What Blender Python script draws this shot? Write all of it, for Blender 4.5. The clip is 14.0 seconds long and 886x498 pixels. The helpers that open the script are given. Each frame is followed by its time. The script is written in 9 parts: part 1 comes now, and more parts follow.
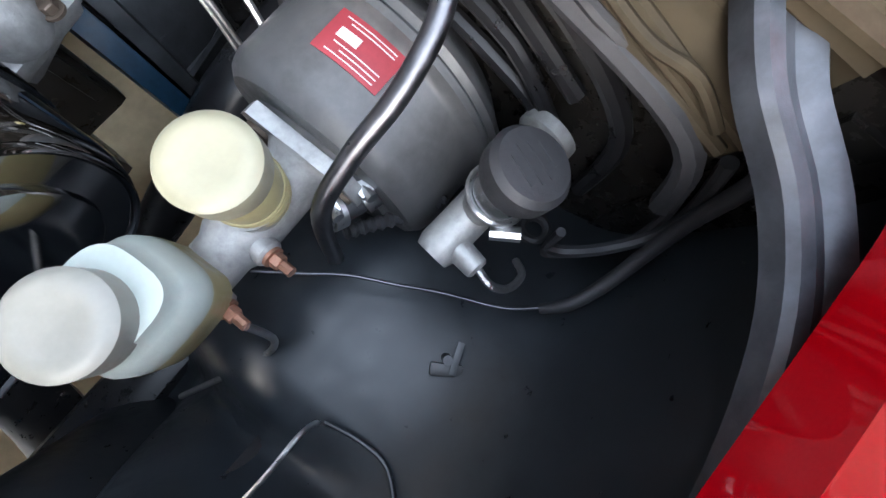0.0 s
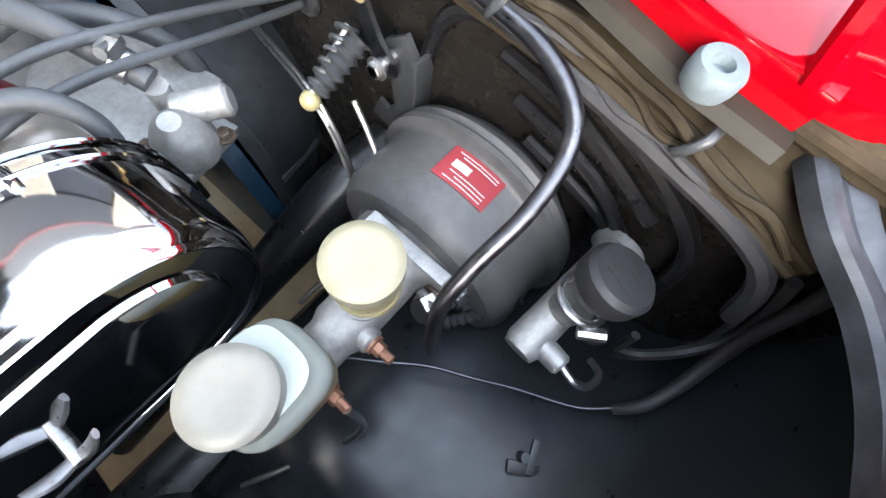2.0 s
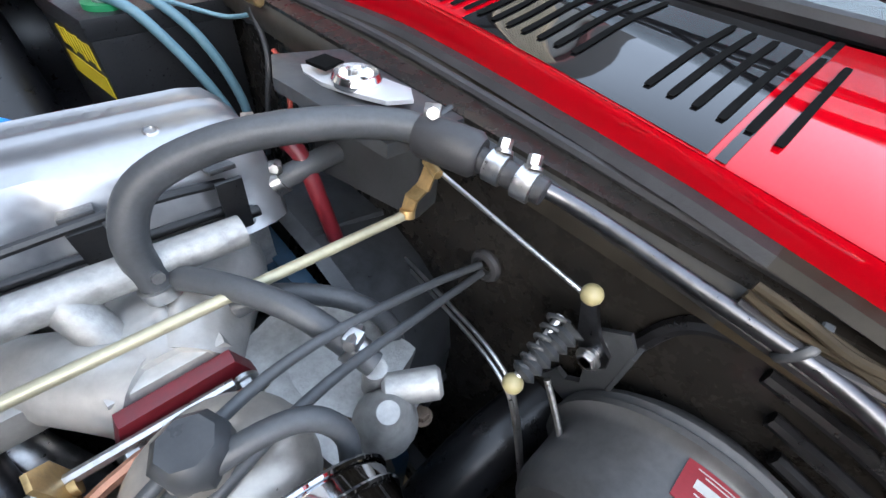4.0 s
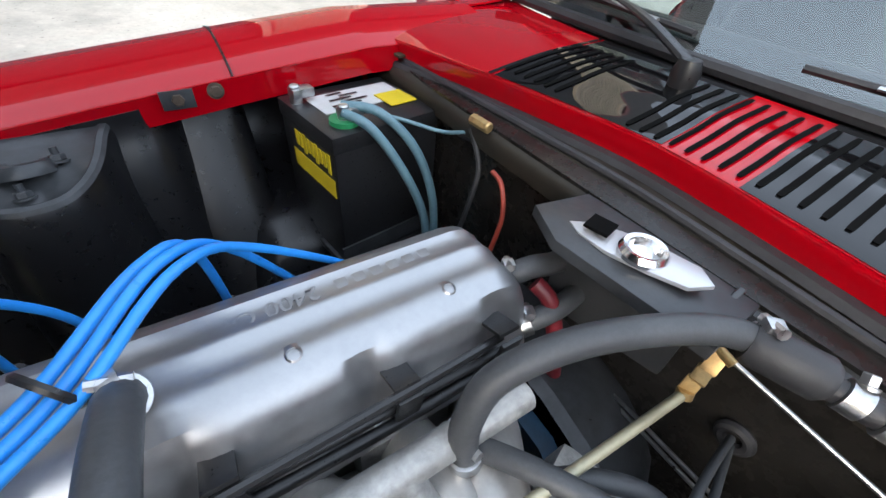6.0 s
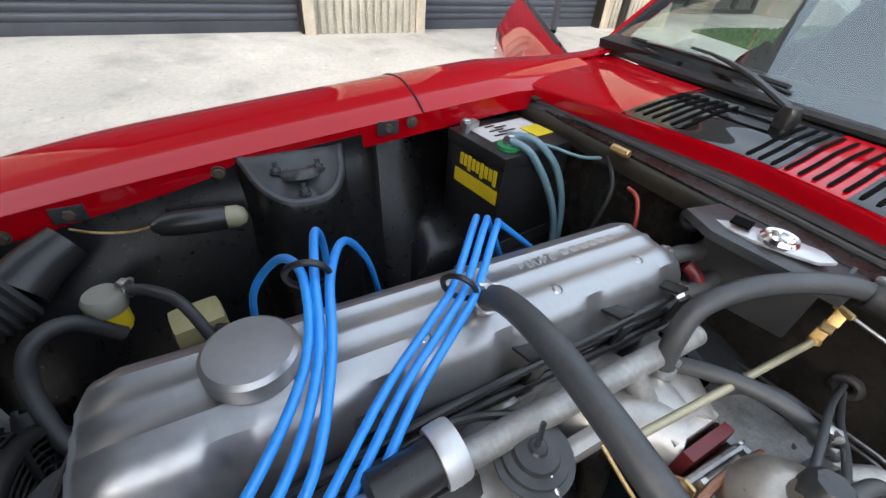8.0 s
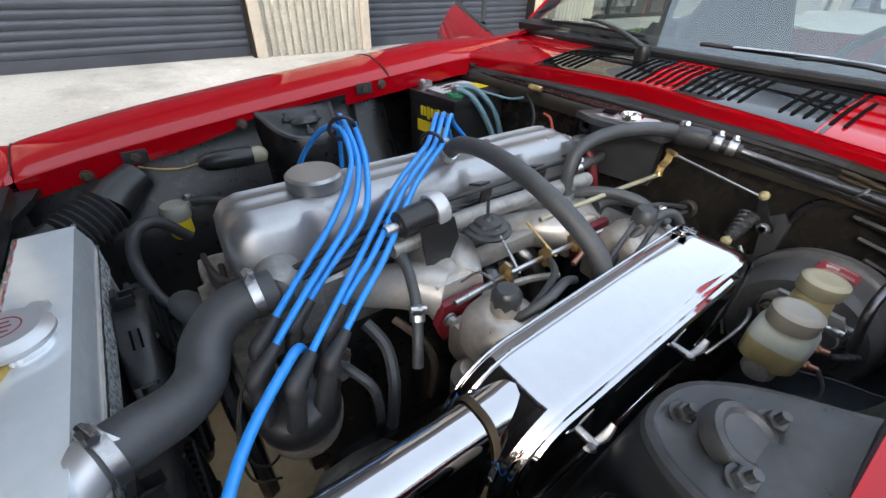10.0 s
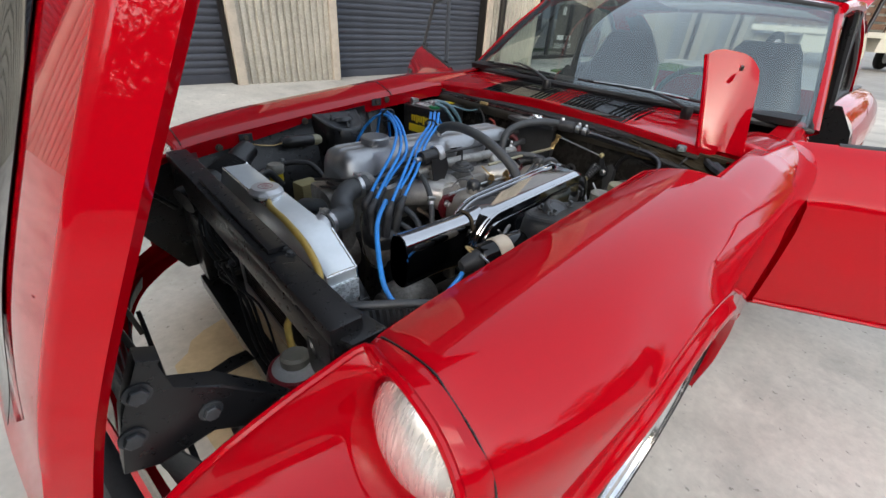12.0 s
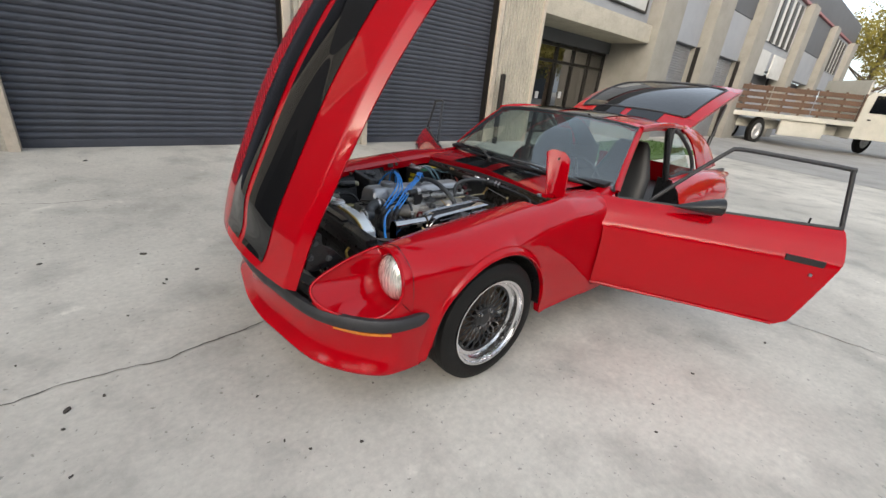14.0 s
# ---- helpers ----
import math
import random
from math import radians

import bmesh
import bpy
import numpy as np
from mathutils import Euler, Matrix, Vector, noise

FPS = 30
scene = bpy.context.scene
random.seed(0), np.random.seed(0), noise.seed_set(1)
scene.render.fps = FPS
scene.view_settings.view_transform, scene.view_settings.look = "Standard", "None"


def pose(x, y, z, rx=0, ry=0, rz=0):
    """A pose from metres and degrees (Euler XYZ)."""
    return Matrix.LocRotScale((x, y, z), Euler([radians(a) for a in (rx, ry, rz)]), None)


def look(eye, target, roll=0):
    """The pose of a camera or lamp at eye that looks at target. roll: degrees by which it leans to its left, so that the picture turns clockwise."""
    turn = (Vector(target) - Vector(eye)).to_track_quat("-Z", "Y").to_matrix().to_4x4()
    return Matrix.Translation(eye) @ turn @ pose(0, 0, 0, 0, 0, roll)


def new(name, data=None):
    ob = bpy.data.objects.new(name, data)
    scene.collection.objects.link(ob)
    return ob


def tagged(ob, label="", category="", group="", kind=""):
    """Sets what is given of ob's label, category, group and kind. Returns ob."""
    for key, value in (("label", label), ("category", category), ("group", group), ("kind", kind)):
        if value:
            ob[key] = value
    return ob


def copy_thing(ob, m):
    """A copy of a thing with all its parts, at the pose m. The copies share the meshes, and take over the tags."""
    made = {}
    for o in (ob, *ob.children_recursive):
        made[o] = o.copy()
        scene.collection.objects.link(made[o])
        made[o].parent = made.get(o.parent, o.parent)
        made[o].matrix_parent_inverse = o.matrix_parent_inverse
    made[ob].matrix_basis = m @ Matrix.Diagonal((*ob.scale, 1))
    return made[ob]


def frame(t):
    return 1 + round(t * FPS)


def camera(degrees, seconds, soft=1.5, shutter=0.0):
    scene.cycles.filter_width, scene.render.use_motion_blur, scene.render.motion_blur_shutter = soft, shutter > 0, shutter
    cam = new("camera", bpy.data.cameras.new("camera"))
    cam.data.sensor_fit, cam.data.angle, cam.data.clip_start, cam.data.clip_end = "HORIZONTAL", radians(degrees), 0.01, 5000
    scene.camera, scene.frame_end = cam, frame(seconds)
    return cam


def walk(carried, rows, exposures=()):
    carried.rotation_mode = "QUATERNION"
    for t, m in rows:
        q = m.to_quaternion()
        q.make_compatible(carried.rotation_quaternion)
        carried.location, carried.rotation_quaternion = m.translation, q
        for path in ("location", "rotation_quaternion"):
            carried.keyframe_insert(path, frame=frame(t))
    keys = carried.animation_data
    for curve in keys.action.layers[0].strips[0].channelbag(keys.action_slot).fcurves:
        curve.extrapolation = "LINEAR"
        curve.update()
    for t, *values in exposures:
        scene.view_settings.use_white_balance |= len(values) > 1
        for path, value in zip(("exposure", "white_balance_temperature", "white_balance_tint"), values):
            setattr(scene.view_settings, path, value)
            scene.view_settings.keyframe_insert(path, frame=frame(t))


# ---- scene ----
cam = camera(95.8, 14.0)
PATH = [
    (0, (0.446, -0.54, 0.88), (0.764, -0.569, -1.094), 43.6),
    (0.5, (0.446, -0.547, 0.85), (0.705, -0.67, -1.129), 63.0),
    (1, (0.444, -0.551, 0.844), (0.719, -0.685, -1.133), 63.6),
    (1.5, (0.428, -0.526, 0.879), (0.895, -0.474, -1.065), 33.8),
    (2, (0.397, -0.493, 0.909), (1.059, -0.197, -0.955), 18.0),
    (2.5, (0.378, -0.462, 0.91), (1.237, 0.054, -0.821), 12.5),
    (3, (0.376, -0.415, 0.908), (1.394, 0.25, -0.681), 11.4),
    (3.5, (0.372, -0.379, 0.914), (1.435, 0.429, -0.576), 9.2),
    (4, (0.36, -0.336, 0.923), (1.412, 0.602, -0.495), 7.5),
    (4.2, (0.348, -0.313, 0.93), (1.413, 0.662, -0.453), 8.1),
    (6.3, (0.21, -0.139, 1.008), (1.079, 1.095, -0.304), 5.4),
    (6.5, (0.176, -0.133, 1.017), (1.03, 1.132, -0.276), 5.3),
    (7, (0.086, -0.129, 1.034), (0.898, 1.201, -0.22), 5.6),
    (7.2, (0.057, -0.132, 1.039), (0.859, 1.212, -0.205), 5.7),
    (9.3, (-0.119, -0.335, 1.039), (0.806, 0.984, -0.148), 2.8),
    (9.5, (-0.14, -0.362, 1.017), (0.799, 0.955, -0.16), 2.3),
    (10, (-0.21, -0.451, 0.999), (0.784, 0.853, -0.147), 1.8),
    (10.5, (-0.321, -0.547, 1.013), (0.703, 0.749, -0.115), 1.9),
    (11, (-0.408, -0.634, 1.021), (0.614, 0.662, -0.109), 2.1),
    (11.5, (-0.51, -0.725, 1.027), (0.585, 0.527, -0.083), 3.6),
    (12, (-0.662, -0.866, 1.072), (0.538, 0.366, 0.05), 4.1),
    (12.5, (-0.793, -1.035, 1.149), (0.46, 0.227, 0.233), 3.9),
    (13, (-0.952, -1.29, 1.192), (0.318, 0.001, 0.344), 5.2),
    (13.5, (-1.113, -1.54, 1.26), (0.141, -0.216, 0.438), 6.0),
    (14, (-1.259, -1.814, 1.321), (-0.029, -0.44, 0.547), 6.0),
]
walk(cam, [(t, look(eye, target, roll)) for t, eye, target, roll in PATH], exposures=[
    (0, 2.3, 6200, 10), (1.0, 2.75, 6400, 10), (2.0, 2.4, 6400, 10), (3.0, 1.75, 6200, 10), (4.0, 1.58, 6050, 10), (6.5, 1.0, 6500, 10), (7.2, 0.95, 6600, 10), (9.5, 0.92, 6550, 10), (11.0, 0.85, 6450, 10), (12.0, 0.27, 6550, 10), (12.5, 0.1, 6600, 10), (14.0, 0.0, 6750, 10)])

# ---- world and light ----
world = bpy.data.worlds.new("world")
scene.world = world
world.use_nodes = True
_wn = world.node_tree.nodes
_sky = _wn.new("ShaderNodeTexSky")
_sky.sky_type, _sky.sun_disc = "NISHITA", False
_sky.sun_elevation, _sky.sun_rotation = radians(20), radians(238)
_sky.air_density, _sky.dust_density, _sky.ozone_density = 1.0, 4.0, 1.0
_haze = _wn.new("ShaderNodeHueSaturation")          # thin high cloud: a paler sky
_haze.inputs["Saturation"].default_value = 0.55
world.node_tree.links.new(_sky.outputs[0], _haze.inputs["Color"])
_cloud = _wn.new("ShaderNodeMix")                   # and an even veil of it overhead
_cloud.data_type = "RGBA"
_cloud.inputs["Factor"].default_value = 0.3
_cloud.inputs["B"].default_value = (4.6, 5.4, 6.4, 1)
world.node_tree.links.new(_haze.outputs[0], _cloud.inputs["A"])
world.node_tree.links.new(_cloud.outputs["Result"], _wn["Background"].inputs[0])
_wn["Background"].inputs[1].default_value = 0.36
sun = new("sun", bpy.data.lights.new("sun", "SUN"))
sun.data.energy, sun.data.angle, sun.data.color = 0.85, radians(60), (1.0, 0.93, 0.84)
sun.matrix_world = look((-5.6, -2.1, 2.2), (0, 0, 0))


# ---- materials ----
def mat(name, color, rough=0.5, metal=0.0, grain=40.0, vary=0.15, stain=6.0, stain_amt=0.2, bump=0.05, coat=0.0,
        rough_var=0.1, dark=0.5, stretch=(1, 1, 1), rand=0.0, spec=0.5, transmission=0.0, emit=0.0):
    """A surface with fine grain, broad stains and relief at real-world size."""
    m = bpy.data.materials.new(name)
    m.use_nodes = True
    n, l = m.node_tree.nodes, m.node_tree.links
    b = n["Principled BSDF"]
    tc, mp = n.new("ShaderNodeTexCoord"), n.new("ShaderNodeMapping")
    mp.inputs["Scale"].default_value = stretch
    l.new(tc.outputs["Object"], mp.inputs[0])
    g, s = n.new("ShaderNodeTexNoise"), n.new("ShaderNodeTexNoise")
    for node, scale, detail in ((g, grain, 6), (s, stain, 5)):
        node.inputs["Scale"].default_value, node.inputs["Detail"].default_value = scale, detail
        node.inputs["Roughness"].default_value = 0.65
        l.new(mp.outputs[0], node.inputs["Vector"])
    def ramp(src, lo, hi, a, z):
        r = n.new("ShaderNodeMapRange")
        for k, v in ((1, lo), (2, hi), (3, a), (4, z)):
            r.inputs[k].default_value = v
        l.new(src, r.inputs[0])
        return r.outputs[0]
    f1 = ramp(g.outputs[0], 0.3, 0.7, 1 - vary, 1 + vary)
    f2 = ramp(s.outputs[0], 0.42, 0.72, 1, 1 - stain_amt)
    mul = n.new("ShaderNodeMath")
    mul.operation = "MULTIPLY"
    l.new(f1, mul.inputs[0])
    l.new(f2, mul.inputs[1])
    out = mul.outputs[0]
    if rand:
        oi, mr = n.new("ShaderNodeObjectInfo"), n.new("ShaderNodeMath")
        mr.operation = "MULTIPLY"
        l.new(ramp(oi.outputs["Random"], 0, 1, 1 - rand, 1 + rand), mr.inputs[0])
        l.new(out, mr.inputs[1])
        out = mr.outputs[0]
    vm = n.new("ShaderNodeVectorMath")
    vm.operation = "SCALE"
    vm.inputs[0].default_value = color
    l.new(out, vm.inputs["Scale"])
    l.new(vm.outputs[0], b.inputs["Base Color"])
    l.new(ramp(g.outputs[0], 0.3, 0.7, max(rough - rough_var, 0.01), min(rough + rough_var, 1)), b.inputs["Roughness"])
    b.inputs["Metallic"].default_value = metal
    b.inputs["Specular IOR Level"].default_value = spec
    b.inputs["Coat Weight"].default_value = coat
    b.inputs["Coat Roughness"].default_value = 0.03
    b.inputs["Coat IOR"].default_value = 1.42
    if bump:
        bp = n.new("ShaderNodeBump")
        bp.inputs["Strength"].default_value, bp.inputs["Distance"].default_value = bump, 0.004
        l.new(g.outputs[0], bp.inputs["Height"])
        l.new(bp.outputs[0], b.inputs["Normal"])
    return m


def glass(name, tint, rough=0.0, alpha=0.25):
    """A thin pane: see-through, with the mirror gloss of glass."""
    m = bpy.data.materials.new(name)
    m.use_nodes = True
    n, l = m.node_tree.nodes, m.node_tree.links
    out = n["Material Output"]
    n.remove(n["Principled BSDF"])
    tr, gl, mix, lw = (n.new(k) for k in ("ShaderNodeBsdfTransparent", "ShaderNodeBsdfGlossy", "ShaderNodeMixShader", "ShaderNodeLayerWeight"))
    tr.inputs[0].default_value = (*tint, 1)
    gl.inputs["Roughness"].default_value = rough
    lw.inputs["Blend"].default_value = 0.5
    pw, mr = n.new("ShaderNodeMath"), n.new("ShaderNodeMapRange")
    pw.operation = "POWER"
    pw.inputs[1].default_value = 4.0
    l.new(lw.outputs["Facing"], pw.inputs[0])
    mr.inputs[3].default_value, mr.inputs[4].default_value = alpha, 1.0
    l.new(pw.outputs[0], mr.inputs[0])
    l.new(mr.outputs[0], mix.inputs[0])
    l.new(tr.outputs[0], mix.inputs[1])
    l.new(gl.outputs[0], mix.inputs[2])
    l.new(mix.outputs[0], out.inputs[0])
    return m


RED = mat("red_car_paint", (0.40, 0.0006, 0.006), 0.35, 0.0, 900, 0.04, 3, 0.06, 0.0, coat=1.0, rough_var=0.04, spec=0.0)
STRIPE = mat("black_stripe_paint", (0.005, 0.005, 0.0055), 0.35, 0.0, 900, 0.1, 3, 0.1, 0.0, coat=1.0, rough_var=0.05, spec=0.0)
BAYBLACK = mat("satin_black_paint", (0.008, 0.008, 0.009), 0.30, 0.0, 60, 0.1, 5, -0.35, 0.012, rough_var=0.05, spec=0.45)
FIREBLK = mat("brown_dusted_gloss_black", (0.0125, 0.0112, 0.0098), 0.27, 0.0, 40, 0.10, 5, -0.25, 0.03, rough_var=0.08, spec=0.28)
APRON = mat("dusty_gloss_black_paint", (0.014, 0.0165, 0.0195), 0.36, 0.0, 60, 0.2, 5, -0.8, 0.02, rough_var=0.1, spec=0.5)
GREYPAINT = mat("scuffed_grey_black_paint", (0.050, 0.053, 0.057), 0.42, 0.2, 50, 0.3, 12, 0.5, 0.1, rough_var=0.15)
BOOSTERB = mat("dusty_black_enamel", (0.065, 0.064, 0.064), 0.42, 0.0, 90, 0.2, 9, -0.6, 0.05, rough_var=0.12)
RUBBER = mat("black_rubber", (0.022, 0.022, 0.024), 0.55, 0.0, 220, 0.25, 20, -0.5, 0.15)
STOPGREY = mat("dusty_blue_grey_rubber", (0.15, 0.185, 0.20), 0.6, 0.0, 200, 0.2, 25, 0.3, 0.1)
HOSE = mat("grey_rubber_hose", (0.045, 0.048, 0.052), 0.5, 0.0, 260, 0.2, 15, -0.4, 0.1)
TYRE = mat("tyre_rubber", (0.008, 0.0077, 0.0072), 0.6, 0.0, 150, 0.25, 8, -0.4, 0.2, spec=0.25)
PLASTIC = mat("black_plastic", (0.015, 0.015, 0.016), 0.35, 0.0, 300, 0.15, 10, 0.2, 0.04)
CHROME = mat("polished_chrome", (0.46, 0.46, 0.47), 0.06, 1.0, 30, 0.03, 8, 0.06, 0.0, rough_var=0.02)
VCALU = mat("buffed_cast_aluminium", (0.39, 0.395, 0.405), 0.38, 0.85, 120, 0.06, 6, 0.10, 0.05, rough_var=0.10)
POLISHED = mat("polished_aluminium", (0.80, 0.80, 0.81), 0.2, 1.0, 60, 0.08, 9, 0.16, 0.04, rough_var=0.1)
ALUM = mat("brushed_aluminium", (0.56, 0.57, 0.59), 0.42, 0.55, 300, 0.03, 5, 0.12, 0.02, rough_var=0.06)
TANKALU = mat("pale_blue_grey_aluminium", (0.80, 0.85, 0.88), 0.20, 0.38, 60, 0.03, 6, 0.15, 0.0, rough_var=0.04)
HEADALU = mat("weld_spattered_aluminium", (0.70, 0.74, 0.76), 0.28, 0.4, 130, 0.12, 22, 0.2, 0.2, rough_var=0.15)
INSUL = mat("dark_red_insulator", (0.13, 0.010, 0.016), 0.4, 0.0, 120, 0.15, 20, 0.3, 0.05)
CASTALU = mat("cast_aluminium", (0.40, 0.395, 0.38), 0.5, 0.6, 140, 0.2, 14, 0.5, 0.3, rough_var=0.15)
CARBALU = mat("tarnished_carburettor_alloy", (0.46, 0.425, 0.38), 0.38, 0.7, 110, 0.12, 16, 0.45, 0.06, rough_var=0.12)
INTALU = mat("pale_stained_cast_alloy", (0.50, 0.485, 0.46), 0.40, 0.5, 160, 0.08, 9, 0.40, 0.10, rough_var=0.10)
DIRTYALU = mat("grimy_cast_aluminium", (0.38, 0.355, 0.32), 0.55, 0.7, 120, 0.3, 18, 0.6, 0.3, rough_var=0.15)
STEEL = mat("zinc_plated_steel", (0.55, 0.55, 0.55), 0.35, 1.0, 150, 0.15, 20, 0.4, 0.1)
RUSTY = mat("surface_rusted_steel", (0.14, 0.105, 0.08), 0.6, 0.6, 120, 0.4, 30, 0.5, 0.3)
BRASS = mat("yellow_zinc_brass", (0.55, 0.38, 0.17), 0.4, 0.8, 160, 0.2, 25, 0.4, 0.1)
COPPER = mat("copper_fitting", (0.42, 0.22, 0.15), 0.45, 0.7, 200, 0.2, 30, 0.4, 0.1)
CREAM = mat("yellowed_cream_plastic", (0.27, 0.25, 0.168), 0.42, 0.0, 120, 0.06, 10, 0.12, 0.03)
CREAMDK = mat("aged_yellow_plastic", (0.32, 0.275, 0.14), 0.4, 0.0, 120, 0.08, 14, 0.25, 0.03)
RODCREAM = mat("dulled_cream_zinc", (0.375, 0.345, 0.24), 0.4, 0.4, 160, 0.1, 25, 0.25, 0.05)
DARKSTEEL = mat("black_oxide_steel", (0.14, 0.14, 0.15), 0.36, 1.0, 160, 0.15, 25, 0.4, 0.05)
WHITEPL = mat("grey_white_plastic", (0.205, 0.197, 0.168), 0.4, 0.0, 120, 0.06, 12, 0.15, 0.03)
BLUE = mat("blue_silicone_lead", (0.025, 0.27, 0.78), 0.35, 0.0, 150, 0.08, 12, 0.15, 0.02)
ENGBLUE = mat("engine_block_blue", (0.014, 0.048, 0.088), 0.45, 0.1, 80, 0.25, 12, 0.5, 0.12)
YELLOWH = mat("yellow_rubber_hose", (0.465, 0.315, 0.075), 0.5, 0.0, 150, 0.1, 14, 0.25, 0.05)
TEALW = mat("grey_blue_cable", (0.12, 0.2175, 0.255), 0.45, 0.0, 200, 0.1, 20, 0.2, 0.05)
LABELRED = mat("red_label", (0.30, 0.035, 0.045), 0.45, 0.0, 200, 0.1, 20, 0.2, 0.0)
LABELWHT = mat("white_label", (0.54, 0.54, 0.525), 0.45, 0.0, 200, 0.05, 20, 0.15, 0.0)
LABELYEL = mat("yellow_label", (0.6375, 0.476, 0.017), 0.45, 0.0, 200, 0.05, 20, 0.1, 0.0)
GREENPL = mat("green_plastic", (0.02, 0.22, 0.08), 0.45, 0.0, 200, 0.1, 20, 0.2, 0.0)
DUSTY = mat("overspray_dusted_black", (0.042, 0.033, 0.021), 0.7, 0.0, 50, 0.3, 9, 0.5, 0.1, spec=0.12)
# flat black for pieces that imitate the shade inside openings
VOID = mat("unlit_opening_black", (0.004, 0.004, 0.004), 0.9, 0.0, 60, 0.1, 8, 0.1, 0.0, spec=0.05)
PALEPL = mat("pale_translucent_plastic", (0.33, 0.36, 0.325), 0.4, 0.0, 120, 0.06, 10, 0.12, 0.03)
RAILGREY = mat("scuffed_primer_grey", (0.070, 0.077, 0.090), 0.4, 0.2, 50, 0.4, 14, 0.65, 0.12)
TAN = mat("tan_overspray", (0.060, 0.046, 0.029), 0.8, 0.0, 60, 0.3, 12, 0.4, 0.1, spec=0.12)
REDWIRE = mat("red_wire", (0.35, 0.05, 0.03), 0.45, 0.0, 200, 0.1, 20, 0.3, 0.0)
AMBER = mat("amber_lens", (0.75, 0.22, 0.02), 0.2, 0.0, 60, 0.05, 9, 0.1, 0.0, coat=0.5)
LEATHER = mat("black_vinyl", (0.009, 0.009, 0.010), 0.45, 0.0, 240, 0.2, 8, 0.2, 0.15)
WINDGLASS = glass("tinted_windscreen", (0.74, 0.82, 0.82), 0.0, 0.12)
SIDEGLASS = glass("side_glass", (0.85, 0.9, 0.88), 0.0, 0.05)
DARKGLASS = glass("dark_storefront_glass", (0.14, 0.14, 0.13), 0.0, 0.34)
HATCHGLASS = glass("tinted_hatch_glass", (0.10, 0.12, 0.13), 0.0, 0.12)
# opaque lens: the bowl's bright reflection is painted into its colour
HEADGLASS = mat("fluted_headlamp_glass", (0.88, 0.84, 0.78), 0.28, 0.55, 40, 0.06, 12, 0.25, 0.25, coat=1.0, stretch=(1, 4, 0.3))
BOWL = mat("satin_reflector", (0.90, 0.89, 0.86), 0.6, 0.2, 60, 0.05, 9, 0.1, 0.0)
CLEARPL = glass("clear_plastic", (0.85, 0.85, 0.85), 0.1, 0.15)


# ---- mesh helpers ----
def V(*a):
    return Vector(a)


def frame_of(p0, p1):
    d = (Vector(p1) - Vector(p0))
    n = d.normalized()
    u = n.cross(V(0, 0, 1)) if abs(n.z) < 0.95 else n.cross(V(0, 1, 0))
    u.normalize()
    return d.length, n, u, n.cross(u)


def box(bm, c, s, rot=(0, 0, 0), bevel=0.0, taper=1.0):
    m = pose(*c, *rot)
    b2 = bmesh.new()
    bmesh.ops.create_cube(b2, size=1)
    for v in b2.verts:
        k = taper if v.co.z > 0 else 1
        v.co = V(v.co.x * s[0] * k, v.co.y * s[1] * k, v.co.z * s[2])
    if bevel:
        bmesh.ops.bevel(b2, geom=b2.edges[:], offset=bevel, segments=2, affect="EDGES", profile=0.7)
    b2.transform(m)
    join(bm, b2)


def join(bm, b2):
    me = bpy.data.meshes.new("tmp")
    b2.to_mesh(me)
    b2.free()
    bm.from_mesh(me)
    bpy.data.meshes.remove(me)


def turned(bm, p0, p1, profile, seg=20, caps=True):
    """A lathe shape about the line p0-p1: profile rows are (radius, part of the way)."""
    length, n, u, w = frame_of(p0, p1)
    p0 = Vector(p0)
    rings = []
    for r, h in profile:
        rings.append([bm.verts.new(p0 + n * (h * length) + (u * math.cos(a) + w * math.sin(a)) * r)
                      for a in (2 * math.pi * k / seg for k in range(seg))])
    for a, b in zip(rings, rings[1:]):
        for k in range(seg):
            bm.faces.new((a[k], a[(k + 1) % seg], b[(k + 1) % seg], b[k]))
    if caps:
        bm.faces.new(rings[0][::-1])
        bm.faces.new(rings[-1])


def cyl(bm, p0, p1, r0, r1=None, seg=16, bev=0.0):
    r1 = r0 if r1 is None else r1
    L = (Vector(p1) - Vector(p0)).length
    if bev and L > 2.2 * bev:
        f = bev / L
        turned(bm, p0, p1, ((r0 - bev, 0), (r0, f), (r1, 1 - f), (r1 - bev, 1)), seg)
    else:
        turned(bm, p0, p1, ((r0, 0), (r1, 1)), seg)


def smooth_path(pts, n=6, closed=False):
    """Catmull-Rom through the points."""
    P = [Vector(p) for p in pts]
    if len(P) < 3:
        return P
    out = []
    N = len(P)
    for i in range(N if closed else N - 1):
        if closed:
            a, b, c, d = P[i - 1], P[i], P[(i + 1) % N], P[(i + 2) % N]
        else:
            a, b, c, d = P[max(i - 1, 0)], P[i], P[i + 1], P[min(i + 2, N - 1)]
        for k in range(n):
            t = k / n
            out.append(0.5 * ((2 * b) + (c - a) * t + (2 * a - 5 * b + 4 * c - d) * t * t + (3 * b - a - 3 * c + d) * t ** 3))
    if not closed:
        out.append(P[-1])
    return out


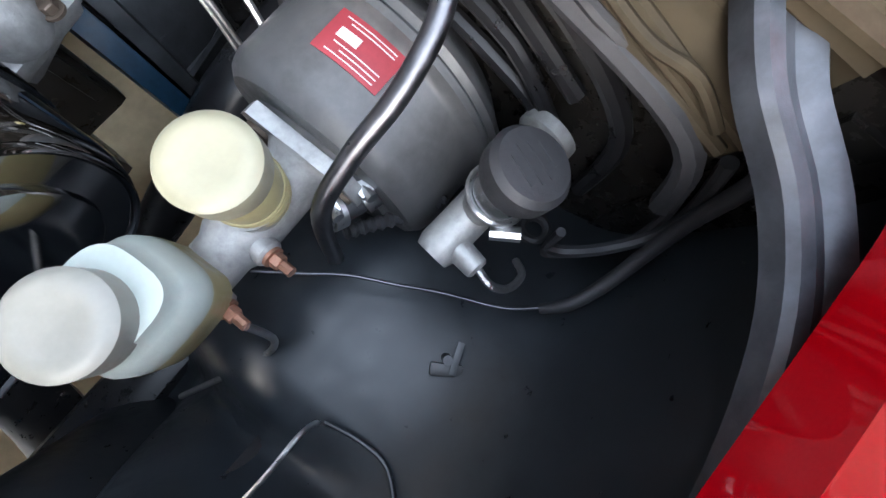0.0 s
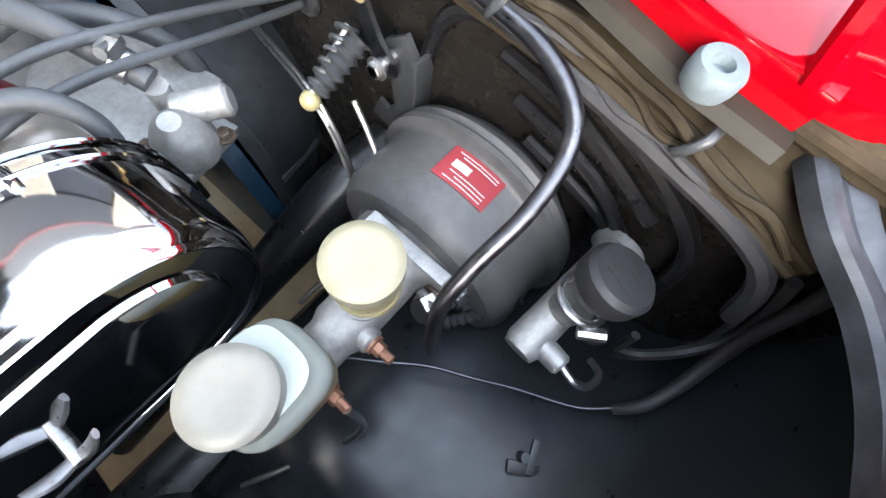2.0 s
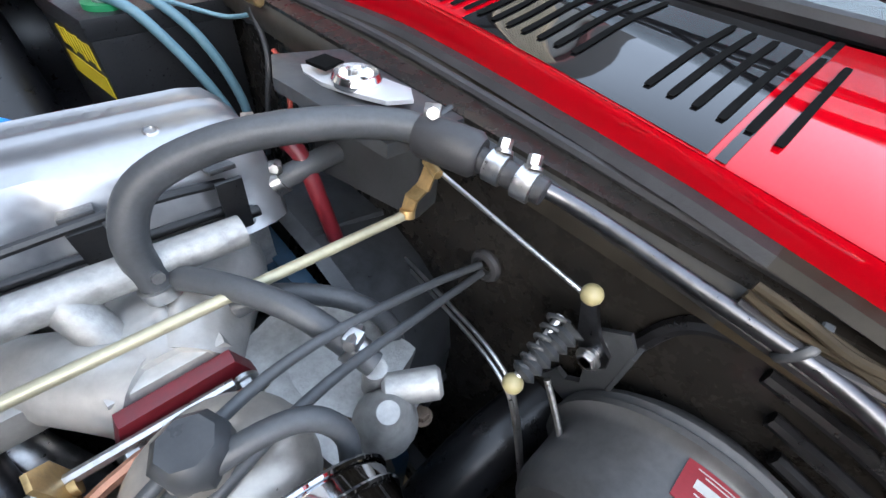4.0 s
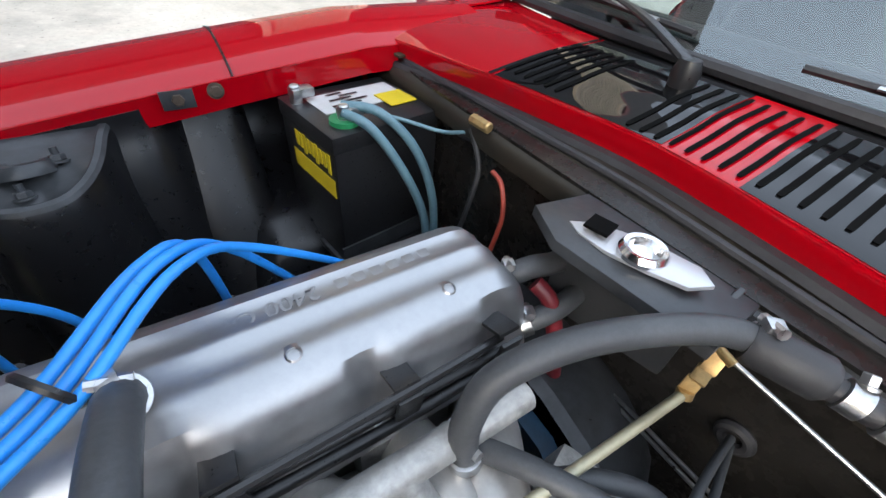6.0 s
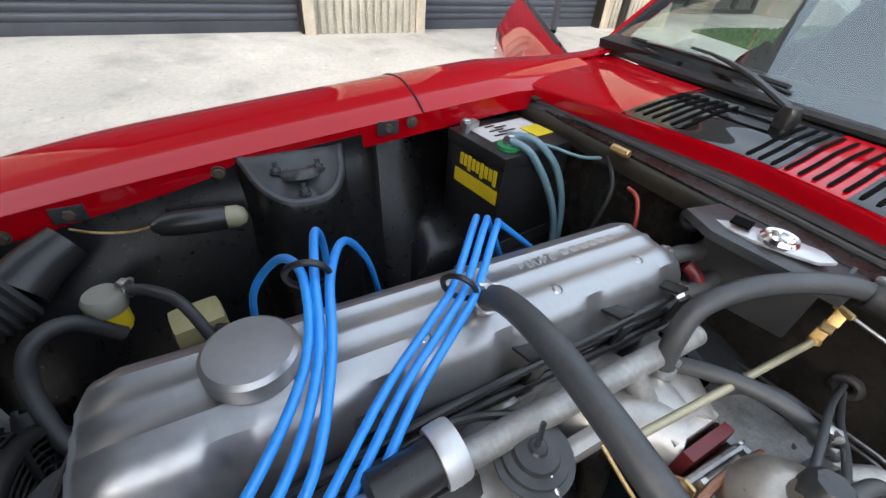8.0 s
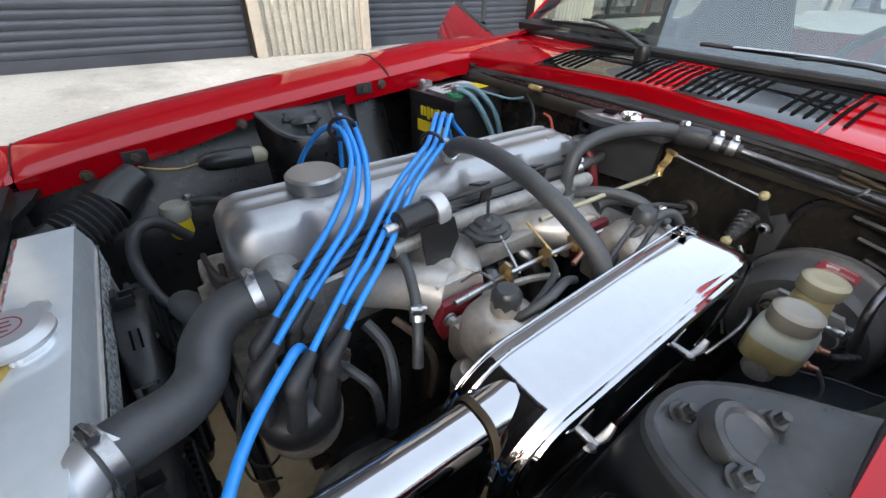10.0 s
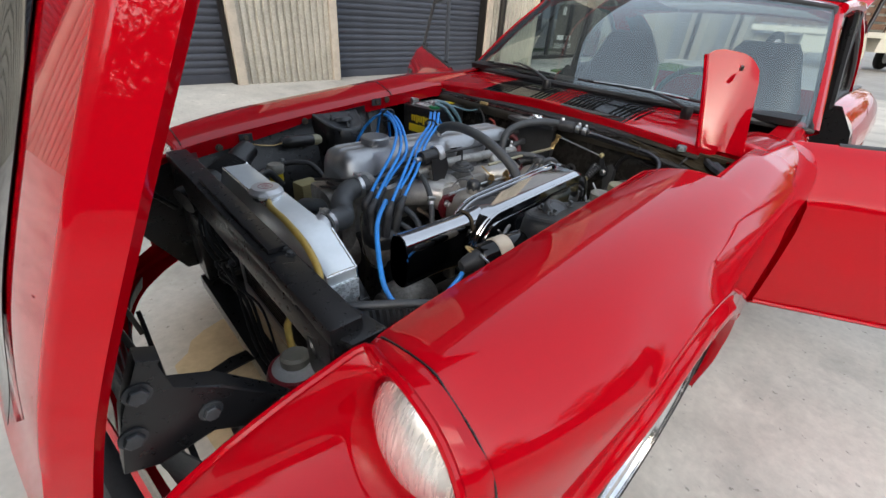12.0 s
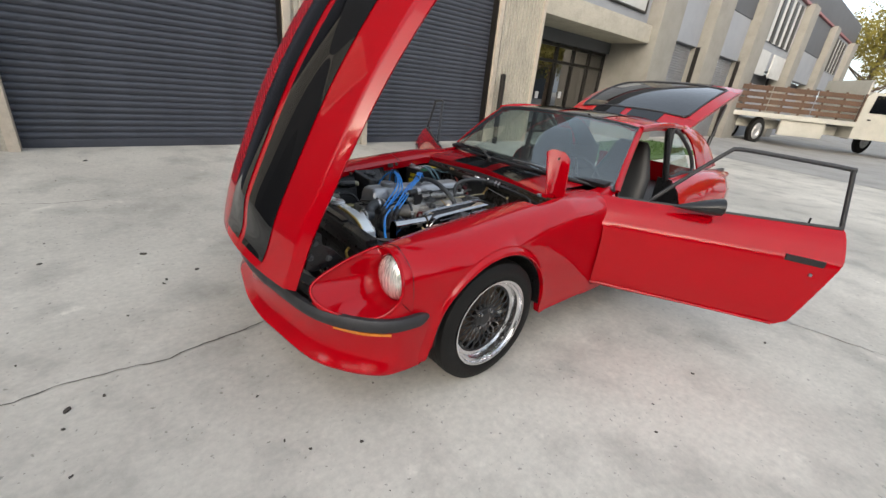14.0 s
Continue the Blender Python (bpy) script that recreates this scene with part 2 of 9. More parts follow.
def tube(bm, pts, r, seg=10, n=6, caps=True, smooth=True, closed=False, ribs=0.0, flat=1.0):
    """A round (or, with flat, oval) bar along a path. r: a radius, or one for every given point."""
    P = smooth_path(pts, n, closed) if smooth else [Vector(p) for p in pts]
    N = len(P)
    def rad(i):
        if isinstance(r, (int, float)):
            base = r
        else:
            f = i / max(N - 1, 1) * (len(r) - 1)
            k = min(int(f), len(r) - 2)
            base = r[k] + (r[k + 1] - r[k]) * (f - k)
        return base + (ribs if i % 2 else -ribs)
    rings, u = [], None
    for i, p in enumerate(P):
        q0, q1 = (P[i - 1] if (i or closed) else P[i]), (P[(i + 1) % N] if (i < N - 1 or closed) else P[i])
        n_ = (q1 - q0).normalized()
        if u is None:
            u = n_.cross(V(0, 0, 1))
            if u.length < 0.1:
                u = n_.cross(V(0, 1, 0))
        u = (u - n_ * u.dot(n_)).normalized()
        w = n_.cross(u)
        rr = rad(i)
        rings.append([bm.verts.new(p + u * (math.cos(a) * rr) + w * (math.sin(a) * rr * flat)) for a in (2 * math.pi * k / seg for k in range(seg))])
    for i in range(N if closed else N - 1):
        a, b = rings[i], rings[(i + 1) % N]
        for k in range(seg):
            bm.faces.new((a[k], a[(k + 1) % seg], b[(k + 1) % seg], b[k]))
    if caps and not closed:
        bm.faces.new(rings[0][::-1])
        bm.faces.new(rings[-1])


def ring(bm, c, n, R, r, seg=28, s2=8):
    n = Vector(n).normalized()
    _, n, u, w = frame_of((0, 0, 0), n)
    tube(bm, [Vector(c) + u * (R * math.cos(a)) + w * (R * math.sin(a)) for a in (2 * math.pi * k / seg for k in range(seg))], r, s2, smooth=False, closed=True)


def sheet(bm, rows, thick=0.0, close=False):
    """A skin over rows of points, with a back face at the given thickness."""
    rows = [[Vector(p) for p in row] for row in rows]
    nr, nc = len(rows), len(rows[0])
    front = [[bm.verts.new(p) for p in row] for row in rows]
    for i in range(nr - 1):
        for j in range(nc - 1 + (1 if close else 0)):
            k = (j + 1) % nc
            bm.faces.new((front[i][j], front[i][k], front[i + 1][k], front[i + 1][j]))
    if not thick:
        return
    back = []
    for i in range(nr):
        line = []
        for j in range(nc):
            a = rows[min(i + 1, nr - 1)][j] - rows[max(i - 1, 0)][j]
            b = rows[i][(j + 1) % nc if close else min(j + 1, nc - 1)] - rows[i][j - 1 if (close or j) else 0]
            nn = b.cross(a)
            nn = nn.normalized() if nn.length > 1e-9 else V(0, 0, 1)
            line.append(bm.verts.new(rows[i][j] - nn * thick))
        back.append(line)
    for i in range(nr - 1):
        for j in range(nc - 1 + (1 if close else 0)):
            k = (j + 1) % nc
            bm.faces.new((back[i][k], back[i][j], back[i + 1][j], back[i + 1][k]))
    if not close:
        for i in range(nr - 1):
            for j in (0, nc - 1):
                bm.faces.new((front[i][j], front[i + 1][j], back[i + 1][j], back[i][j]))
    for i in (0, nr - 1):
        for j in range(nc - 1 + (1 if close else 0)):
            k = (j + 1) % nc
            bm.faces.new((front[i][k], front[i][j], back[i][j], back[i][k]))


def loft(keys, n=6):
    """Rows between key rows of equal length, smoothly."""
    cols = [smooth_path([row[j] for row in keys], n) for j in range(len(keys[0]))]
    return [list(r) for r in zip(*cols)]


def fine(rows, n=4):
    return [smooth_path(r, n) for r in rows]


def prism(bm, outline, depth, m=None, bevel=0.0):
    """A flat plate: an outline in x, y raised by depth in z, at pose m."""
    b2 = bmesh.new()
    lo = [b2.verts.new((x, y, 0)) for x, y in outline]
    hi = [b2.verts.new((x, y, depth)) for x, y in outline]
    k = len(lo)
    b2.faces.new(lo[::-1])
    top = b2.faces.new(hi)
    for i in range(k):
        b2.faces.new((lo[i], lo[(i + 1) % k], hi[(i + 1) % k], hi[i]))
    if bevel:
        bmesh.ops.bevel(b2, geom=list(top.edges), offset=bevel, segments=2, affect="EDGES", profile=0.7)
    if m is not None:
        b2.transform(m)
    join(bm, b2)


def hexbolt(bm, p, n, r, h):
    n = Vector(n).normalized()
    p = Vector(p)
    cyl(bm, p, p + n * h * 0.25, r * 1.35, seg=16)
    cyl(bm, p + n * h * 0.25, p + n * h, r, seg=6, bev=r * 0.12)


def mirror_y(bm):
    for v in bm.verts:
        v.co.y = -v.co.y
    bmesh.ops.reverse_faces(bm, faces=bm.faces[:])


BASES = {}


def part(name, bm, material, parent, label="", flat=False, kind=""):
    """Links a bmesh, in the place's own metres, as one mesh object under a thing or under a part."""
    bmesh.ops.recalc_face_normals(bm, faces=bm.faces[:])
    base = BASES.get(parent.name, V(0, 0, 0)) if parent else V(0, 0, 0)
    bm.transform(Matrix.Translation(-base))
    me = bpy.data.meshes.new(name)
    bm.to_mesh(me)
    bm.free()
    me.materials.append(material)
    if not flat:
        for p in me.polygons:
            p.use_smooth = True
        me.set_sharp_from_angle(angle=radians(38))
    ob = new(name, me)
    if parent:
        ob.parent = parent
    BASES[ob.name] = base
    return tagged(ob, label, kind=kind)


def thing(name, base, label, category, group="", kind=""):
    ob = new(name)
    ob.location = base
    ob.empty_display_size = 0.05
    BASES[ob.name] = Vector(base)
    return tagged(ob, label, category, group, kind)


def lettering(name, text, size, m, material, parent, depth=0.0006):
    """Raised or printed words in the built-in font, as a mesh under a thing."""
    cu = bpy.data.curves.new(name, "FONT")
    cu.body, cu.size, cu.extrude, cu.align_x, cu.align_y = text, size, depth, "CENTER", "CENTER"
    tmp = bpy.data.objects.new("tmp", cu)
    scene.collection.objects.link(tmp)
    me = bpy.data.meshes.new_from_object(tmp.evaluated_get(bpy.context.evaluated_depsgraph_get()))
    bpy.data.objects.remove(tmp)
    b = bmesh.new()
    b.from_mesh(me)
    bpy.data.meshes.remove(me)
    b.transform(m)
    return part(name, b, material, parent, flat=True)


# ---- the yard and the building ----
CONCRETE = mat("worn_concrete", (0.53, 0.50, 0.44), 0.75, 0.0, 30, 0.12, 1.1, 0.22, 0.25, rough_var=0.1)
def add_wear(m):
    """Broad soft stains, dark specks and pale scuffs over a base material."""
    n, l = m.node_tree.nodes, m.node_tree.links
    vm = [q for q in n if q.type == "VECT_MATH"][0]
    src = vm.inputs["Scale"].links[0].from_socket
    tc = n.new("ShaderNodeTexCoord")
    for scale, lo, hi, a, z, det in ((0.35, 0.38, 0.62, 0.78, 1.12, 4), (2.6, 0.50, 0.70, 1.0, 0.74, 8), (38.0, 0.66, 0.72, 1.0, 0.55, 3), (5.5, 0.66, 0.74, 1.0, 1.22, 6)):
        t = n.new("ShaderNodeTexNoise")
        t.inputs["Scale"].default_value, t.inputs["Detail"].default_value = scale, det
        l.new(tc.outputs["Object"], t.inputs["Vector"])
        r = n.new("ShaderNodeMapRange")
        for k, v in ((1, lo), (2, hi), (3, a), (4, z)):
            r.inputs[k].default_value = v
        l.new(t.outputs[0], r.inputs[0])
        mu = n.new("ShaderNodeMath")
        mu.operation = "MULTIPLY"
        l.new(src, mu.inputs[0])
        l.new(r.outputs[0], mu.inputs[1])
        src = mu.outputs[0]
    l.new(src, vm.inputs["Scale"])


add_wear(CONCRETE)
CRACK = mat("crack_dirt", (0.12, 0.1125, 0.0975), 0.9, 0.0, 60, 0.3, 5, 0.3, 0.2)
ROADGREY = mat("worn_grey_asphalt", (0.32, 0.31, 0.29), 0.8, 0.0, 30, 0.15, 0.8, 0.3, 0.3)
# warm light on the ground below the car, painted as a tan colour
WARMTAN = mat("tan_warm_light", (0.52, 0.41, 0.25), 0.85, 0.0, 30, 0.12, 3, 0.25, 0.2)
LITTER = mat("dry_litter", (0.07, 0.06, 0.05), 0.9, 0.0, 90, 0.3, 20, 0.3, 0.2)
RIBBED = mat("split_rib_concrete", (0.44, 0.405, 0.335), 0.85, 0.0, 45, 0.18, 3, 0.22, 0.5)
SMOOTHC = mat("smooth_tan_concrete", (0.27, 0.255, 0.225), 0.8, 0.0, 60, 0.1, 2, 0.18, 0.2)
JAMB = mat("cream_steel_jamb", (0.53, 0.46, 0.37), 0.5, 0.0, 80, 0.1, 5, 0.25, 0.05)
SLAT = mat("slate_grey_shutter", (0.056, 0.061, 0.077), 0.45, 0.1, 60, 0.1, 2.5, 0.25, 0.05, rand=0.07)
GREYWALL = mat("light_grey_panel", (0.30, 0.315, 0.34), 0.75, 0.0, 30, 0.08, 1.2, 0.12, 0.1)
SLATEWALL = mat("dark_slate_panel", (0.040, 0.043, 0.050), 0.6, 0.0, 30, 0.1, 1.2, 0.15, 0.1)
PALESLAT = mat("pale_grey_shutter", (0.22, 0.225, 0.235), 0.5, 0.1, 60, 0.1, 2.5, 0.2, 0.05)
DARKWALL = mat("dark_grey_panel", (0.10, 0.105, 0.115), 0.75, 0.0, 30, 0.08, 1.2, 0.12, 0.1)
PINK = mat("faded_red_trim", (0.315, 0.12, 0.1275), 0.6, 0.0, 60, 0.1, 3, 0.2, 0.05)
FRAMEB = mat("dark_bronze_frame", (0.03, 0.027, 0.024), 0.4, 0.6, 90, 0.15, 8, 0.2, 0.05)
SIGNW = mat("white_sign", (0.54, 0.54, 0.525), 0.5, 0.0, 60, 0.05, 4, 0.12, 0.02)
LAWN = mat("mown_grass", (0.05625, 0.1125, 0.0225), 0.9, 0.0, 160, 0.4, 3, 0.3, 0.8)


def ground_z(x, y):
    s = min(max((y - 1.6) / 2.8, 0), 1)
    return 0.17 * s * s * (3 - 2 * s)


def ground():
    bm = bmesh.new()
    xs = [-600, -150, -40, -10, -4, -2, 0, 2, 4, 8, 15, 30, 60, 200, 600]
    ys = [-600, -150, -40, -12, -5, -2, 0, 1.6, 2.0, 2.4, 2.8, 3.2, 3.6, 4.0, 4.4, 8, 30, 150, 600]
    sheet(bm, [[(x, y, ground_z(x, y)) for x in xs] for y in ys])
    for f in bm.faces:
        if f.normal.z < 0:
            f.normal_flip()
    g = part("ground", bm, CONCRETE, None, "pale worn concrete yard with stains and hairline cracks", kind="structure")
    return tagged(g, category="ground")


YARD = ground()


# a tan sheet that stands for warm low light under the car
def tan_patch():
    bm = bmesh.new()
    rnd = random.Random(15)
    rows = []
    for k in range(48):
        a = 2 * math.pi * k / 48
        u = V(0.72 * math.copysign(abs(math.cos(a)) ** 0.6, math.cos(a)), 0.52 * math.copysign(abs(math.sin(a)) ** 0.6, math.sin(a)), 0)
        e = 1 + 0.05 * math.sin(3 * a + 1) + rnd.uniform(-0.025, 0.025)
        rows.append([V(0.05, 0.03, 0.0042) + u * e * f for f in (0.02, 0.5, 1.0)])
    rows.append(rows[0])
    sheet(bm, rows)
    part("dirt_patch", bm, WARMTAN, YARD, "tan patch painted for warm low light on the concrete below the car")


tan_patch()
bm = bmesh.new()
sheet(bm, [[(x0 + 0.25 * y, y, ground_z(x0, y) + 0.006) for x0 in (12.5, 16, 20, 28, 40, 120)] for y in (-60, -20, -5, 0, 1.6, 2.0, 2.4, 2.8, 3.2, 3.6, 4.0, 4.3)])
tagged(part("road", bm, ROADGREY, None, "worn grey asphalt lane beside the building", kind="structure"), category="road")


def crack(pts, w):
    bm = bmesh.new()
    P = []
    rnd = random.Random(str(pts[0]))
    for a, b in zip(pts, pts[1:]):
        k = max(int((Vector(b) - Vector(a)).length / 0.035), 2)
        for i in range(k):
            q = Vector(a).lerp(Vector(b), i / k)
            P.append((q.x + rnd.uniform(-0.008, 0.008), q.y + rnd.uniform(-0.008, 0.008)))
    rows = []
    for i, (x, y) in enumerate(P):
        x2, y2 = P[min(i + 1, len(P) - 1)]
        x1, y1 = P[max(i - 1, 0)]
        d = Vector((x2 - x1, y2 - y1)).normalized()
        ww = w * rnd.uniform(0.25, 1.2)
        z = ground_z(x, y) + 0.003
        rows.append([(x - d.y * ww, y + d.x * ww, z), (x, y, z + 0.0005), (x + d.y * ww, y - d.x * ww, z)])
    sheet(bm, rows)
    part("crack", bm, CRACK, YARD, "dark hairline crack in the concrete")


def litter(x, y, s, k):
    bm = bmesh.new()
    r = random.Random(k)
    top = []
    n = 7
    for i in range(n):
        a = 2 * math.pi * i / n
        q = s * r.uniform(0.5, 1.0)
        top.append((q * math.cos(a), 0.55 * q * math.sin(a)))
    prism(bm, top, s * 0.3, pose(x, y, ground_z(x, y) + 0.001, 0, 0, r.uniform(0, 180)))
    ob = part("scrap_of_litter", bm, LITTER, None, "small dark dry leaf scrap lying on the concrete")
    tagged(ob, category="litter", group="litter on the concrete")


FY, FZ = 4.5, 0.17          # the facade's face and its foot
X1 = (-1.96, 1.03, 2.26, 5.22, 6.5, 11.4, 12.75, 15.15, 16.6, 19.5, 21.0, 42.0)


def slat_mesh(width, material):
    bm = bmesh.new()
    prof = [(0, 0), (-0.004, 0.006), (-0.013, 0.022), (-0.016, 0.038), (-0.013, 0.054), (-0.004, 0.067), (0.004, 0.069), (0.004, 0.0745)]
    sheet(bm, [[(0, y, z) for y, z in prof], [(width, y, z) for y, z in prof]])
    bmesh.ops.recalc_face_normals(bm, faces=bm.faces[:])
    for f in bm.faces:
        if f.normal.y > 0.2:
            f.normal_flip()
    me = bpy.data.meshes.new("slat")
    bm.to_mesh(me)
    bm.free()
    me.materials.append(material)
    for p in me.polygons:
        p.use_smooth = True
    return me


def roll_door(name, x0, x1, top, parts=True, seat=0.14, material=SLAT):
    bm = bmesh.new()
    box(bm, ((x0 + x1) / 2, FY + seat, FZ + 0.05), (x1 - x0, 0.03, 0.10), bevel=0.006)
    d = part(name, bm, material, None, "closed grey roller shutter of curved steel slats", kind="structure")
    tagged(d, category="roller door")
    me = slat_mesh(x1 - x0, material)
    n = int((top - FZ - 0.1) / 0.0745)
    if parts:
        for i in range(n):
            s = new("slat", me)
            s.parent = d
            s.location = (x0, FY + seat - 0.005, FZ + 0.1 + i * 0.0745)
    else:
        bm = bmesh.new()
        for i in range(n):
            b2 = bmesh.new()
            b2.from_mesh(me)
            b2.transform(pose(x0, FY + seat - 0.005, FZ + 0.1 + i * 0.0745))
            join(bm, b2)
        part("slats", bm, material, d, kind="stuff")
    bm = bmesh.new()
    for x in (x0, x1):
        box(bm, (x, FY + 0.05, FZ + (top - FZ) / 2), (0.05, 0.14, top - FZ), bevel=0.004)
    part("guide_rail", bm, FRAMEB, d, "dark steel guide rails")
    return d


def ribbed_column(name, x0, x1, top):
    bm = bmesh.new()
    pitch, x, prof = 0.084, x0, []
    while x < x1 - 0.01:
        w = min(pitch, x1 - x)
        for f, y in ((0.0, 0.0), (0.28, 0.0), (0.36, -0.026), (0.92, -0.026)):
            prof.append((x + f * w, FY - 0.02 + y))
        x += pitch
    prof.append((x1, FY - 0.02))
    rows = []
    rnd = random.Random(name)
    zs = [FZ + k * (top - FZ) / 40 for k in range(41)]
    for z in zs:
        rows.append([(px, py + (rnd.uniform(-0.006, 0.006) if py < FY - 0.03 else 0), z) for px, py in prof])
    sheet(bm, rows)
    box(bm, ((x0 + x1) / 2, FY + 0.3, (FZ + top) / 2), (x1 - x0, 0.58, top - FZ))
    c = part(name, bm, RIBBED, None, "rough split-rib concrete pier between the doors", kind="structure", flat=True)
    tagged(c, category="wall")
    bm = bmesh.new()
    for x in (x0, x1):
        box(bm, (x, FY + 0.0, FZ + (top - FZ) / 2), (0.10, 0.16, top - FZ), bevel=0.006)
    part("jamb", bm, JAMB, c, "cream painted steel jamb")
    return c


roll_door("door_1", X1[0], X1[1] - 0.05, 4.6)
roll_door("door_2", X1[2] + 0.05, X1[3] - 0.05, 4.6)
ribbed_column("wall_pier_west", X1[1], X1[2], 4.6)
ribbed_column("wall_pier_mid", X1[3], X1[4], 6.4)
ribbed_column("wall_pier_end", X1[0] - 1.3, X1[0], 4.6)


def wall_block(name, x0, x1, z0, z1, material, label, y0=FY, depth=0.6, bevel=0.01):
    bm = bmesh.new()
    box(bm, ((x0 + x1) / 2, y0 + depth / 2, (z0 + z1) / 2), (x1 - x0, depth, z1 - z0), bevel=bevel)
    return tagged(part(name, bm, material, None, label, kind="structure"), category="wall")


# both west walls are out of view, slate-dark to darken the hood's reflections
wall_block("wall_upper_west", -4.5, X1[3], 4.6, 6.4, SLATEWALL, "unseen upper wall over the shutters, dark slate for the hood to mirror")
wall_block("wall_west", -4.5, X1[0] - 1.3, 0.0, 4.6, SLATEWALL, "dark slate wall")
wall_block("roof_edge", -4.5, 42, 6.4, 6.50, PINK, "faded red trim line along the roof edge", FY - 0.03, 0.4)
wall_block("wall_parapet", -4.5, 42, 6.50, 7.7, DARKWALL, "dark grey parapet along the roof", FY, 0.3)
wall_block("roof", -4.5, 42, 6.3, 6.45, DARKWALL, "flat dark roof deck", FY + 0.4, 14)
# unseen wall, added so the raised hood mirrors something dark
wall_block("wall_far_west", -26, -4.503, 0.0, 7.7, SLATEWALL, "unseen dark slate wall added past the building for dark reflections")
wall_block("wall_side_west", -4.5, -4.2, 0.0, 6.3, GREYWALL, "plain grey end wall", FY + 0.6, 8.4)
# two unseen walls, added to block low sky from the car's reflections
wall_block("wall_yard_south", -45, 60, 0.0, 7.2, SLATEWALL, "unseen dark wall added across the yard to darken reflections", -32, 0.5)
wall_block("wall_yard_west", -32, -31.5, 0.0, 7.2, SLATEWALL, "unseen dark wall added west of the yard to darken reflections", -31.5, 60)
wall_block("wall_back", -4.5, 42, 0.0, 6.3, GREYWALL, "plain grey rear wall", FY + 9, 0.3)


def storefront(x0, x1):
    y = FY + 1.25
    bm = bmesh.new()
    n = 6
    w = (x1 - x0) / n
    for i in range(n + 1):
        box(bm, (x0 + i * w, y, (FZ + 2.55) / 2 + 0.08), (0.07, 0.09, 2.55 - FZ), bevel=0.004)
    for z in (FZ + 0.06, 2.1, 2.5):
        box(bm, ((x0 + x1) / 2, y + 0.003, z), (x1 - x0, 0.08, 0.07), bevel=0.004)
    win = part("window_1", bm, FRAMEB, None, "dark bronze framed glass storefront set back under a canopy", kind="structure")
    tagged(win, category="storefront")
    for i in range(n):
        bm = bmesh.new()
        box(bm, (x0 + (i + 0.5) * w, y + 0.01, (FZ + 2.5) / 2), (w - 0.06, 0.012, 2.5 - FZ - 0.06))
        part("pane", bm, DARKGLASS, win)
    bm = bmesh.new()
    for i, (px, pz, s) in enumerate(((x0 + 0.75 * w, 1.35, 0.2), (x0 + 2.3 * w, 1.2, 0.14), (x0 + 3.6 * w, 1.25, 0.14))):
        box(bm, (px, y - 0.012, pz), (s, 0.004, s * 1.3))
    part("notice", bm, SIGNW, win, "small white paper notices")
    lettering("window_words", "DELIVERIES", 0.16, pose(9.6, y - 0.012, 0.46, 90, 0, 0), SIGNW, win)
    bm = bmesh.new()
    for dx, w2 in ((-0.16, 0.3), (0.2, 0.2)):
        box(bm, (9.6 + dx, y - 0.012, 0.66), (w2, 0.003, 0.11))
    part("print_bar", bm, SIGNW, win, "white painted bar")
    wall_block("ceiling_canopy", x0, x1, 2.85, 3.3, RIBBED, "ribbed concrete fascia beam over the entrance", FY - 0.05, 1.4)
    # dark grey puts the shade below the fascia into the wall colour
    wall_block("wall_store_head", x0, x1, 2.55, 2.85, DARKWALL, "soffit band over the storefront, coloured dark for its shade", FY + 1.1, 0.5)
    wall_block("wall_store_upper", x0, x1, 3.3, 6.4, GREYWALL, "light grey upper wall", FY + 0.15, 0.5)
    # added wall; its slate colour carries the darkness of the unlit shop
    wall_block("wall_store_inner", x0, x1, 0.0, 3.3, SLATEWALL, "added rear wall inside the storefront, coloured dark for an unlit interior", FY + 4.5, 0.2)
    bm = bmesh.new()
    box(bm, (x0 + 3.6, FY + 0.13, 4.15), (1.9, 0.05, 1.1), bevel=0.01)
    s = part("wall_sign", bm, SIGNW, None, "blank white framed sign board on the upper wall")
    tagged(s, category="sign")
    bm = bmesh.new()
    for dx in (-0.97, 0.97):
        box(bm, (x0 + 3.6 + dx, FY + 0.12, 4.15), (0.05, 0.07, 1.15), bevel=0.004)
    for dz in (-0.57, 0.57):
        box(bm, (x0 + 3.6, FY + 0.118, 4.15 + dz), (1.98, 0.066, 0.05), bevel=0.004)
    part("frame", bm, FRAMEB, s, "thin dark frame")


storefront(X1[4], X1[5])
wall_block("wall_entry_return", X1[5], X1[5] + 0.2, 0.0, 3.3, SMOOTHC, "tan concrete side wall of the entrance recess", FY + 0.5, 4.0)
wall_block("wall_entry_return", X1[4] - 0.2, X1[4], 0.0, 3.3, SMOOTHC, "tan concrete side wall of the entrance recess", FY + 0.6, 3.9)


def pier(x0, x1):
    wall_block("wall_pier_far", x0, x1, 0.0, 6.45, SMOOTHC, "plain tan concrete pier", FY - 0.25, 0.75, 0.02)


for a, b in ((11.4, 12.7), (15.2, 16.5), (19.6, 21.0), (26.6, 27.8), (33.2, 34.4), (40.4, 42.0)):
    pier(a, b)
roll_door("door_3", 12.7, 15.2, 3.2, parts=False, seat=0.3, material=PALESLAT)
roll_door("door_4", 16.5, 19.6, 3.2, parts=False, seat=0.3, material=PALESLAT)
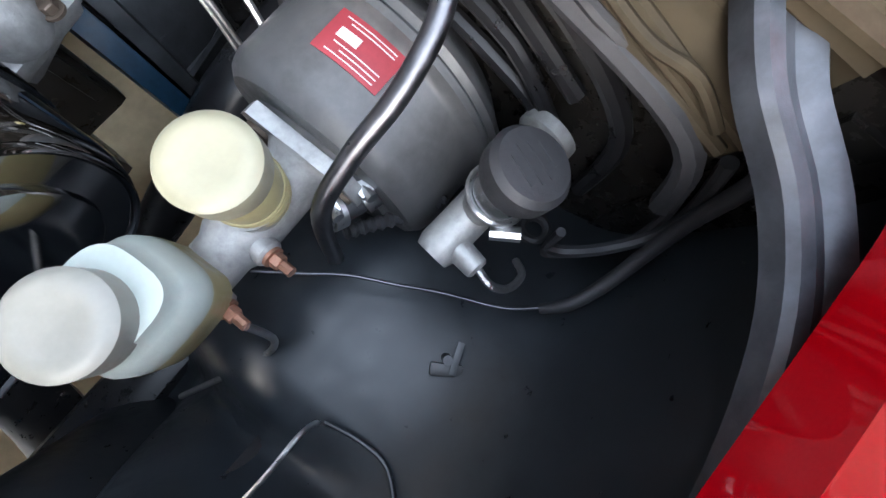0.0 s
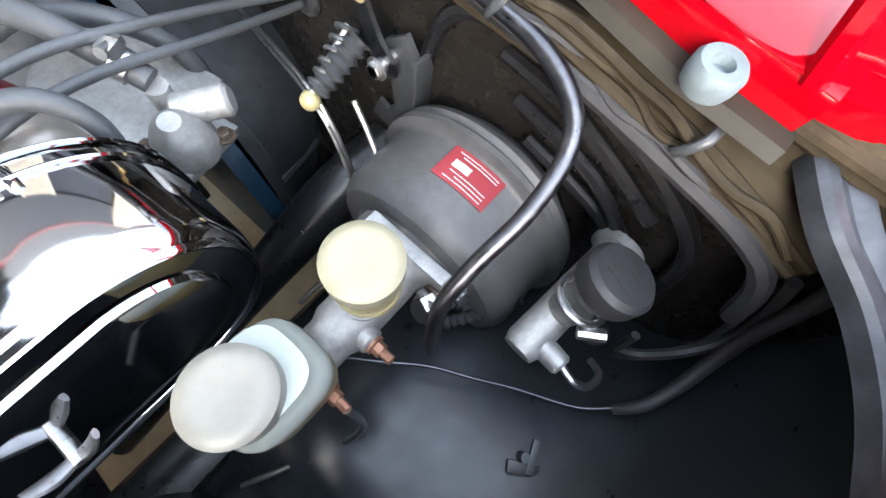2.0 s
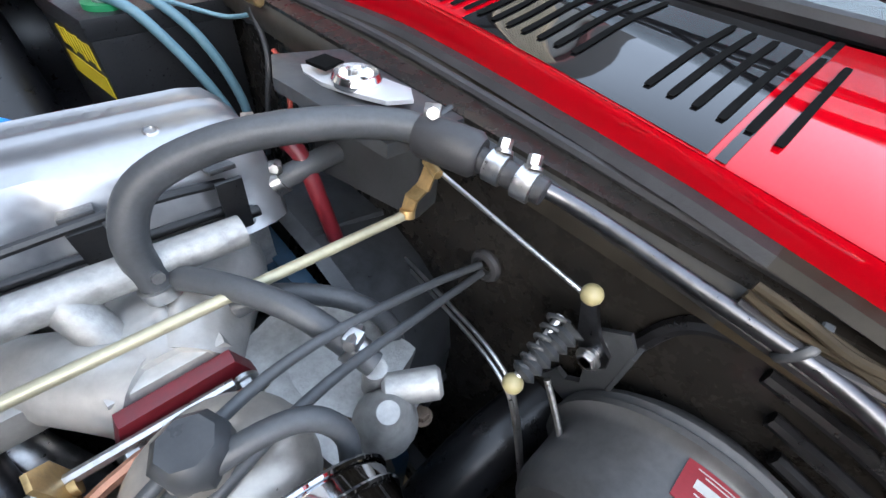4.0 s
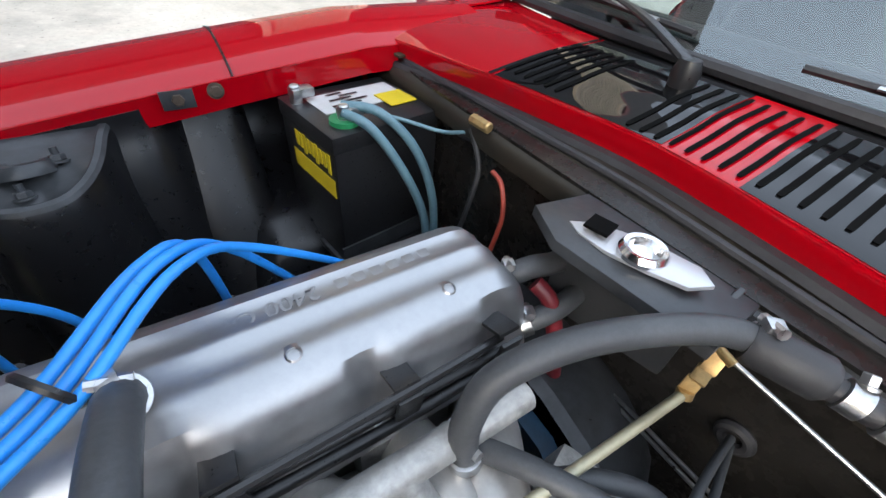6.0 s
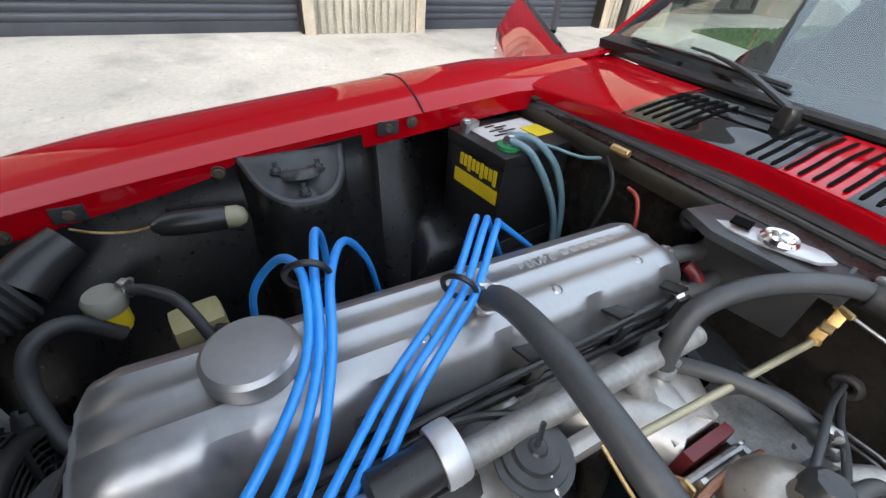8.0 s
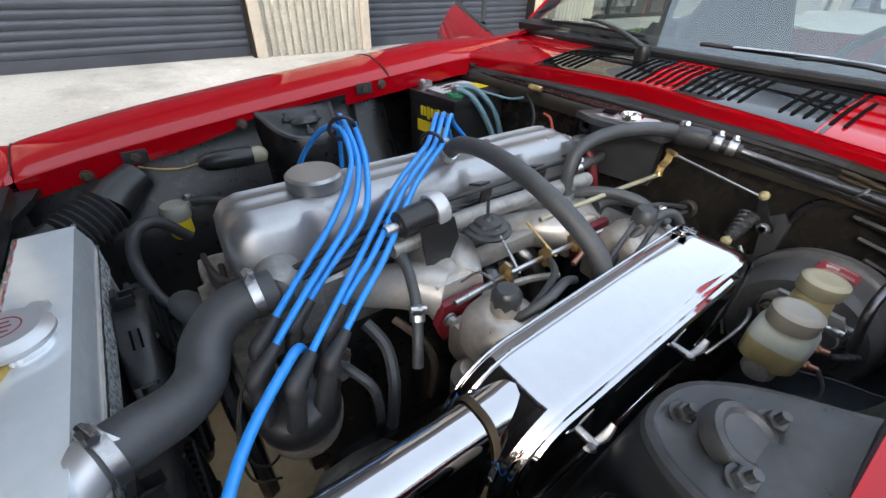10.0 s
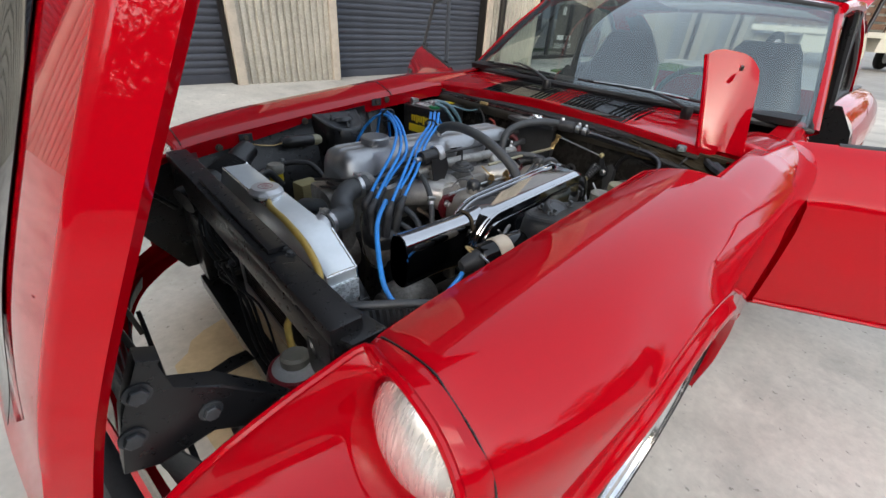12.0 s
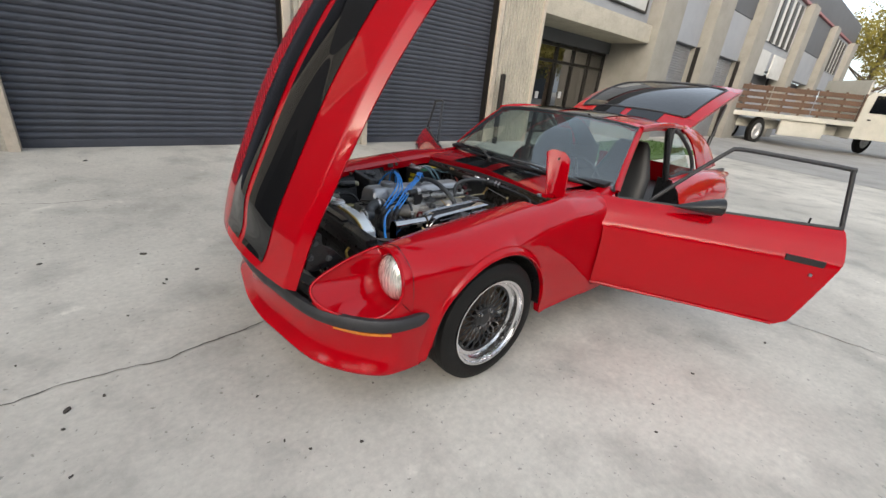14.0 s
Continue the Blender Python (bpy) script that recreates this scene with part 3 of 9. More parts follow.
for k, (a, b) in enumerate(((12.7, 15.2), (16.5, 19.6), (21.0, 26.6), (27.8, 33.2), (34.4, 40.4))):
    wall_block("wall_upper_far", a, b, 3.2, 6.4, GREYWALL, "light grey upper wall panel", FY + 0.1, 0.4)
    if k in (1, 3):
        wall_block("wall_band_far", a, b, 4.7, 6.39, DARKWALL, "dark grey upper wall band", FY + 0.07, 0.1)
    if k > 1:
        wall_block("wall_lower_far", a, b, 0.0, 2.6, GREYWALL, "light grey wall", FY + 0.3, 0.3)
        # the recess gets its shade from a dark grey colour
        wall_block("wall_recess_far", a, b, 2.6, 3.2, DARKWALL, "recess under the upper storey, coloured dark for its shade", FY + 0.6, 0.3)


def slit_window(x0, x1, z0, z1):
    bm = bmesh.new()
    n = 5
    w = (x1 - x0) / n
    for i in range(n):
        box(bm, (x0 + (i + 0.5) * w, FY + 0.06, (z0 + z1) / 2), (w * 0.45, 0.08, z1 - z0))
    win = part("window_2", bm, FRAMEB, None, "dark vertical louvre window in the upper storey", kind="structure")
    tagged(win, category="window")
    bm = bmesh.new()
    box(bm, ((x0 + x1) / 2, FY + 0.075, (z0 + z1) / 2), (x1 - x0, 0.04, z1 - z0))
    part("surround", bm, SIGNW, win, "white window surround")


slit_window(21.3, 26.3, 4.3, 6.2)
slit_window(34.8, 39.8, 4.3, 6.2)
for x in (21.4, 24.2):
    bm = bmesh.new()
    box(bm, (x + 1.1, FY + 0.07, 3.75 - 0.3), (2.1, 0.06, 1.0), bevel=0.01)
    tagged(part("wall_sign", bm, SIGNW, None, "blank white sign board on the grey wall"), category="sign")


def door_post(x):
    bm = bmesh.new()
    cyl(bm, (x, FY - 0.22, ground_z(x, FY - 0.22)), (x, FY - 0.22, 1.55), 0.055, seg=16, bev=0.01)
    tagged(part("bollard", bm, FRAMEB, None, "dark painted steel bollard beside the shutter"), category="bollard")


door_post(5.35)


def lawn():
    bm = bmesh.new()
    rnd = random.Random(4)
    rows = []
    for i in range(9):
        y = 2.5 + i * 0.2
        rows.append([(6.8 + j * 0.25, y + 0.12 * math.sin(j * 0.5), ground_z(6, y) + 0.02 + rnd.uniform(0, 0.015)) for j in range(24)])
    sheet(bm, rows, 0.03)
    for i in range(2600):
        x, y = rnd.uniform(6.85, 12.4), rnd.uniform(2.6, 4.05)
        z = ground_z(x, y) + 0.02
        a, h = rnd.uniform(0, 6.28), rnd.uniform(0.03, 0.07)
        dx, dy = 0.012 * math.cos(a), 0.012 * math.sin(a)
        v = [bm.verts.new(p) for p in ((x - dx, y - dy, z), (x + dx, y + dy, z), (x + dy * 2, y - dx * 2, z + h))]
        bm.faces.new(v)
    tagged(part("lawn", bm, LAWN, None, "short green grass strip before the storefront", kind="stuff"), category="grass")


lawn()


# ---- the car ----
CAR = thing("car", (0, 0, 0), "red two-door sports coupe with black stripes, hood, doors and hatch open", "car")


def both(name, build, material, label="", sub=()):
    """The left part and its mirror image; build(bm) makes the left one. sub: rows of the same for pieces of that part."""
    made = []
    for side in (0, 1):
        bm = bmesh.new()
        build(bm)
        if side:
            mirror_y(bm)
        p = part(name, bm, material, CAR, label)
        for n2, b2, m2, l2 in sub:
            bm = bmesh.new()
            b2(bm)
            if side:
                mirror_y(bm)
            part(n2, bm, m2, p, l2)
        made.append(p)
    return made


# fender: stations of x, inner edge (y, z), crown, shoulder, widest, then down to the arch or the sill
def arch_z(x):
    return 0.305 + math.sqrt(max(0.345 ** 2 - x * x, 0)) if abs(x) < 0.345 else 0.25




def fender_row(x, hole=0.0):
    t = (x + 0.43) / 1.23
    zi = 0.672 + 0.118 * min(1, 1.25 * t) ** 0.8
    yi = -0.508 - 0.012 * t
    ya = -0.805 + 0.055 * max(0, (-0.15 - x) / 0.28) ** 2
    za = arch_z(x)
    if x < -0.345:
        za = max(0.235, 0.305 - (-0.345 - x) * 4)
    if x > 0.345:
        za = max(0.25, 0.305 - (x - 0.345) * 4)
    lip = 0.014 * min(1, max(0, (0.42 - abs(x)) / 0.06)) * min(1, max(0.2, (za - 0.25) / 0.12))
    tuck = 0.010 * min(1, max(0, (x - 0.30) / 0.15))
    crown = zi + 0.034
    top = [(x, yi, zi - 0.042), (x, yi, zi), (x, yi - 0.05, zi + 0.021), (x, yi - 0.115, crown - 0.001)]
    if hole:
        cut_in = [(x, -0.650, zi - 0.022), (x, -0.650, zi + 0.006), (x, -0.655, zi + 0.016), (x, -0.664, zi + 0.028)]
        top = [tuple(Vector(a).lerp(Vector(b), hole)) for a, b in zip(top, cut_in)]
    s3 = max(crown - 0.088, za + 0.050)
    sh = [(x, ya + 0.10, crown - 0.012), (x, ya + 0.045, crown - 0.043), (x, ya + 0.010, s3)]
    zm = max(0.5, za + 0.034) if za + 0.034 < s3 - 0.014 else s3 - 0.015
    side = [(x, ya + 0.002, (s3 + zm) / 2), (x, ya + tuck * 0.1, zm), (x, ya - lip + tuck, za + 0.018), (x, ya - lip + tuck, za + 0.001), (x, ya + 0.03 + tuck, za)]
    return top + sh + side


def crease(r):
    a, b, c = Vector(r[0]), Vector(r[1]), Vector(r[2])
    return [a, a.lerp(b, 0.5), a.lerp(b, 0.93), b, b.lerp(c, 0.06)] + r[2:]


def fender_left(bm):
    def notch(x):
        return min(1, max(0, min((x - 0.340) / 0.012, (0.640 - x) / 0.012)))
    rows = fine([crease(fender_row(x, notch(x))) for x in [-0.43 + k * 0.007 for k in range(182)]], 4)
    sheet(bm, rows, 0.0)


def fender_right(bm):
    rows = fine([crease(fender_row(x)) for x in [-0.43 + k * 1.26 / 120 for k in range(121)]], 4)
    sheet(bm, rows, 0.0)
    mirror_y(bm)


for nm, fn in (("front_fender", fender_left), ("front_fender", fender_right)):
    bm = bmesh.new()
    fn(bm)
    part(nm, bm, RED, CAR, "glossy red front fender")

bm = bmesh.new()
tube(bm, [V(*p) + V(-0.001, 0, 0.0006) for p in fine([fender_row(-0.43)], 3)[0][4:24]], 0.0016, 6, smooth=False)
part("panel_gap", bm, BAYBLACK, CAR, "dark seam between fender and headlight bucket")
bm = bmesh.new()
tube(bm, [V(*p) + V(-0.001, 0, 0.0006) for p in fine([fender_row(-0.43)], 3)[0][4:24]], 0.0016, 6, smooth=False)
mirror_y(bm)
part("panel_gap", bm, BAYBLACK, CAR, "dark seam between fender and headlight bucket")
# a seam across the right fender beside the battery
bm = bmesh.new()
tube(bm, [V(*p) + V(0, 0, 0.0008) for p in fine([fender_row(0.335)], 3)[0][3:16]], 0.0018, 6, smooth=False)
mirror_y(bm)
part("panel_gap", bm, BAYBLACK, CAR, "dark seam across the fender top")
# headlight scoop
RIM = [(-0.450, -0.510, 0.667), (-0.51, -0.503, 0.652), (-0.60, -0.497, 0.622), (-0.69, -0.492, 0.580), (-0.733, -0.497, 0.545), (-0.735, -0.535, 0.507),
       (-0.69, -0.60, 0.475), (-0.61, -0.675, 0.462), (-0.545, -0.722, 0.480), (-0.490, -0.745, 0.54), (-0.472, -0.732, 0.61), (-0.466, -0.685, 0.668), (-0.465, -0.625, 0.694), (-0.460, -0.57, 0.688)]


def scoop(bm):
    rim = smooth_path(RIM, 3, closed=True)
    n = len(rim)
    c = V(-0.445, -0.622, 0.575)
    rows = [rim]
    circ = []
    for p in rim:
        d = V(0, p.y - c.y, p.z - c.z)
        if d.length < 1e-4:
            d = V(0, 0, 1)
        circ.append(c + d.normalized() * 0.098)
    for f, dx in ((0.35, 0.02), (0.7, 0.03), (1.0, 0.0)):
        rows.append([p.lerp(q, f) + V(dx * min(1, max(0, -(p.x + 0.43) * 6)), 0, 0) for p, q in zip(rim, circ)])
    rows.append([q + V(0.03, 0, 0) for q in circ])
    sheet(bm, rows, 0.0, close=True)
    tube(bm, rim, 0.0065, 8, smooth=False, closed=True)


def scoop_skin(bm):
    """The outer skin from the opening's rim to the bumper and to the fender's front edge."""
    up = smooth_path([(-0.733, -0.500, 0.540), (-0.735, -0.535, 0.507), (-0.69, -0.60, 0.475), (-0.61, -0.675, 0.462), (-0.545, -0.722, 0.480), (-0.490, -0.745, 0.54)], 4)
    low = smooth_path([(-0.725, -0.490, 0.43), (-0.705, -0.54, 0.43), (-0.66, -0.620, 0.43), (-0.59, -0.695, 0.43), (-0.515, -0.743, 0.43), (-0.432, -0.757, 0.47)], 4)
    sheet(bm, [up, [a.lerp(b, 0.4) + V(-0.004, -0.008, 0) for a, b in zip(up, low)], low])
    # the band over the lamp, from the rim back to the fender's edge
    rim = smooth_path([(-0.450, -0.510, 0.667), (-0.460, -0.57, 0.688), (-0.465, -0.625, 0.694), (-0.466, -0.685, 0.668), (-0.472, -0.732, 0.61), (-0.490, -0.745, 0.54)], 6)
    F = [Vector(p) for p in fender_row(-0.43)]
    edge = smooth_path([F[1], F[2], F[3].lerp(F[4], 0.3), F[5], F[6], (-0.431, -0.757, 0.47)], 6)
    sheet(bm, [rim, [a.lerp(b, 0.5) + V(0, -0.004, 0.005) * (1 if 0 < i < len(rim) - 1 else 0) for i, (a, b) in enumerate(zip(rim, edge))], [b + V(-0.0015, 0, 0) for b in edge]])


def lamp_ring(bm):
    ring(bm, (-0.446, -0.622, 0.575), (1, 0, 0), 0.094, 0.006, 32)


def lamp_lens(bm):
    turned(bm, (-0.440, -0.622, 0.575), (-0.486, -0.622, 0.575), ((0.093, 0), (0.090, 0.25), (0.075, 0.6), (0.045, 0.88), (0.012, 1.0)), 32)


def lamp_bowl(bm):
    turned(bm, (-0.36, -0.622, 0.575), (-0.43, -0.622, 0.575), ((0.02, 0), (0.06, 0.35), (0.085, 0.75), (0.092, 1.0)), 32, caps=False)


both("headlight_scoop", lambda bm: (scoop(bm), scoop_skin(bm)), RED, "red headlight bucket with a deep scoop",
     (("trim_ring", lamp_ring, CHROME, "chrome ring"), ("lens", lamp_lens, HEADGLASS, "fluted headlight glass, opaque, with the reflector's brightness in its colour"), ("reflector", lamp_bowl, BOWL, "bright reflector bowl")))

# nose: bumper, valance, indicator, grille
NOSE = [(-0.36, -0.757), (-0.45, -0.754), (-0.525, -0.737), (-0.61, -0.674), (-0.685, -0.575), (-0.732, -0.45), (-0.767, -0.245), (-0.785, -0.12), (-0.79, 0.0)]
NOSE = NOSE + [(x, -y) for x, y in NOSE[-2::-1]]


def nose_row(dx, z, grow=1.0):
    P = smooth_path([(x + dx, y * grow, z) for x, y in NOSE], 14)
    return P


bm = bmesh.new()
LINE = smooth_path([(x, y, 0) for x, y in NOSE], 8)
rows = []
for off, dz in ((-0.004, 0.028), (0.008, 0.038), (0.024, 0.036), (0.034, 0.018), (0.036, -0.010), (0.028, -0.032), (0.010, -0.040), (-0.004, -0.032)):
    row = []
    for i, p in enumerate(LINE):
        d = (LINE[min(i + 1, len(LINE) - 1)] - LINE[max(i - 1, 0)]).normalized()
        nrm = V(-d.y, d.x, 0) if -d.y < 0 else V(d.y, -d.x, 0)
        nrm = nrm if nrm.x < 0 or abs(p.y) > 0.7 else -nrm
        if abs(p.y) > 0.70:
            nrm = V(-abs(nrm.x), math.copysign(abs(nrm.y), p.y), 0)
        k = min(1, 0.45 + 0.12 * min(i, len(LINE) - 1 - i))
        row.append(V(p.x, p.y, 0.447 + dz * 0.74 * k + 0.012 * max(0, 0.55 - abs(p.y))) + nrm * off * k)
    rows.append(row)
sheet(bm, rows)
for j in (0, -1):
    bm.faces.new([bm.verts.new(r_[j]) for r_ in rows])
part("front_bumper", bm, RUBBER, CAR, "black rubber-faced front bumper")
bm = bmesh.new()
rows = []
VROWS = [nose_row(dx, z, g) for dx, z, g in ((0.012, 0.43, 1.0), (0.016, 0.39, 0.998), (0.022, 0.345, 0.994), (0.020, 0.30, 0.99), (0.004, 0.262, 0.987), (-0.022, 0.236, 0.987), (-0.030, 0.224, 0.988), (-0.026, 0.213, 0.986), (0.04, 0.212, 0.95))]
for r_ in VROWS:
    for p in r_:
        p.y *= 1 + 0.024 * min(max((abs(p.y) - 0.62) / 0.13, 0), 1)
duct = [i for i, p in enumerate(VROWS[0]) if 0.40 < p.y < 0.70]          # opening added beside one lamp, out of view, so bright ground shows between slats
sheet(bm, [r_[:duct[0] + 1] for r_ in VROWS[:4]])
sheet(bm, [r_[duct[-1]:] for r_ in VROWS[:4]])
sheet(bm, VROWS[3:])
bmesh.ops.remove_doubles(bm, verts=bm.verts, dist=0.0004)
part("front_valance", bm, RED, CAR, "glossy red chin spoiler below the bumper")


def indicator(bm):
    rows = []
    for z in (0.393, 0.404):
        rows.append([V(p.x + 0.008, p.y * 1.004, z) for p in smooth_path([(x, y, z) for x, y in NOSE[2:5]], 4)])
    sheet(bm, rows, 0.01)


both("turn_signal", indicator, AMBER, "amber turn signal under the bumper")
bm = bmesh.new()
box(bm, (-0.675, 0, 0.276), (0.012, 0.70, 0.012), bevel=0.002)
GR = part("grille", bm, PLASTIC, CAR, "black grille of broad horizontal slats")
for k in range(5):
    bm = bmesh.new()
    z = 0.306 + k * 0.0535
    rows = []
    for dx, dz in ((0.006, 0.018), (0.003, 0.019), (-0.004, 0.0), (-0.008, -0.017), (-0.004, -0.018), (0.001, 0.0)):
        rows.append(smooth_path([(x - 0.006 * k + dx, y, z + dz) for x, y in ((-0.640, -0.455), (-0.688, -0.34), (-0.712, -0.15), (-0.716, 0), (-0.712, 0.15), (-0.688, 0.34), (-0.640, 0.455))], 4))
    rows.append(rows[0])
    sheet(bm, rows)
    part("grille_bar", bm, GREYPAINT, GR, "broad grey-black slat")
for y in (-0.24, 0, 0.24):
    bm = bmesh.new()
    box(bm, (-0.70, y, 0.40), (0.012, 0.012, 0.24), (0, -8, 0), 0.002)
    part("grille_stay", bm, PLASTIC, GR)

# hood, swung up about its front edge
HOOD = [(-0.807, 0.535, 0.47), (-0.787, 0.62, 0.485), (-0.747, 0.76, 0.5), (-0.667, 0.95, 0.52), (-0.577, 1.15, 0.54), (-0.512, 1.28, 0.55), (-0.432, 1.42, 0.562), (-0.337, 1.57, 0.578), (-0.202, 1.76, 0.595), (-0.132, 1.85, 0.6)]


def hood_pt(i, f, off=0.0):
    x, z, w = HOOD[i]
    x2, z2, _ = HOOD[min(i + 1, len(HOOD) - 1)]
    x1, z1, _ = HOOD[max(i - 1, 0)]
    t = Vector((x2 - x1, z2 - z1)).normalized()
    nx, nz = -t.y, t.x
    a = abs(f)
    crown = 0.035 * (1 - a * a) + (0.018 * math.exp(-((f) / 0.40) ** 4) if i > 1 else 0.004)
    if i == 0:
        x -= 0.02 * (1 - a * a)
    crown -= 0.03 * max(0, (a - 0.93) / 0.07)
    return V(x + nx * (crown + off), f * w, z + nz * (crown + off))


FS = [-1, -0.99, -0.975, -0.96, -0.945, -0.93] + [-0.90 + 0.03 * k for k in range(30)]
FS = FS + [0] + [-f for f in FS[::-1]]


def hood_patch(bm, f0, f1, off, thick, i0=0, i1=len(HOOD), skip=0):
    fs = [f0] + [f for f in FS if f0 + 0.004 < f < f1 - 0.004] + [f1]
    sheet(bm, loft([[hood_pt(i, f, off) for f in fs] for i in range(i0, i1)], 8)[skip * 2:], thick)


bm = bmesh.new()
hood_patch(bm, -1, 1, 0, -0.013)
HD = part("hood", bm, RED, CAR, "red hood tipped fully forward and up, with two wide black stripes")
bm = bmesh.new()
hood_patch(bm, -0.97, 0.97, -0.016, -0.002, 0, len(HOOD), 1)
part("inner_skin", bm, BAYBLACK, HD, "satin black underside")
for a, b in ((-0.55, -0.06), (0.06, 0.55)):
    bm = bmesh.new()
    hood_patch(bm, a, b, 0.003, 0.001, 0, len(HOOD), 2)
    part("stripe", bm, STRIPE, HD, "wide gloss black stripe")
bm = bmesh.new()
for f in (-0.8, -0.35, 0.35, 0.8):
    tube(bm, [hood_pt(i, f, -0.028) for i in range(1, len(HOOD))], 0.02, 8, 3, flat=0.8)
for i in (1, 4, 8):
    tube(bm, [hood_pt(i, f, -0.028) for f in (-0.85, -0.4, 0, 0.4, 0.85)], 0.02, 8, 3)
part("inner_frame", bm, BAYBLACK, HD, "black pressed inner frame")


def hinge(bm):
    prism(bm, [(-0.735, 0.60), (-0.715, 0.68), (-0.685, 0.745), (-0.665, 0.735), (-0.668, 0.69), (-0.62, 0.665), (-0.56, 0.60), (-0.50, 0.52), (-0.52, 0.50), (-0.585, 0.565), (-0.64, 0.60), (-0.70, 0.585)], 0.028, pose(0, -0.425, 0, 90, 0, 0), 0.004)
    box(bm, (-0.555, -0.425, 0.525), (0.14, 0.06, 0.03), (0, 30, 0), 0.006)


def hinge_bolt(bm, k):
    x, y, z = ((-0.694, -0.453, 0.705), (-0.713, -0.453, 0.648), (-0.638, -0.453, 0.632))[k]
    hexbolt(bm, (x, y, z), (0, -1, 0.1), 0.010, 0.010)
    cyl(bm, (x, y + 0.002, z), (x, y - 0.002, z), 0.014, seg=16)


def slim_hinge(bm):
    tube(bm, [(-0.50, 0.425, 0.53), (-0.56, 0.425, 0.60), (-0.62, 0.425, 0.642), (-0.69, 0.425, 0.655), (-0.725, 0.425, 0.66)], 0.011, 8, 4, flat=0.7)
    tube(bm, [(-0.60, 0.425, 0.63), (-0.66, 0.425, 0.61), (-0.72, 0.425, 0.615)], 0.008, 8, 4, flat=0.7)
    box(bm, (-0.725, 0.425, 0.645), (0.014, 0.05, 0.09), (0, 12, 0), 0.004)


bm = bmesh.new()
slim_hinge(bm)
part("hood_hinge", bm, BAYBLACK, CAR, "slim black hood hinge arm")
bm = bmesh.new()
hinge(bm)
HNG = part("hood_hinge", bm, BAYBLACK, CAR, "black steel hood hinge arm")
for k in range(3):
    bm = bmesh.new()
    hinge_bolt(bm, k)
    part("hinge_bolt", bm, GREYPAINT, HNG, "dark hinge bolt")

# engine bay shell
def apron(bm):
    # inner wall under the fender edge; behind the tower it steps out to a pocket with a sloping floor
    rows = []
    for x in [-0.445 + k * 1.055 / 52 for k in range(53)]:
        top = 0.672 + 0.118 * min(1, 1.25 * max(0, x + 0.43) / 1.23) ** 0.8 - 0.014
        w = min(1, max(0, (x - 0.20) / 0.13))
        w = w * w * (3 - 2 * w)
        front = [(-0.515, top), (-0.512, top - 0.03), (-0.494, top - 0.08), (-0.466, 0.55), (-0.446, 0.48), (-0.43, 0.40), (-0.41, 0.33), (-0.36, 0.29), (-0.34, 0.22)]
        fl = 0.545 - 0.05 * max(0, (x - 0.40) / 0.2)
        rear = [(-0.662, top), (-0.679, top - 0.03), (-0.680, 0.66), (-0.662, fl + 0.065), (-0.622, fl + 0.026), (-0.56, fl + 0.002), (-0.47, fl - 0.016), (-0.40, fl - 0.085), (-0.37, 0.26)]
        rows.append([(x, a[0] + (b[0] - a[0]) * w, a[1] + (b[1] - a[1]) * w) for a, b in zip(front, rear)])
    sheet(bm, fine(rows, 4), 0.003)


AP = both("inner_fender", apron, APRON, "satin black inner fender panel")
AP[1].data.materials[0] = BAYBLACK                   # darker black for the right panel, its deeper shade put into the colour
bm = bmesh.new()
rows = []
for k in range(15):
    a = math.pi * k / 14
    cx, ry = 0.272 - 0.075 * math.cos(a), 0.060 * math.sin(a) ** 0.7
    rows.append([(cx + 0.012 * t, 0.602 - 0.150 * t ** 1.5 - ry * (0.25 + 0.75 * t ** 0.5), 0.752 - 0.36 * t) for t in (0.0, 0.1, 0.2, 0.35, 0.5, 0.65, 0.8, 1.0)])
sheet(bm, fine(rows, 3), 0.003)
part("wheel_house", bm, BAYBLACK, AP[1], "rounded gloss black wheel house bulge")
bm = bmesh.new()
tube(bm, [(0.192 + 0.012 * t, 0.598 - 0.150 * t ** 1.5, 0.752 - 0.36 * t) for t in (0.0, 0.25, 0.5, 0.75, 1.0)], 0.006, 8, 4, flat=0.7)
part("seam_flange", bm, BAYBLACK, AP[1], "spot-welded seam flange")
for x, z in ((0.205, 0.455), (0.252, 0.458)):
    bm = bmesh.new()
    hexbolt(bm, (x, 0.448, z), (0, -1, 0.3), 0.007, 0.006)
    part("fender_bolt", bm, RUSTY, AP[1])
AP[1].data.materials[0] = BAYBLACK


TOP = [(0.078, -0.390), (0.118, -0.400), (0.148, -0.438), (0.164, -0.492), (0.166, -0.530), (0.078, -0.532), (-0.010, -0.530), (-0.008, -0.492), (0.008, -0.438), (0.038, -0.400)]


def tower_z(y):
    return 0.694 + 0.32 * (abs(y) - 0.405)


def tower_ring(g, z=None, dz=0.0):
    out = []
    for p in smooth_path([(x, y, 0) for x, y in TOP], 4, closed=True):
        cy = -0.53 if g > 0.95 else -0.462
        q = V(0.078 + (p.x - 0.078) * g, cy + (p.y - cy) * g, 0)
        q.z = tower_z(q.y) + dz if z is None else z
        out.append(q)
    return out


def tower(bm):
    sheet(bm, [tower_ring(1.42, 0.28), tower_ring(1.26, 0.42), tower_ring(1.12, 0.56), tower_ring(1.03, 0.645), tower_ring(1.0, None, -0.012), tower_ring(0.97, None, -0.003)], 0.0, close=True)


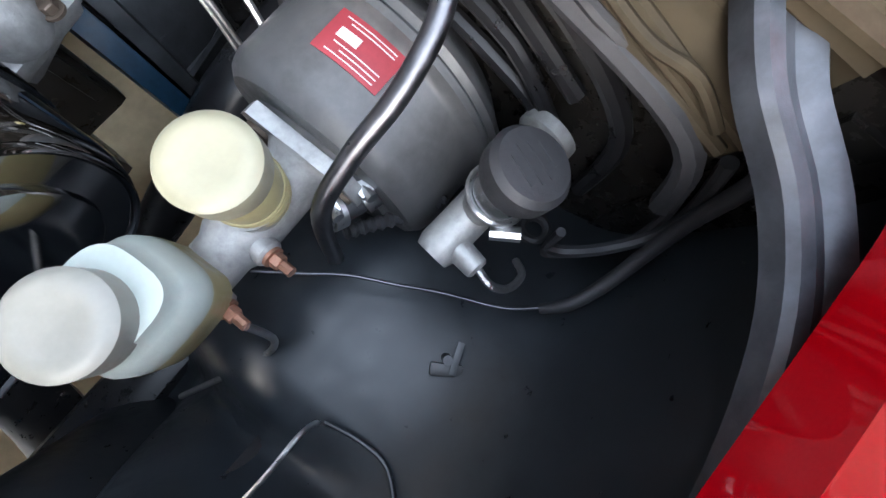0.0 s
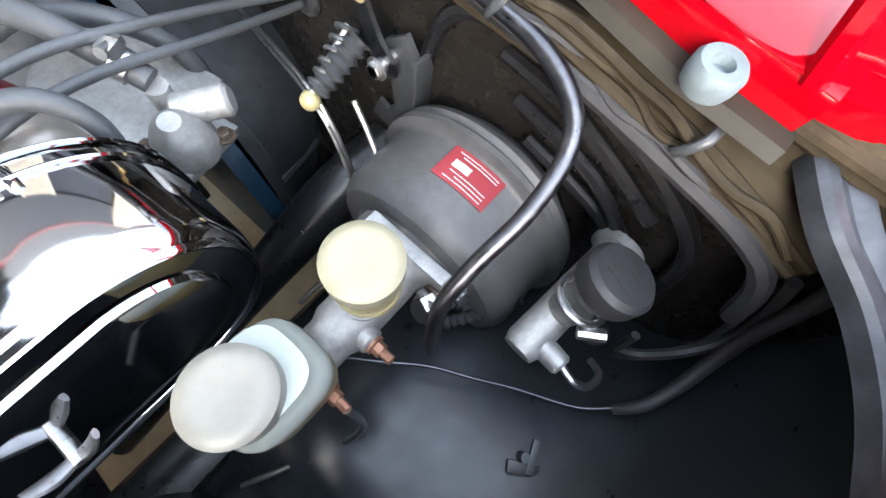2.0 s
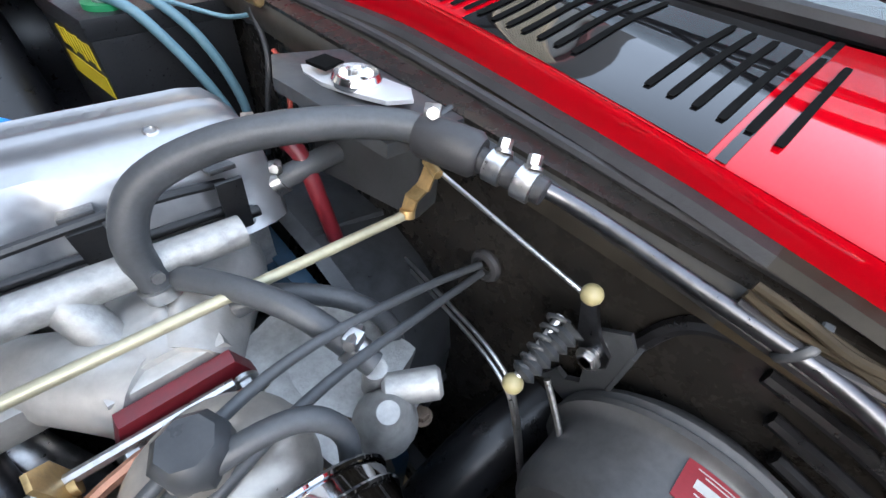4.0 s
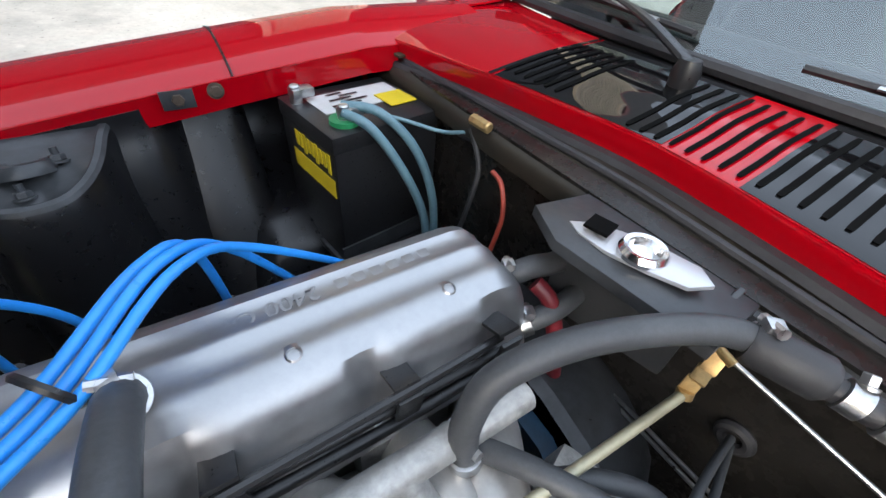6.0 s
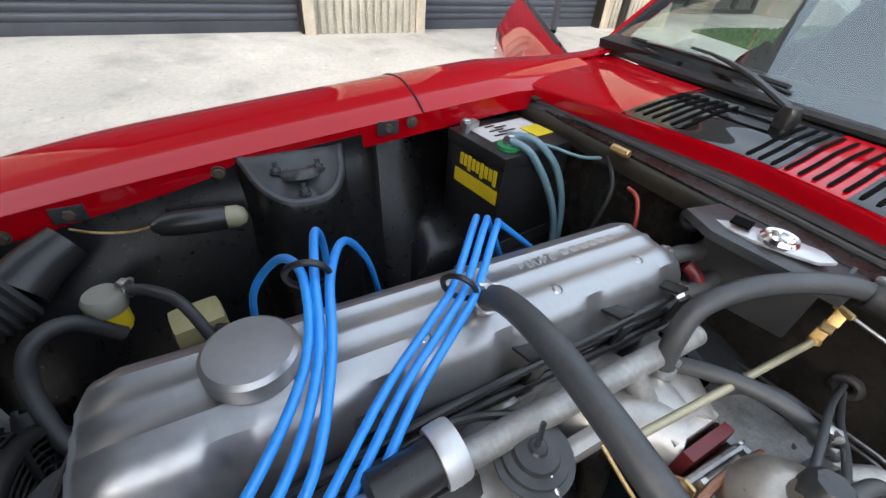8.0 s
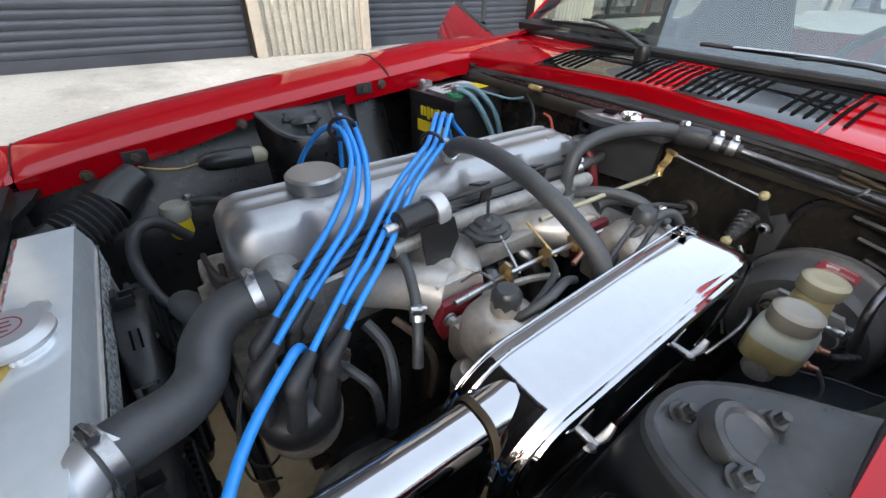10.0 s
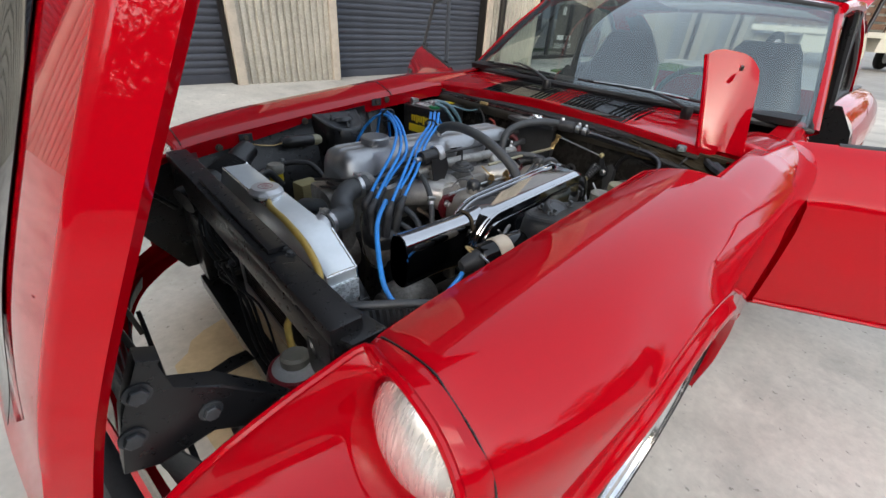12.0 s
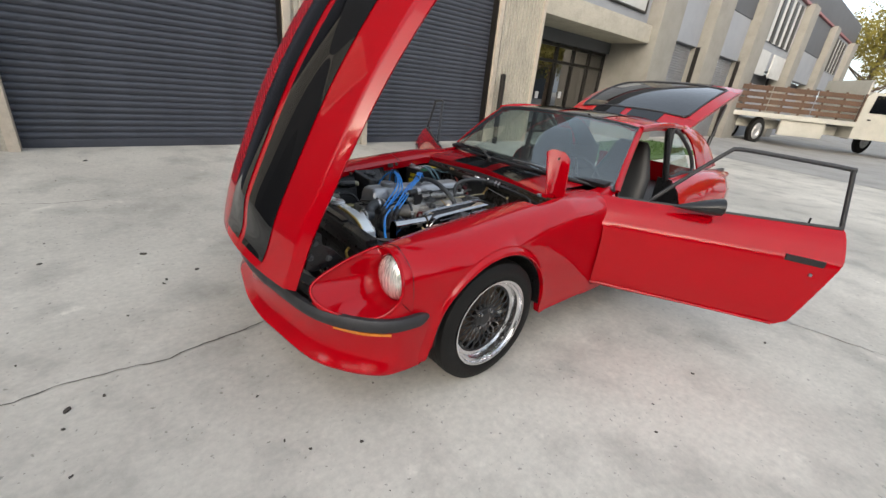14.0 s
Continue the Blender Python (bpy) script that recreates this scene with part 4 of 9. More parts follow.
def tower_plate(bm):
    rows = [tower_ring(0.985, None, -0.003), tower_ring(0.94, None, 0.002), tower_ring(0.86, None, 0.003), tower_ring(0.80, None, 0.0), tower_ring(0.4, None, 0.0)]
    sheet(bm, rows, 0.0, close=True)
    bm.faces.new([bm.verts.new(p) for p in rows[-1]])
    c = V(0.077, -0.455, tower_z(-0.455))
    turned(bm, c - V(0, -0.001, 0.004), c + V(0, -0.004, 0.011), ((0.031, 0), (0.031, 0.5), (0.027, 0.9), (0.022, 1.0), (0.018, 0.8), (0.003, 0.8)), 24)


def tower_bolts(bm, k=0):
    x, y = ((0.110, -0.463), (0.042, -0.468), (0.074, -0.416))[k]
    z = tower_z(y) - 0.002
    cyl(bm, (x, y, z), (x, y - 0.005, z + 0.018), 0.0042, seg=8)
    hexbolt(bm, (x, y, z), (0, -0.3, 1), 0.0085, 0.010)


TWR = both("strut_tower", tower, APRON, "black strut tower with a dusty grey top plate", (("top_plate", tower_plate, GREYPAINT, "dusty grey pressed top plate"),) + tuple(("strut_nut", lambda bm, k=k: tower_bolts(bm, k), GREYPAINT, "dusty strut nut") for k in range(3)))
# the right tower takes the same darker black in place of shade
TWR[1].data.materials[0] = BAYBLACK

bm = bmesh.new()
rows = []
for z, x in ((0.20, 0.50), (0.35, 0.56), (0.50, 0.60), (0.66, 0.612), (0.735, 0.612), (0.745, 0.604), (0.758, 0.604), (0.760, 0.63)):
    rows.append([(x + (0.0 if abs(y) < 0.5 else 0.01), y, z) for y in (-0.67, -0.60, -0.52, -0.4, -0.2, 0, 0.2, 0.4, 0.52, 0.60, 0.67)])
sheet(bm, rows, 0.004)
FIRE = part("firewall", bm, FIREBLK, CAR, "satin black firewall across the back of the bay")
def nose_panel(bm):
    rows = []
    for x, z in ((-0.735, 0.515), (-0.69, 0.565), (-0.60, 0.607), (-0.51, 0.637), (-0.44, 0.655)):
        zb = 0.45 if x < -0.55 else 0.30
        rows.append([(x, -0.488, z), (x, -0.482, (z + zb) / 2), (x, -0.478, zb)])
    sheet(bm, rows, 0.003)


both("nose_panel", nose_panel, BAYBLACK, "black inner panel beside the headlight bucket")
bm = bmesh.new()
box(bm, (-0.455, 0, 0.668), (0.055, 0.94, 0.03), bevel=0.008)
box(bm, (-0.475, 0, 0.63), (0.012, 0.92, 0.07), bevel=0.003)
SUP = part("radiator_support", bm, BAYBLACK, CAR, "black pressed steel radiator support")
for c_, s_ in (((-0.455, -0.42, 0.47), (0.05, 0.10, 0.36)), ((-0.455, 0.42, 0.47), (0.05, 0.10, 0.36)), ((-0.46, 0, 0.25), (0.06, 0.90, 0.05))):
    bm = bmesh.new()
    box(bm, c_, s_, bevel=0.01)
    part("support_leg" if c_[1] else "lower_bar", bm, BAYBLACK, SUP)

bm = bmesh.new()
box(bm, (0.609, -0.690, 0.60), (0.006, 0.110, 0.30), bevel=0.001)
part("corner_panel", bm, FIREBLK, FIRE, "black closing panel between firewall and inner fender")
# cowl
def cowl_row(y):
    a = abs(y)
    xf = 0.60 + 0.088 * max(0, 1 - math.sqrt(((y - 0.05) / 0.55) ** 2 + 0.012))
    xb = 0.86 + 0.15 * (a / 0.70) ** 2.4
    z = 0.785 + 0.02 * (1 - (a / 0.7) ** 2)
    return [(xf + 0.002, y, z - 0.036 + 0.010 * min(max(-y / 0.3, 0), 1)), (xf - 0.001, y, z - 0.006), (xf, y, z + 0.001), (xf + 0.004, y, z + 0.0035), (xf + 0.05, y, z + 0.012), ((xf + xb) / 2, y, z + 0.022), (xb - 0.03, y, z + 0.028), (xb, y, z + 0.030)]


bm = bmesh.new()
sheet(bm, fine([cowl_row(y) for y in [-0.552 + k * 1.212 / 76 for k in range(77)]], 4))
COWL = part("cowl_panel", bm, RED, CAR, "red cowl panel with black stripes and air slots below the windshield")


def cowl_patch(name, y0, y1, f0, f1, off, material, label, thick=0.0):
    bm = bmesh.new()
    rows = []
    for k in range(25):
        P = smooth_path(cowl_row(y0 + (y1 - y0) * k / 24), 4)
        n = len(P) - 1
        rows.append([p + V(0, 0, off) for p in P[round(n * f0):round(n * f1) + 1]])
    sheet(bm, rows, thick)
    return part(name, bm, material, COWL, label)


for s in (-1, 1):
    cowl_patch("stripe", 0.045 * s, 0.298 * s, 0.40, 1.0, 0.0010, STRIPE, "wide gloss black stripe")


    cowl_patch("pin_stripe", 0.303 * s, 0.310 * s, 0.40, 1.0, 0.0012, STRIPE, "thin gloss black line beside the stripe")


def cowl_at(x, y):
    P = smooth_path(cowl_row(y), 4)
    for a, b in zip(P[4:], P[5:]):
        if a.x <= x <= b.x:
            return a.lerp(b, (x - a.x) / max(b.x - a.x, 1e-6)).z
    return P[-1].z


def slot_x(y):
    return 0.740 + 0.02 * (1 - y * y * 9)


def slot(y, xl):
    """A long straight air slot: a black strip laid on for its unlit depth."""
    xs = [xl - 0.077 + 0.154 * k / 24 for k in range(25)]
    bm = bmesh.new()
    zs = [cowl_at(x, y) for x in xs]
    rows = []
    for k, (x, z) in enumerate(zip(xs, zs)):
        w = 0.0031 * min(1, 0.75 + 0.25 * min(k, 24 - k))
        rows.append([V(x, y + d * w, z + 0.0019) for d in (-1, 1)])
    sheet(bm, rows, 0.0008)
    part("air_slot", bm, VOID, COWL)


for y0, n in ((-0.325, 6), (-0.165, 15), (0.205, 6)):
    for k in range(n):
        y = y0 + k * 0.0185
        slot(y, slot_x(y))


def cowl_side(bm):
    """The body between fender, door hinge and windshield pillar."""
    rows = []
    for x, zo in ((0.79, 0.0), (0.83, 0.002), (0.86, 0.004), (0.89, 0.006), (0.93, 0.010), (0.985, 0.020), (1.03, 0.03)):
        ty = 0.16 * max(0, x - 0.84) - 0.035 * math.exp(-((x - 0.89) / 0.05) ** 2)
        rows.append([(x, -0.640, 0.815 + zo), (x, -0.690, 0.812 + zo), (x, -0.735 + ty * 0.8, 0.796 + zo * 0.6), (x, -0.775 + ty, 0.755), (x, -0.793 + ty, 0.68), (x, -0.793 + ty, 0.58), (x, -0.785 + ty, 0.34)])
    sheet(bm, fine(rows, 3), 0.004)


both("cowl_side", cowl_side, RED, "red body corner below the windshield pillar")
LEDGE = mat("brown_dusted_black_paint", (0.030, 0.026, 0.020), 0.55, 0.0, 45, 0.3, 9, 0.45, 0.08, rough_var=0.15, spec=0.25)
KHAKI = mat("khaki_overspray", (0.040, 0.031, 0.019), 0.8, 0.0, 70, 0.15, 8, 0.3, 0.05, rough_var=0.12, spec=0.12)
for ya, yb, mf, ms, lab in ((-0.62, -0.36, KHAKI, LEDGE, "khaki overspray on the top flange"), (-0.3602, 0.62, LEDGE, RUBBER, "brown dusted black top flange")):
    bm, b2 = bmesh.new(), bmesh.new()
    rows, strip = [], []
    for k in range(33):
        y = ya + (yb - ya) * k / 32
        lip = cowl_row(y)[0]
        drop = 0.018 * max(0, (abs(y) - 0.45) / 0.17) ** 2
        xb = lip[0] + 0.006
        rows.append([(0.594, y, 0.726 - drop), (0.592, y, 0.744 - drop), (0.598, y, 0.756 - drop), (0.606 + 0.2 * (xb - 0.606), y, 0.760 - drop), (0.606 + 0.6 * (xb - 0.606), y, 0.764), (xb - 0.004, y, lip[2] + 0.002), (xb, y, lip[2] + 0.012)])
        if abs(y) < 0.56:
            strip.append([(lip[0] - 0.016, y, lip[2] - 0.002), (lip[0] - 0.012, y, lip[2] + 0.005), (lip[0] - 0.002, y, lip[2] + 0.006), (lip[0] + 0.004, y, lip[2] + 0.006)])
    sheet(bm, fine(rows, 3), 0.0)
    part("firewall_flange", bm, mf, FIRE, lab)
    sheet(b2, strip)
    part("seam_strip", b2, ms, FIRE, "scuffed seam strip under the cowl")
bm = bmesh.new()
tube(bm, [(0.612 + 0.45 * (cowl_row(y)[0][0] - 0.606), y, 0.766) for y in [-0.52 + 0.052 * k for k in range(21)]], 0.0055, 8, 3)
part("weatherstrip", bm, RUBBER, FIRE, "dusty black rubber weatherstrip")



# ---- the engine bay ----
def wavy(x):
    return 0.748 - 0.010 * (x + 0.17) / 0.65


ENGINE = thing("engine", (0.15, 0.06, 0.25), "grimy six-cylinder engine with a polished alloy valve cover", "engine")
bm = bmesh.new()
box(bm, (0.13, 0.045, 0.40), (0.60, 0.19, 0.26), bevel=0.015)
BLK = part("engine_block", bm, BAYBLACK, ENGINE, "grimy black engine block")
for k in range(7):
    bm = bmesh.new()
    box(bm, (-0.13 + k * 0.09, -0.055, 0.42), (0.02, 0.02, 0.2), bevel=0.006)
    part("block_rib", bm, BAYBLACK, BLK)
bm = bmesh.new()
box(bm, (0.10, 0.03, 0.24), (0.50, 0.22, 0.10), bevel=0.03, taper=1.0)
part("sump", bm, BAYBLACK, ENGINE, "dark oil sump")
bm = bmesh.new()
box(bm, (0.145, 0.065, 0.585), (0.63, 0.135, 0.14), bevel=0.012)
for k in range(6):
    box(bm, (-0.11 + k * 0.105, -0.005, 0.60), (0.05, 0.03, 0.085), bevel=0.012)
box(bm, (0.145, 0.066, 0.652), (0.645, 0.142, 0.014), bevel=0.004)
part("cylinder_head", bm, CASTALU, ENGINE, "cast alloy cylinder head")


def vc_row(x, s=1.0, drop=0.0):
    z = wavy(x) - drop
    c = 0.068
    h = z - 0.640
    pts = [(-0.086, 0.0), (-0.083, 0.10), (-0.072, 0.50), (-0.063, 0.78), (-0.054, 0.915), (-0.040, 0.965), (-0.030, 0.99), (-0.024, 0.965), (-0.006, 0.975), (-0.002, 1.0), (0.004, 1.0), (0.008, 0.975), (0.024, 0.965), (0.030, 0.99), (0.038, 0.96), (0.050, 0.89), (0.060, 0.68), (0.068, 0.2), (0.070, 0.0)]
    dip = sum(math.exp(-((x + 0.075 - 0.128 * q) / 0.0135) ** 2) for q in range(5))
    return [(x, c + y * s + (0.014 * dip * (1 - abs(k - 0.35) / 0.65) if y < -0.045 and k > 0.05 else 0), 0.640 + k * h) for y, k in pts]


bm = bmesh.new()
rows = [vc_row(-0.180, 0.72, 0.055), vc_row(-0.177, 0.84, 0.022), vc_row(-0.165, 0.95, 0.006), vc_row(-0.145, 1.0)]
rows += [vc_row(-0.135 + 0.0085 * k) for k in range(69)]
rows += [vc_row(0.462, 0.98, 0.003), vc_row(0.476, 0.92, 0.016), vc_row(0.482, 0.80, 0.045)]
sheet(bm, rows)
for r in (rows[0], rows[-1]):
    bm.faces.new([bm.verts.new(p) for p in r])
VC = part("valve_cover", bm, VCALU, ENGINE, "polished ribbed alloy valve cover with scuffs")
for k in range(5):
    x = -0.075 + k * 0.128
    bm = bmesh.new()
    hexbolt(bm, (x, -0.004, 0.648), (0, -0.15, 1), 0.0065, 0.008)
    cyl(bm, (x, -0.004, 0.646), (x, -0.004, 0.649), 0.011, seg=14)
    part("cover_bolt", bm, STEEL, VC)
bm = bmesh.new()
turned(bm, (-0.045, 0.068, 0.735), (-0.045, 0.068, 0.766), ((0.037, 0), (0.037, 0.2), (0.035, 0.25), (0.039, 0.32), (0.039, 0.85), (0.035, 0.97), (0.012, 1.0)), 36)
part("oil_cap", bm, VCALU, VC, "round knurled alloy oil filler cap")
for k, x in enumerate((0.265, 0.40, 0.10)):
    bm = bmesh.new()
    turned(bm, (x, 0.036, wavy(x) - 0.012), (x, 0.032, wavy(x) + 0.002), ((0.010, 0), (0.010, 0.5), (0.005, 0.8), (0.004, 0.6), (0.001, 0.6)), 14)
    part("cover_screw", bm, STEEL, VC)
lettering("raised_words", "2400 OHC", 0.022, pose(0.252, 0.083, wavy(0.252) - 0.0036, 0, 0.9, 180), VCALU, VC, 0.0012)
for k in range(6):
    bm = bmesh.new()
    x = 0.322 + k * 0.0165
    box(bm, (x, 0.083, wavy(x) - 0.0042), (0.011, 0.014, 0.003), (0, 1, 0), 0.001)
    part("raised_mark", bm, VCALU, VC)
for x in (0.03, 0.20, 0.33, 0.43):
    bm = bmesh.new()
    box(bm, (x, -0.006, 0.712), (0.022, 0.030, 0.004), (-20, 0, 0), 0.001)
    box(bm, (x, -0.021, 0.68), (0.022, 0.004, 0.06), (8, 0, 0), 0.001)
    part("hose_clip", bm, PLASTIC, ENGINE, "black bent steel clip")
bm = bmesh.new()
box(bm, (-0.195, 0.055, 0.52), (0.045, 0.165, 0.25), bevel=0.015)
turned(bm, (-0.225, 0.04, 0.60), (-0.16, 0.04, 0.60), ((0.05, 0), (0.055, 0.4), (0.055, 1)), 20)
turned(bm, (-0.235, 0.02, 0.48), (-0.17, 0.02, 0.48), ((0.035, 0), (0.05, 0.5), (0.06, 1)), 20)
part("timing_cover", bm, DIRTYALU, ENGINE, "stained cast alloy front cover")
bm = bmesh.new()
tube(bm, [(-0.14, 0.03, 0.64), (-0.135, 0.0, 0.665), (-0.142, -0.03, 0.676), (-0.155, -0.052, 0.678)], [0.034, 0.034, 0.03, 0.026], 18, 5)
turned(bm, (-0.13, 0.0, 0.62), (-0.13, 0.0, 0.66), ((0.04, 0), (0.042, 1)), 20)
part("thermostat_housing", bm, CASTALU, ENGINE, "cast alloy thermostat outlet")
bm = bmesh.new()
turned(bm, (-0.25, 0.03, 0.47), (-0.225, 0.03, 0.47), ((0.06, 0), (0.065, 0.2), (0.055, 0.5), (0.065, 0.8), (0.06, 1)), 28)
turned(bm, (-0.25, 0.02, 0.32), (-0.225, 0.02, 0.32), ((0.075, 0), (0.08, 0.2), (0.07, 0.5), (0.08, 0.8), (0.075, 1)), 28)
part("pulley", bm, BAYBLACK, ENGINE, "black fan belt pulleys")
bm = bmesh.new()
tube(bm, [(-0.238, 0.095, 0.47), (-0.238, 0.03, 0.535), (-0.238, -0.03, 0.48), (-0.238, -0.06, 0.32), (-0.238, 0.02, 0.24), (-0.238, 0.10, 0.32)], 0.008, 8, 6, closed=True)
part("drive_belt", bm, RUBBER, ENGINE, "black rubber drive belt")
bm = bmesh.new()
rows = []
for x, ry, rz in ((0.478, 0.235, 0.195), (0.494, 0.238, 0.198), (0.498, 0.222, 0.188), (0.54, 0.218, 0.182), (0.60, 0.20, 0.165), (0.66, 0.15, 0.135), (0.72, 0.10, 0.10)):
    rows.append([(x, 0.03 + ry * math.copysign(abs(math.cos(a)) ** 0.8, math.cos(a)), 0.41 + rz * math.copysign(abs(math.sin(a)) ** 0.8, math.sin(a))) for a in (2 * math.pi * k / 24 for k in range(24))])
sheet(bm, rows, close=True)
GBX = part("gearbox_housing", bm, GREYPAINT, ENGINE, "dull dark bell housing of the gearbox")
for a in (20, 60, 100, 125, 145, 162, 178, 196):
    y, z = 0.03 + 0.224 * math.cos(radians(a)), 0.41 + 0.190 * math.sin(radians(a))
    bm = bmesh.new()
    tube(bm, [(0.49, y, z), (0.60, 0.03 + (y - 0.03) * 0.90, 0.41 + (z - 0.41) * 0.88)], 0.006, 6)
    part("rib", bm, GREYPAINT, GBX)
bm = bmesh.new()
prism(bm, [(-0.215, -0.20), (-0.14, -0.27), (0.18, -0.27), (0.25, -0.20), (0.26, 0.02), (0.20, 0.13), (0.06, 0.175), (-0.08, 0.165), (-0.18, 0.10), (-0.225, 0.0)], 0.022, pose(0.452, 0.0, 0.41, 90, 0, 90), 0.003)
part("rear_plate", bm, ENGBLUE, ENGINE, "dark blue painted plate between engine and gearbox")
bm = bmesh.new()
box(bm, (0.445, 0.03, 0.50), (0.03, 0.17, 0.15), bevel=0.008)
part("block_rear", bm, ENGBLUE, ENGINE, "dark blue rear end of the block")
# manifolds
bm = bmesh.new()
box(bm, (0.20, -0.085, 0.632), (0.40, 0.02, 0.03), bevel=0.008)
IM = part("intake_manifold", bm, INTALU, ENGINE, "stained cast alloy intake manifold")
for xc in (0.060, 0.332):
    for dx in (-0.10, 0.0, 0.085):
        bm = bmesh.new()
        tube(bm, [(xc + dx, 0.0, 0.606), (xc + dx * 0.85, -0.040, 0.622), (xc + dx * 0.45, -0.085, 0.636), (xc + dx * 0.12, -0.122, 0.634)], [0.026, 0.029, 0.034, 0.036], 22, 6)
        part("runner", bm, INTALU, IM, "smooth pale cast runner")
    bm = bmesh.new()
    prism(bm, [(-0.036, -0.032), (0.036, -0.032), (0.047, 0.0), (0.036, 0.032), (-0.036, 0.032), (-0.047, 0.0)], 0.018, pose(xc, -0.118, 0.630, 90, 0, 0), 0.005)
    part("flange", bm, INTALU, IM)
for x in (0.165, 0.200):
    bm = bmesh.new()
    tube(bm, [(x, -0.005, 0.575), (x, -0.045, 0.590), (x + 0.004, -0.085, 0.585), (x + 0.010, -0.115, 0.545), (x + 0.012, -0.120, 0.47)], 0.0165, 16, 5)
    part("exhaust_runner", bm, DARKSTEEL, ENGINE, "dark glossy exhaust runner")
bm = bmesh.new()
tube(bm, [(0.0, -0.062, 0.690), (0.12, -0.062, 0.697), (0.26, -0.062, 0.694), (0.42, -0.060, 0.684)], 0.0135, 14, 5)
for x in (0.05, 0.30):
    tube(bm, [(x, -0.062, 0.69), (x + 0.01, -0.085, 0.66), (x + 0.015, -0.10, 0.64)], 0.014, 10)
part("balance_tube", bm, CASTALU, ENGINE, "alloy balance tube over the manifold")
bm = bmesh.new()
for x in (0.10, 0.16, 0.21, 0.27):
    tube(bm, [(x, -0.01, 0.575), (x + 0.005, -0.055, 0.575), (x + 0.02, -0.085, 0.53), (x + 0.03, -0.09, 0.42), (x + 0.05, -0.07, 0.30)], 0.020, 12, 5)
part("exhaust_header", bm, STEEL, ENGINE, "dull steel exhaust header pipes")


def carb(x, y, z, name="carburettor"):
    bm = bmesh.new()
    box(bm, (x, y + 0.01, z - 0.075), (0.075, 0.10, 0.062), bevel=0.014)
    turned(bm, (x, y, z - 0.05), (x, y, z), ((0.050, 0), (0.052, 0.2), (0.050, 0.55), (0.040, 0.85), (0.022, 1.0)), 28)
    turned(bm, (x, y, z - 0.004), (x, y, z + 0.014), ((0.018, 0), (0.017, 1)), 16)
    box(bm, (x + 0.02, y + 0.02, z - 0.125), (0.055, 0.065, 0.06), bevel=0.012)
    turned(bm, (x - 0.05, y - 0.01, z - 0.12), (x - 0.05, y - 0.01, z - 0.06), ((0.024, 0), (0.027, 0.3), (0.027, 0.8), (0.016, 1)), 18)
    c = part(name, bm, CARBALU, ENGINE, "round-domed side-draught carburettor in dull alloy")
    bm = bmesh.new()
    turned(bm, (x, y, z + 0.008), (x, y, z + 0.032), ((0.017, 0), (0.018, 0.2), (0.018, 0.75), (0.013, 1.0)), 8)
    part("damper_cap", bm, GREYPAINT, c, "dark faceted damper cap")
    bm = bmesh.new()
    prism(bm, [(-0.035, -0.031), (0.035, -0.031), (0.046, 0.0), (0.035, 0.031), (-0.035, 0.031), (-0.046, 0.0)], 0.012, pose(x, y + 0.080, z - 0.062, 90, 0, 0), 0.004)
    part("insulator", bm, INSUL, c, "dark red insulator block")
    for dx in (-0.034, 0.034):
        bm = bmesh.new()
        hexbolt(bm, (x + dx, y + 0.06, z - 0.045), (0, -1, 0), 0.007, 0.012)
        part("nut", bm, STEEL, c)


carb(0.058, -0.222, 0.675)
carb(0.332, -0.222, 0.692)
bm = bmesh.new()
cyl(bm, (0.005, -0.070, 0.728), (0.075, -0.066, 0.733), 0.019, seg=18, bev=0.004)
SOL = part("vacuum_valve", bm, PLASTIC, ENGINE, "black vacuum control valve in a bright band")
bm = bmesh.new()
ring(bm, (0.068, -0.066, 0.732), (1, 0.05, 0.05), 0.021, 0.004, 24)
turned(bm, (0.058, -0.0665, 0.7315), (0.078, -0.0655, 0.7332), ((0.0195, 0), (0.0235, 0.0), (0.0245, 0.15), (0.0245, 0.85), (0.0235, 1.0), (0.0195, 1.0)), 30, caps=False)
part("clamp_band", bm, ALUM, SOL, "bright aluminium band")
bm = bmesh.new()
cyl(bm, (-0.012, -0.071, 0.727), (0.006, -0.070, 0.728), 0.008, seg=10)
part("spigot", bm, STEEL, SOL)
bm = bmesh.new()
prism(bm, [(-0.025, 0), (0.03, 0), (0.035, -0.03), (0.01, -0.07), (-0.02, -0.07)], 0.004, pose(0.055, -0.084, 0.725, 80, 0, 0))
part("bracket", bm, PLASTIC, SOL, "black steel bracket")
bm = bmesh.new()
turned(bm, (0.150, -0.084, 0.676), (0.150, -0.086, 0.704), ((0.018, 0), (0.033, 0.15), (0.037, 0.25), (0.037, 0.38), (0.031, 0.42), (0.030, 0.58), (0.022, 0.64), (0.020, 0.82), (0.009, 0.90), (0.007, 1.0)), 32)
cyl(bm, (0.150, -0.085, 0.70), (0.150, -0.082, 0.735), 0.0025, seg=8)
part("dashpot", bm, GREYPAINT, ENGINE, "dark round vacuum dashpot")
# distributor
bm = bmesh.new()
turned(bm, (-0.165, -0.115, 0.49), (-0.172, -0.142, 0.582), ((0.022, 0), (0.026, 0.3), (0.045, 0.55), (0.047, 0.9), (0.044, 1)), 24)
DIS = part("distributor", bm, DIRTYALU, ENGINE, "grimy alloy distributor body")
bm = bmesh.new()
turned(bm, (-0.172, -0.141, 0.58), (-0.175, -0.150, 0.618), ((0.046, 0), (0.047, 0.4), (0.043, 0.75), (0.030, 1)), 24)
part("distributor_cap", bm, PLASTIC, DIS, "black distributor cap")
TOWERS = []
